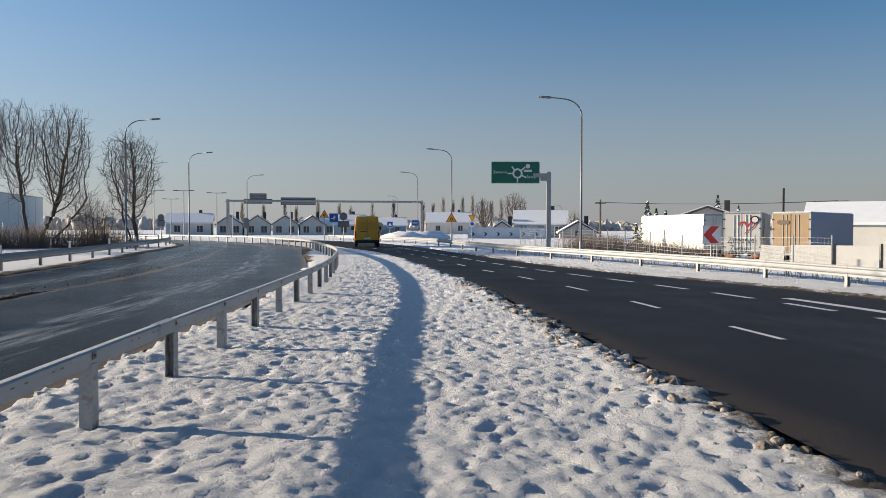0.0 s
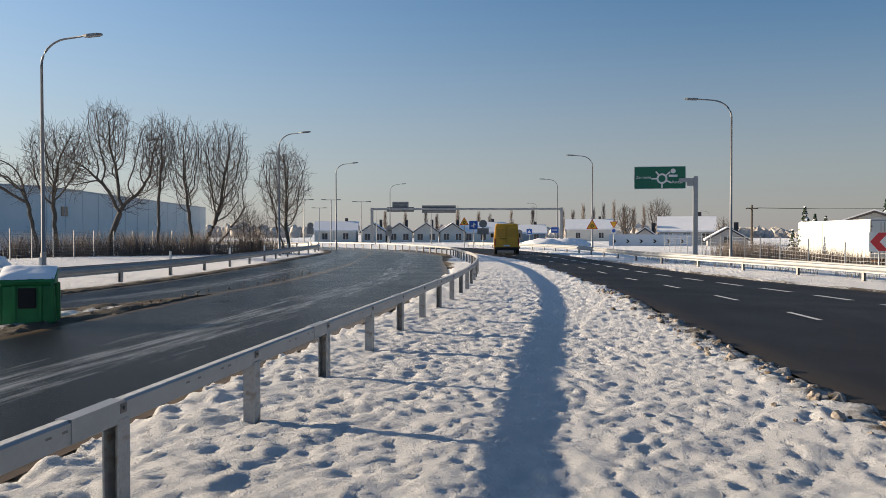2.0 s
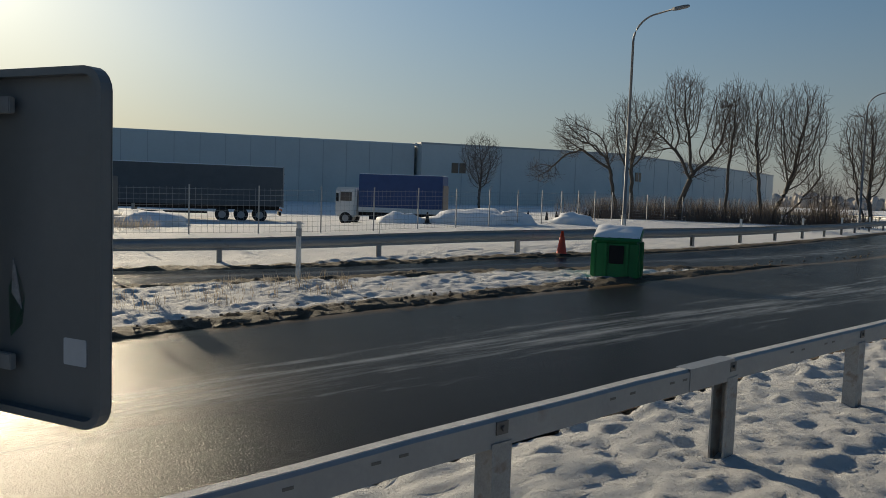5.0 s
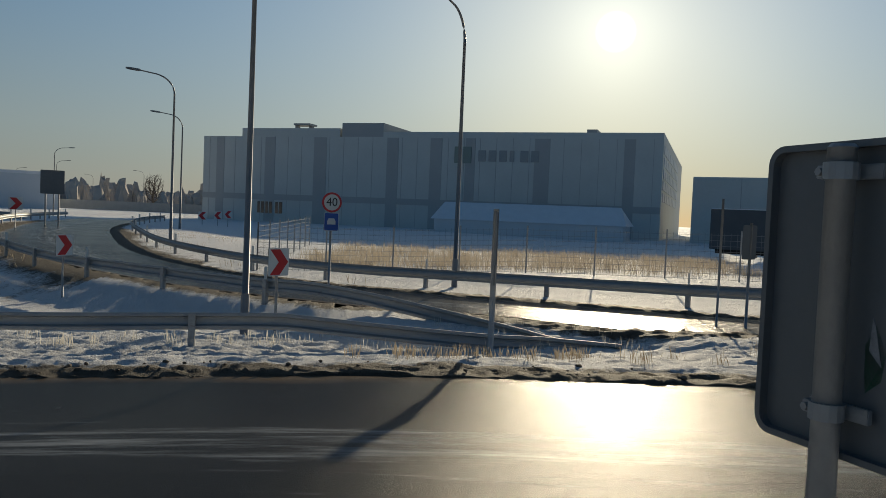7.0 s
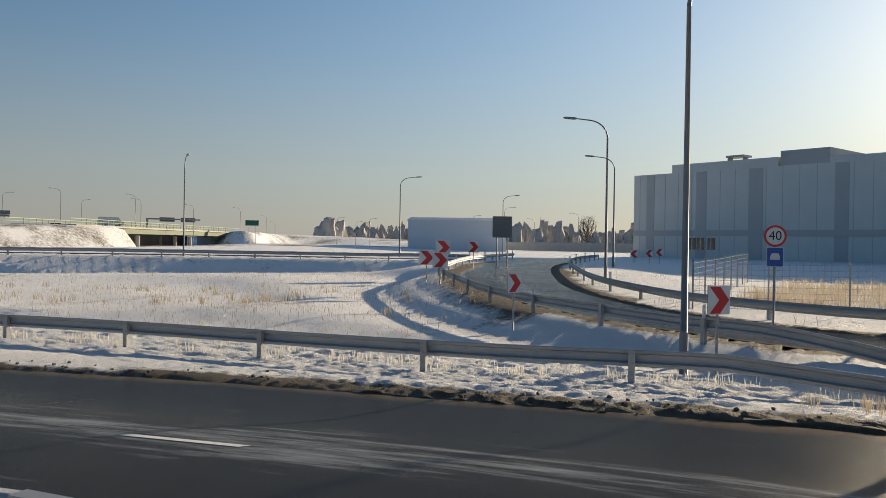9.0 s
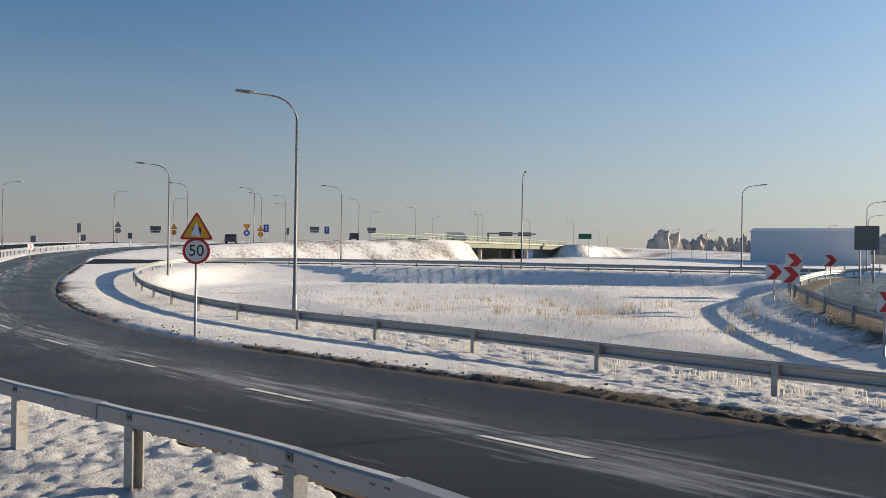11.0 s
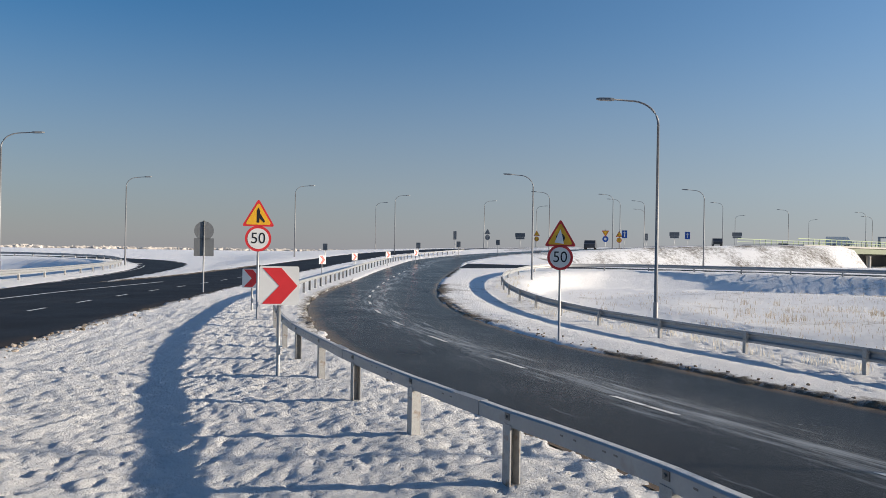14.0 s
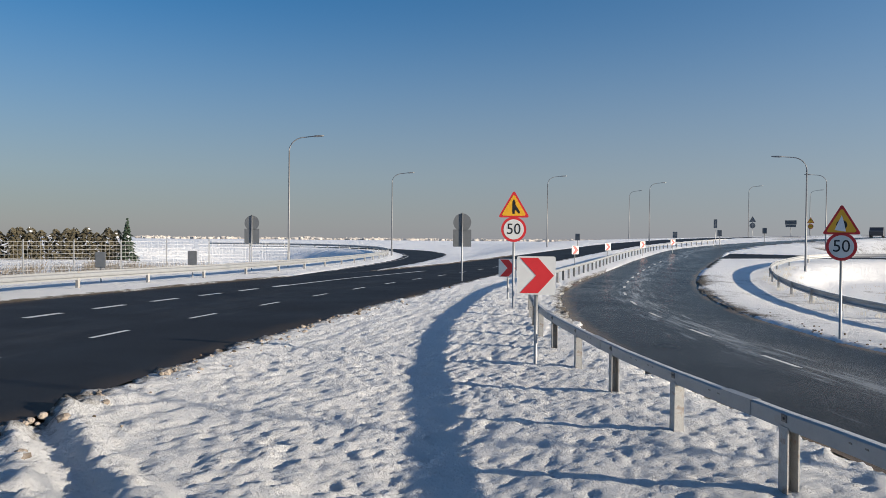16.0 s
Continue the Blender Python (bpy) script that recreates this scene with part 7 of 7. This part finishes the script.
            todo += [[chain[-1], q] for q in ks[1:]]
            chain.append(ks[0])
        if len(chain) < 2:
            continue
        r = [float(rad[q]) for q in chain]
        r[0] = min(r[0], r[1] * 1.25)
        thick = r[1] > .045
        tube(wood if thick else twig, [pts[q] for q in chain], r, 7 if thick else 3, cap=False)
    part("trunk", wood, M_BARK, s, smooth=True)
    part("crown", twig, M_TWIG, s, "dense fine frosted twigs")
    return s


WILLOW = "old bare willow with a leaning forked trunk behind the fence"
bare_tree(-38.2, 48.8, [(-2.6, -2.3, 6.4, 1.7, 1.6, 300), (-4.6, -3.4, 3.6, 1.4, .8, 70), (-.8, -.4, 5.5, 1.1, 1.6, 120)], 1, ((0, 0, 1.0),), "bare willow leaning low over the yard fence")
bare_tree(-37.2, 49.6, [(-.4, 0, 6.9, 1.9, 2.9, 480), (.9, .8, 7.6, 1.2, 2.2, 160)], 2, ((0, 0, 1.5), (.5, .3, 1.2)), WILLOW)
bare_tree(-34.3, 51.6, [(-.1, 0, 8.6, 1.8, 2.9, 420), (2.4, 1.6, 7.4, 1.6, 2.9, 380), (-1.8, -1.2, 6.6, 1.4, 2.2, 200), (1.0, .6, 4.2, 1.6, 1, 70)], 3, ((0, 0, 1.5),), WILLOW)
bare_tree(-31.5, 53.4, [(.2, 0, 7.6, 1.2, 3.2, 300)], 4, ((0, 0, 2.2),))
bare_tree(-29.8, 54.3, [(0, 0, 6.9, 1.5, 3.7, 420)], 5, ((0, 0, 1.2), (.4, .2, 1.5)))
bare_tree(-28.2, 55.1, [(.9, .4, 6.5, 2.1, 3.9, 620), (2.0, 1.0, 3.2, 1.2, 1.4, 90)], 6, ((0, 0, .9), (-.4, .1, 1.2), (.4, 0, .8)))
bare_tree(-25.4, 56.5, [(0, 0, 1.9, 1.5, 1.5, 320)], 7, ((0, 0, .3), (.5, .2, .3), (-.5, 0, .3)), "low reddish leafless bush behind the fence")
bare_tree(-23.2, 57.4, [(0, 0, 5.2, 2.1, 3.5, 520)], 8, ((0, 0, 1.1), (.4, .1, 1.4)))
bare_tree(-64, 58, [(0, 0, 5.4, 2.4, 3.0, 380)], 10, ((0, 0, 1.8),))
for x, y, h, seed in ((14, 150, 8.5, 21), (9, 170, 8, 22), (-160, -72, 8, 23), (-92, 76, 8, 24), (20, 118, 4, 25)):
    bare_tree(x, y, [(0, 0, h * .6, h * .28, h * .4, 260)], seed, ((0, 0, h * .15), (.3, .2, h * .12)), "distant bare tree in the haze", .36, 2.6, .018)


def poplar_row(points, h0, h1, seed, label):
    rnd = random.Random(seed)
    for x, y in points:
        s = base("poplar", x, y, ground_z(x, y) - .3, rnd.uniform(0, 360), label, "tree", "far poplars")
        h = rnd.uniform(h0, h1)
        part("trunk", tube(bmesh.new(), [(0, 0, 0), (0, 0, h)], [.18, .03], 5), M_BARK, s)
        bm = bmesh.new()
        for k in range(150):
            z = h * (.15 + .8 * rnd.random())
            a = rnd.uniform(0, 6.283)
            r = .9 * (1 - abs(z / h - .45)) * rnd.uniform(.6, 1.2)
            tube(bm, [(0, 0, z), (r * .6 * math.cos(a), r * .6 * math.sin(a), z + .9), (r * math.cos(a), r * math.sin(a), z + 2)], [.05, .03, .012], 3, cap=False)
        part("crown", bm, M_TWIG, s)


poplar_row([(-61 + k * 5.5 + (k % 3), 235) for k in range(9)], 7, 10, 3, "far bare poplar behind the houses")
poplar_row([(-6 + k * 3, 232 + k) for k in range(9)], 8, 12, 4, "far bare poplar beyond the roundabout")


def conifer(x, y, h, seed, label, snowy=.3, bushy=False):
    rnd = random.Random(seed)
    s = base("conifer", x, y, ground_z(x, y) - .2, 0, label, "tree", "conifers")
    part("trunk", tube(bmesh.new(), [(0, 0, 0), (0, 0, h)], [h * .018, .02], 6), M_BARK, s)
    bm, sn = bmesh.new(), bmesh.new()
    for k in range(int(60 * h)):
        z = h * (.04 + .96 * rnd.random()**1.2)
        r = (h - z) * .34 * rnd.uniform(.45, 1.08) + .08
        if bushy:
            z = h * (.03 + .97 * rnd.random())
            r = .95 * math.sqrt(max(0, 1 - (z / h)**3.5)) * rnd.uniform(.75, 1.12) + .06
        a = rnd.uniform(0, 6.283)
        c, sg = math.cos(a), math.sin(a)
        w = .12 + .05 * r
        tip = (c * r, sg * r, z - r * .28)
        root = (c * r * .25, sg * r * .25, z + .1)
        side = (-sg * w, c * w)
        target = sn if rnd.random() < snowy else bm
        v = [target.verts.new(q) for q in (root, ((root[0] + tip[0]) / 2 + side[0], (root[1] + tip[1]) / 2 + side[1], (root[2] + tip[2]) / 2), tip, ((root[0] + tip[0]) / 2 - side[0], (root[1] + tip[1]) / 2 - side[1], (root[2] + tip[2]) / 2), ((root[0] + tip[0]) / 2, (root[1] + tip[1]) / 2, (root[2] + tip[2]) / 2 - .12))]
        for f in ((0, 1, 2), (0, 2, 3), (0, 4, 1), (1, 4, 2), (2, 4, 3), (3, 4, 0)):
            target.faces.new([v[i] for i in f])
    part("crown", bm, M_HEDGE if bushy else M_NEEDLE, s)
    part("snow", sn, M_FROST, s, "snow lying on the branches")


for k, (x, y, h) in enumerate(((19.8, 75, 5.4), (21.2, 77, 4.6), (17.5, 70, 3.2), (23, 80, 4.4), (30.5, 86, 6.0), (37, 97, 5.0), (33, 93, 4.5))):
    conifer(x, y, h, k, "dark conifer with a little snow behind the trailers")
conifer(43.2, -62.0, 4.0, 60, "dark conifer at the end of the hedge", .05)
for k in range(24):
    t = k / 23
    conifer(62 - 18 * t + random.uniform(-.3, .3), -52.5 - 9.5 * t, random.uniform(2.3, 3.1), 40 + k, "dark bushy conifer of the garden hedge", .03, True)


def shrubs(name, label, spots, h, seed, material, width=.5, count=30):
    """Low twiggy growth nobody could count."""
    rnd = random.Random(seed)
    bm = bmesh.new()
    sx, sy = np.array([p[0] for p in spots]), np.array([p[1] for p in spots])
    paved = np.zeros(len(sx), bool)
    for _, e0, e1 in ROADS:
        for dx, dy in ((0, 0), (width, 0), (-width, 0), (0, width), (0, -width)):
            paved |= inside(sx + dx, sy + dy, polygon_of(e0, e1))
    for (x, y), bad in zip(spots, paved):
        if bad:
            continue
        z = ground_z(x, y) + .02
        for _ in range(count):
            a, r = rnd.uniform(0, 6.283), width * rnd.random()
            px, py = x + r * math.cos(a), y + r * math.sin(a)
            hh = h * rnd.uniform(.4, 1.1)
            lx, ly = rnd.gauss(0, .18) * hh, rnd.gauss(0, .18) * hh
            w = .006 + .004 * rnd.random() + .0015 * h
            v = [bm.verts.new(q) for q in ((px - w, py, z - .05), (px + w, py, z - .05), (px + lx * .5 + w * .7, py + ly * .5, z + hh * .55), (px + lx, py + ly, z + hh), (px + lx * .5 - w * .7, py + ly * .5 + w, z + hh * .55))]
            bm.faces.new((v[0], v[1], v[2], v[3], v[4]))
    return tagged(part(name, bm, material), label, "grass", kind="stuff")


rnd = random.Random(5)
shrubs("dry_grass", "tall dry yellow grass standing in the yard snow", [(-31 - rnd.random() * 14, -9 + rnd.random() * 20) for _ in range(420)], .62, 1, M_FROSTSTRAW, .8, 34)
shrubs("dry_grass", "sparse dry stalks in the snowy field", [(-27 + rnd.gauss(0, 8), -30 + rnd.gauss(0, 11)) for _ in range(300)], .34, 2, M_STRAW, 1.2, 6)
shrubs("dry_grass", "short frosty stubble poking through the field snow", [(rnd.uniform(-56, -15), rnd.uniform(-62, -16)) for _ in range(900)], .13, 12, M_FROSTSTRAW, 1.0, 7)
shrubs("dry_grass", "dark tufts of weeds in the snowy field", [(-26 + rnd.gauss(0, 5), -31 + rnd.gauss(0, 8)) for _ in range(40)], .45, 13, M_STRAW, .3, 14)
shrubs("dry_grass", "frosty grass along the inner guardrail", [(p[0] + rnd.gauss(-.5, .5), p[1] + rnd.gauss(0, .4)) for p in curve(LINES["rail_inner"], .35)[:190]], .24, 3, M_FROSTGRASS, .3, 9)
shrubs("dry_grass", "dry stalks on the island and the verge", [(-12.6 + rnd.uniform(-1.3, 1.5), -3 + rnd.random() * 11) for _ in range(70)], .26, 4, M_STRAW, .2, 12)
shrubs("dry_grass", "dry reddish stalks along the yard fence", [(24 + rnd.random() * 9, -24 - rnd.random() * 20) for _ in range(150)], .6, 6, M_STRAW, .6, 26)
shrubs("hedge_twigs", "snow-dusted low shrubs before the trailers", [(9.5 + rnd.random() * 9, 50 + rnd.random() * 12) for _ in range(120)], 1.3, 7, M_TWIG, .8, 40)
shrubs("hedge_twigs", "leafless brush below the bare trees", [(-41 + 17 * q + rnd.gauss(0, .8), 47.5 + 10.5 * q + rnd.gauss(0, 1)) for q in (rnd.random() for _ in range(190))], 1.9, 17, M_TWIG, .9, 36)
shrubs("dry_grass", "frosty weeds along the carriageway guardrail", [(p[0] + 1 + rnd.random(), p[1]) for p in curve(LINES["rail_road"], .7)[70:150]], .35, 8, M_STRAW, .4, 10)


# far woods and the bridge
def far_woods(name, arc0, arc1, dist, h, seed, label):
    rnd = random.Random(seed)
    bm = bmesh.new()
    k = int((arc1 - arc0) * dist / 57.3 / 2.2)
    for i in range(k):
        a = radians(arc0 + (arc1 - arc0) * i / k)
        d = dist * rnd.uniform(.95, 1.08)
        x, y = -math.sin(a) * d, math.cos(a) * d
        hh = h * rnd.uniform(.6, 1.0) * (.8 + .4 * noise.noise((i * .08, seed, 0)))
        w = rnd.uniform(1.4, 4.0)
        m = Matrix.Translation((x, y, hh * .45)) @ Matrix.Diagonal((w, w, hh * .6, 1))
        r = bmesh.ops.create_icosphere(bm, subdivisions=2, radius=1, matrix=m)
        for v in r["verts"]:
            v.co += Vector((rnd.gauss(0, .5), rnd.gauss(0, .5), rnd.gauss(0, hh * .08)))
    return tagged(part(name, bm, M_HAZED_WOODS), label, "woods", kind="stuff")


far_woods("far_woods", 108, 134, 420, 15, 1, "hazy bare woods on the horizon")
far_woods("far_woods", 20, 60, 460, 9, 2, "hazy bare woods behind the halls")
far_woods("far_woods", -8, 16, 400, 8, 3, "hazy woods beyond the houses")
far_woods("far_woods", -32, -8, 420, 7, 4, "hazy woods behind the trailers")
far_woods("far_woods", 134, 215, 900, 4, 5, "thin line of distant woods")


def bridge():
    x0, y0, x1, y1 = -78.0, -142.0, -160.0, -196.1
    ang = math.degrees(math.atan2(y1 - y0, x1 - x0))
    L = math.hypot(x1 - x0, y1 - y0)
    s = base("bridge", x0, y0, 0, ang, "concrete road bridge with shade-darkened green girders and light green railing", "bridge")
    part("deck", boxes((-4, L + 4, -6, 6, 3.6, 3.95)), M_CONC, s)
    for yy in (-5.4, -1.8, 1.8, 5.4):
        part("girder", boxes((-2, L + 2, yy - .3, yy + .3, 2.5, 3.6)), M_GIRDER, s, "green girder, its paint darkened for shade")
    for xx in (L * .28, L * .62):
        for yy in (-4, 0, 4):
            part("pier", tube(bmesh.new(), [(xx, yy, -2), (xx, yy, 2.2)], .5, 10), M_CONC, s)
    # back wall under the deck, its concrete darkened to paint the shade there
    part("wing_wall", boxes((L * .12, L * .9, 6.5, 7.2, -2.2, 3.0)), mat("shaded_concrete", (.2, .2, .205), .85, vary=.2, scale=.4), s, "concrete wall with the underdeck shade in its colour")
    for xx in (-1.5, L + 1.5):
        part("abutment", boxes((xx - 1, xx + 1, -7, 7, -2, 3.6)), M_CONC, s)
    for yy in (-5.9, 5.9):
        rl = part("railing", boxes((-6, L + 6, yy - .04, yy + .04, 5.0, 5.1), (-6, L + 6, yy - .03, yy + .03, 4.5, 4.56)), M_RAILGREEN, s)
        for k in range(int(L / 2.2)):
            part("baluster", boxes((k * 2.2 - .05, k * 2.2 + .05, yy - .05, yy + .05, 3.9, 5.1)), M_RAILGREEN, rl)


bridge()

# small clods of earth and ice along the ploughed edges
rnd = random.Random(77)
bm = bmesh.new()
for key, off, n in (("road_w", -.25, 60), ("ramp_w", -.3, 200), ("ramp_w", -.7, 60)):
    rows = curve(LINES[key], .12)
    rows = rows[(np.hypot(rows[:, 0], rows[:, 1]) < 32)]
    for _ in range(n):
        p = rows[rnd.randrange(len(rows))]
        x, y = p[0] + off + rnd.gauss(0, .16), p[1] + rnd.gauss(0, .1)
        r = .018 + .03 * rnd.random()**2
        m = Matrix.Translation((x, y, ground_z(x, y) + .05)) @ Matrix.Diagonal((r, r * rnd.uniform(.6, 1.3), r * .7, 1))
        q = bmesh.ops.create_icosphere(bm, subdivisions=1, radius=1, matrix=m)
        for v in q["verts"]:
            v.co += Vector((rnd.gauss(0, r * .15), rnd.gauss(0, r * .15), rnd.gauss(0, r * .15)))
tagged(part("clods", bm, mat("frozen_soil", (.16, .12, .085), .9, vary=.5, scale=9)), "frozen clods of soil and dirty ice along the kerbless edge", "clods", kind="stuff")


bm = bmesh.new()
rows = curve(LINES["road_w"], .1)
rows = rows[(rows[:, 1] < 22) & (rows[:, 1] > -24) & (abs(rows[:, 1] + 1) > 3)]
for _ in range(420):
    p = rows[rnd.randrange(len(rows))]
    x, y = p[0] - .12 - abs(rnd.gauss(0, .3)), p[1] + rnd.gauss(0, .1)
    r = .014 + .055 * rnd.random()**4
    m = Matrix.Translation((x, y, ground_z(x, y) + .045)) @ Matrix.Diagonal((r, r * rnd.uniform(.7, 1.5), r * .8, 1))
    q = bmesh.ops.create_icosphere(bm, subdivisions=2, radius=1, matrix=m)
    for v in q["verts"]:
        v.co += Vector((rnd.gauss(0, r * .12), rnd.gauss(0, r * .12), rnd.gauss(0, r * .12)))
tagged(part("snow_chunks", bm, mat("dirty_snow", (.36, .31, .26), .9, vary=.4, scale=5, bump=.5, bump_scale=50, dirt=(.09, .07, .05), dirt_at=.46)), "dirty chunks of ploughed snow along the carriageway edge", "snow", kind="stuff")


# yard lamps with double heads behind the merging lane, and a utility pole with its wires
yard_lamp = base("yard_lamp", -37, 99, ground_z(-37, 99), 20, "thin yard lamp with two flat heads", "lamp", "yard lamps")
part("pole", tube(bmesh.new(), [(0, 0, -.3), (0, 0, 6.2)], [.09, .05], 8), M_ZINC, yard_lamp)
part("crossbar", boxes((-.9, .9, -.03, .03, 6.15, 6.22)), M_ZINC, yard_lamp)
for xx in (-1, 1):
    part("head", boxes((xx - .32, xx + .32, -.14, .14, 6.16, 6.26), bevel=.02), M_LED, yard_lamp)
for x, y in ((-33.5, 100), (-31, 106), (-45, 128), (-38, 140), (-26, 132)):
    copy_thing(yard_lamp, pose(x, y, ground_z(x, y), 0, 0, 10))
pole = base("utility_pole", 19.5, 96, ground_z(19.5, 96), 0, "dark wooden utility pole carrying wires", "pole")
part("mast", tube(bmesh.new(), [(0, 0, -.3), (0, 0, 5.2)], [.16, .11], 8), M_BARK, pole)
part("crossarm", boxes((-.7, .7, -.05, .05, 4.7, 4.82)), M_BARK, pole)
for dz, dx in ((4.85, -.6), (4.85, .6)):
    part("wire", tube(bmesh.new(), [(dx + 26 * t, -8 * t, dz - 1.2 * t * (1 - t)) for t in (0, .25, .5, .75, 1)], .02, 4), M_TYRE, pole)
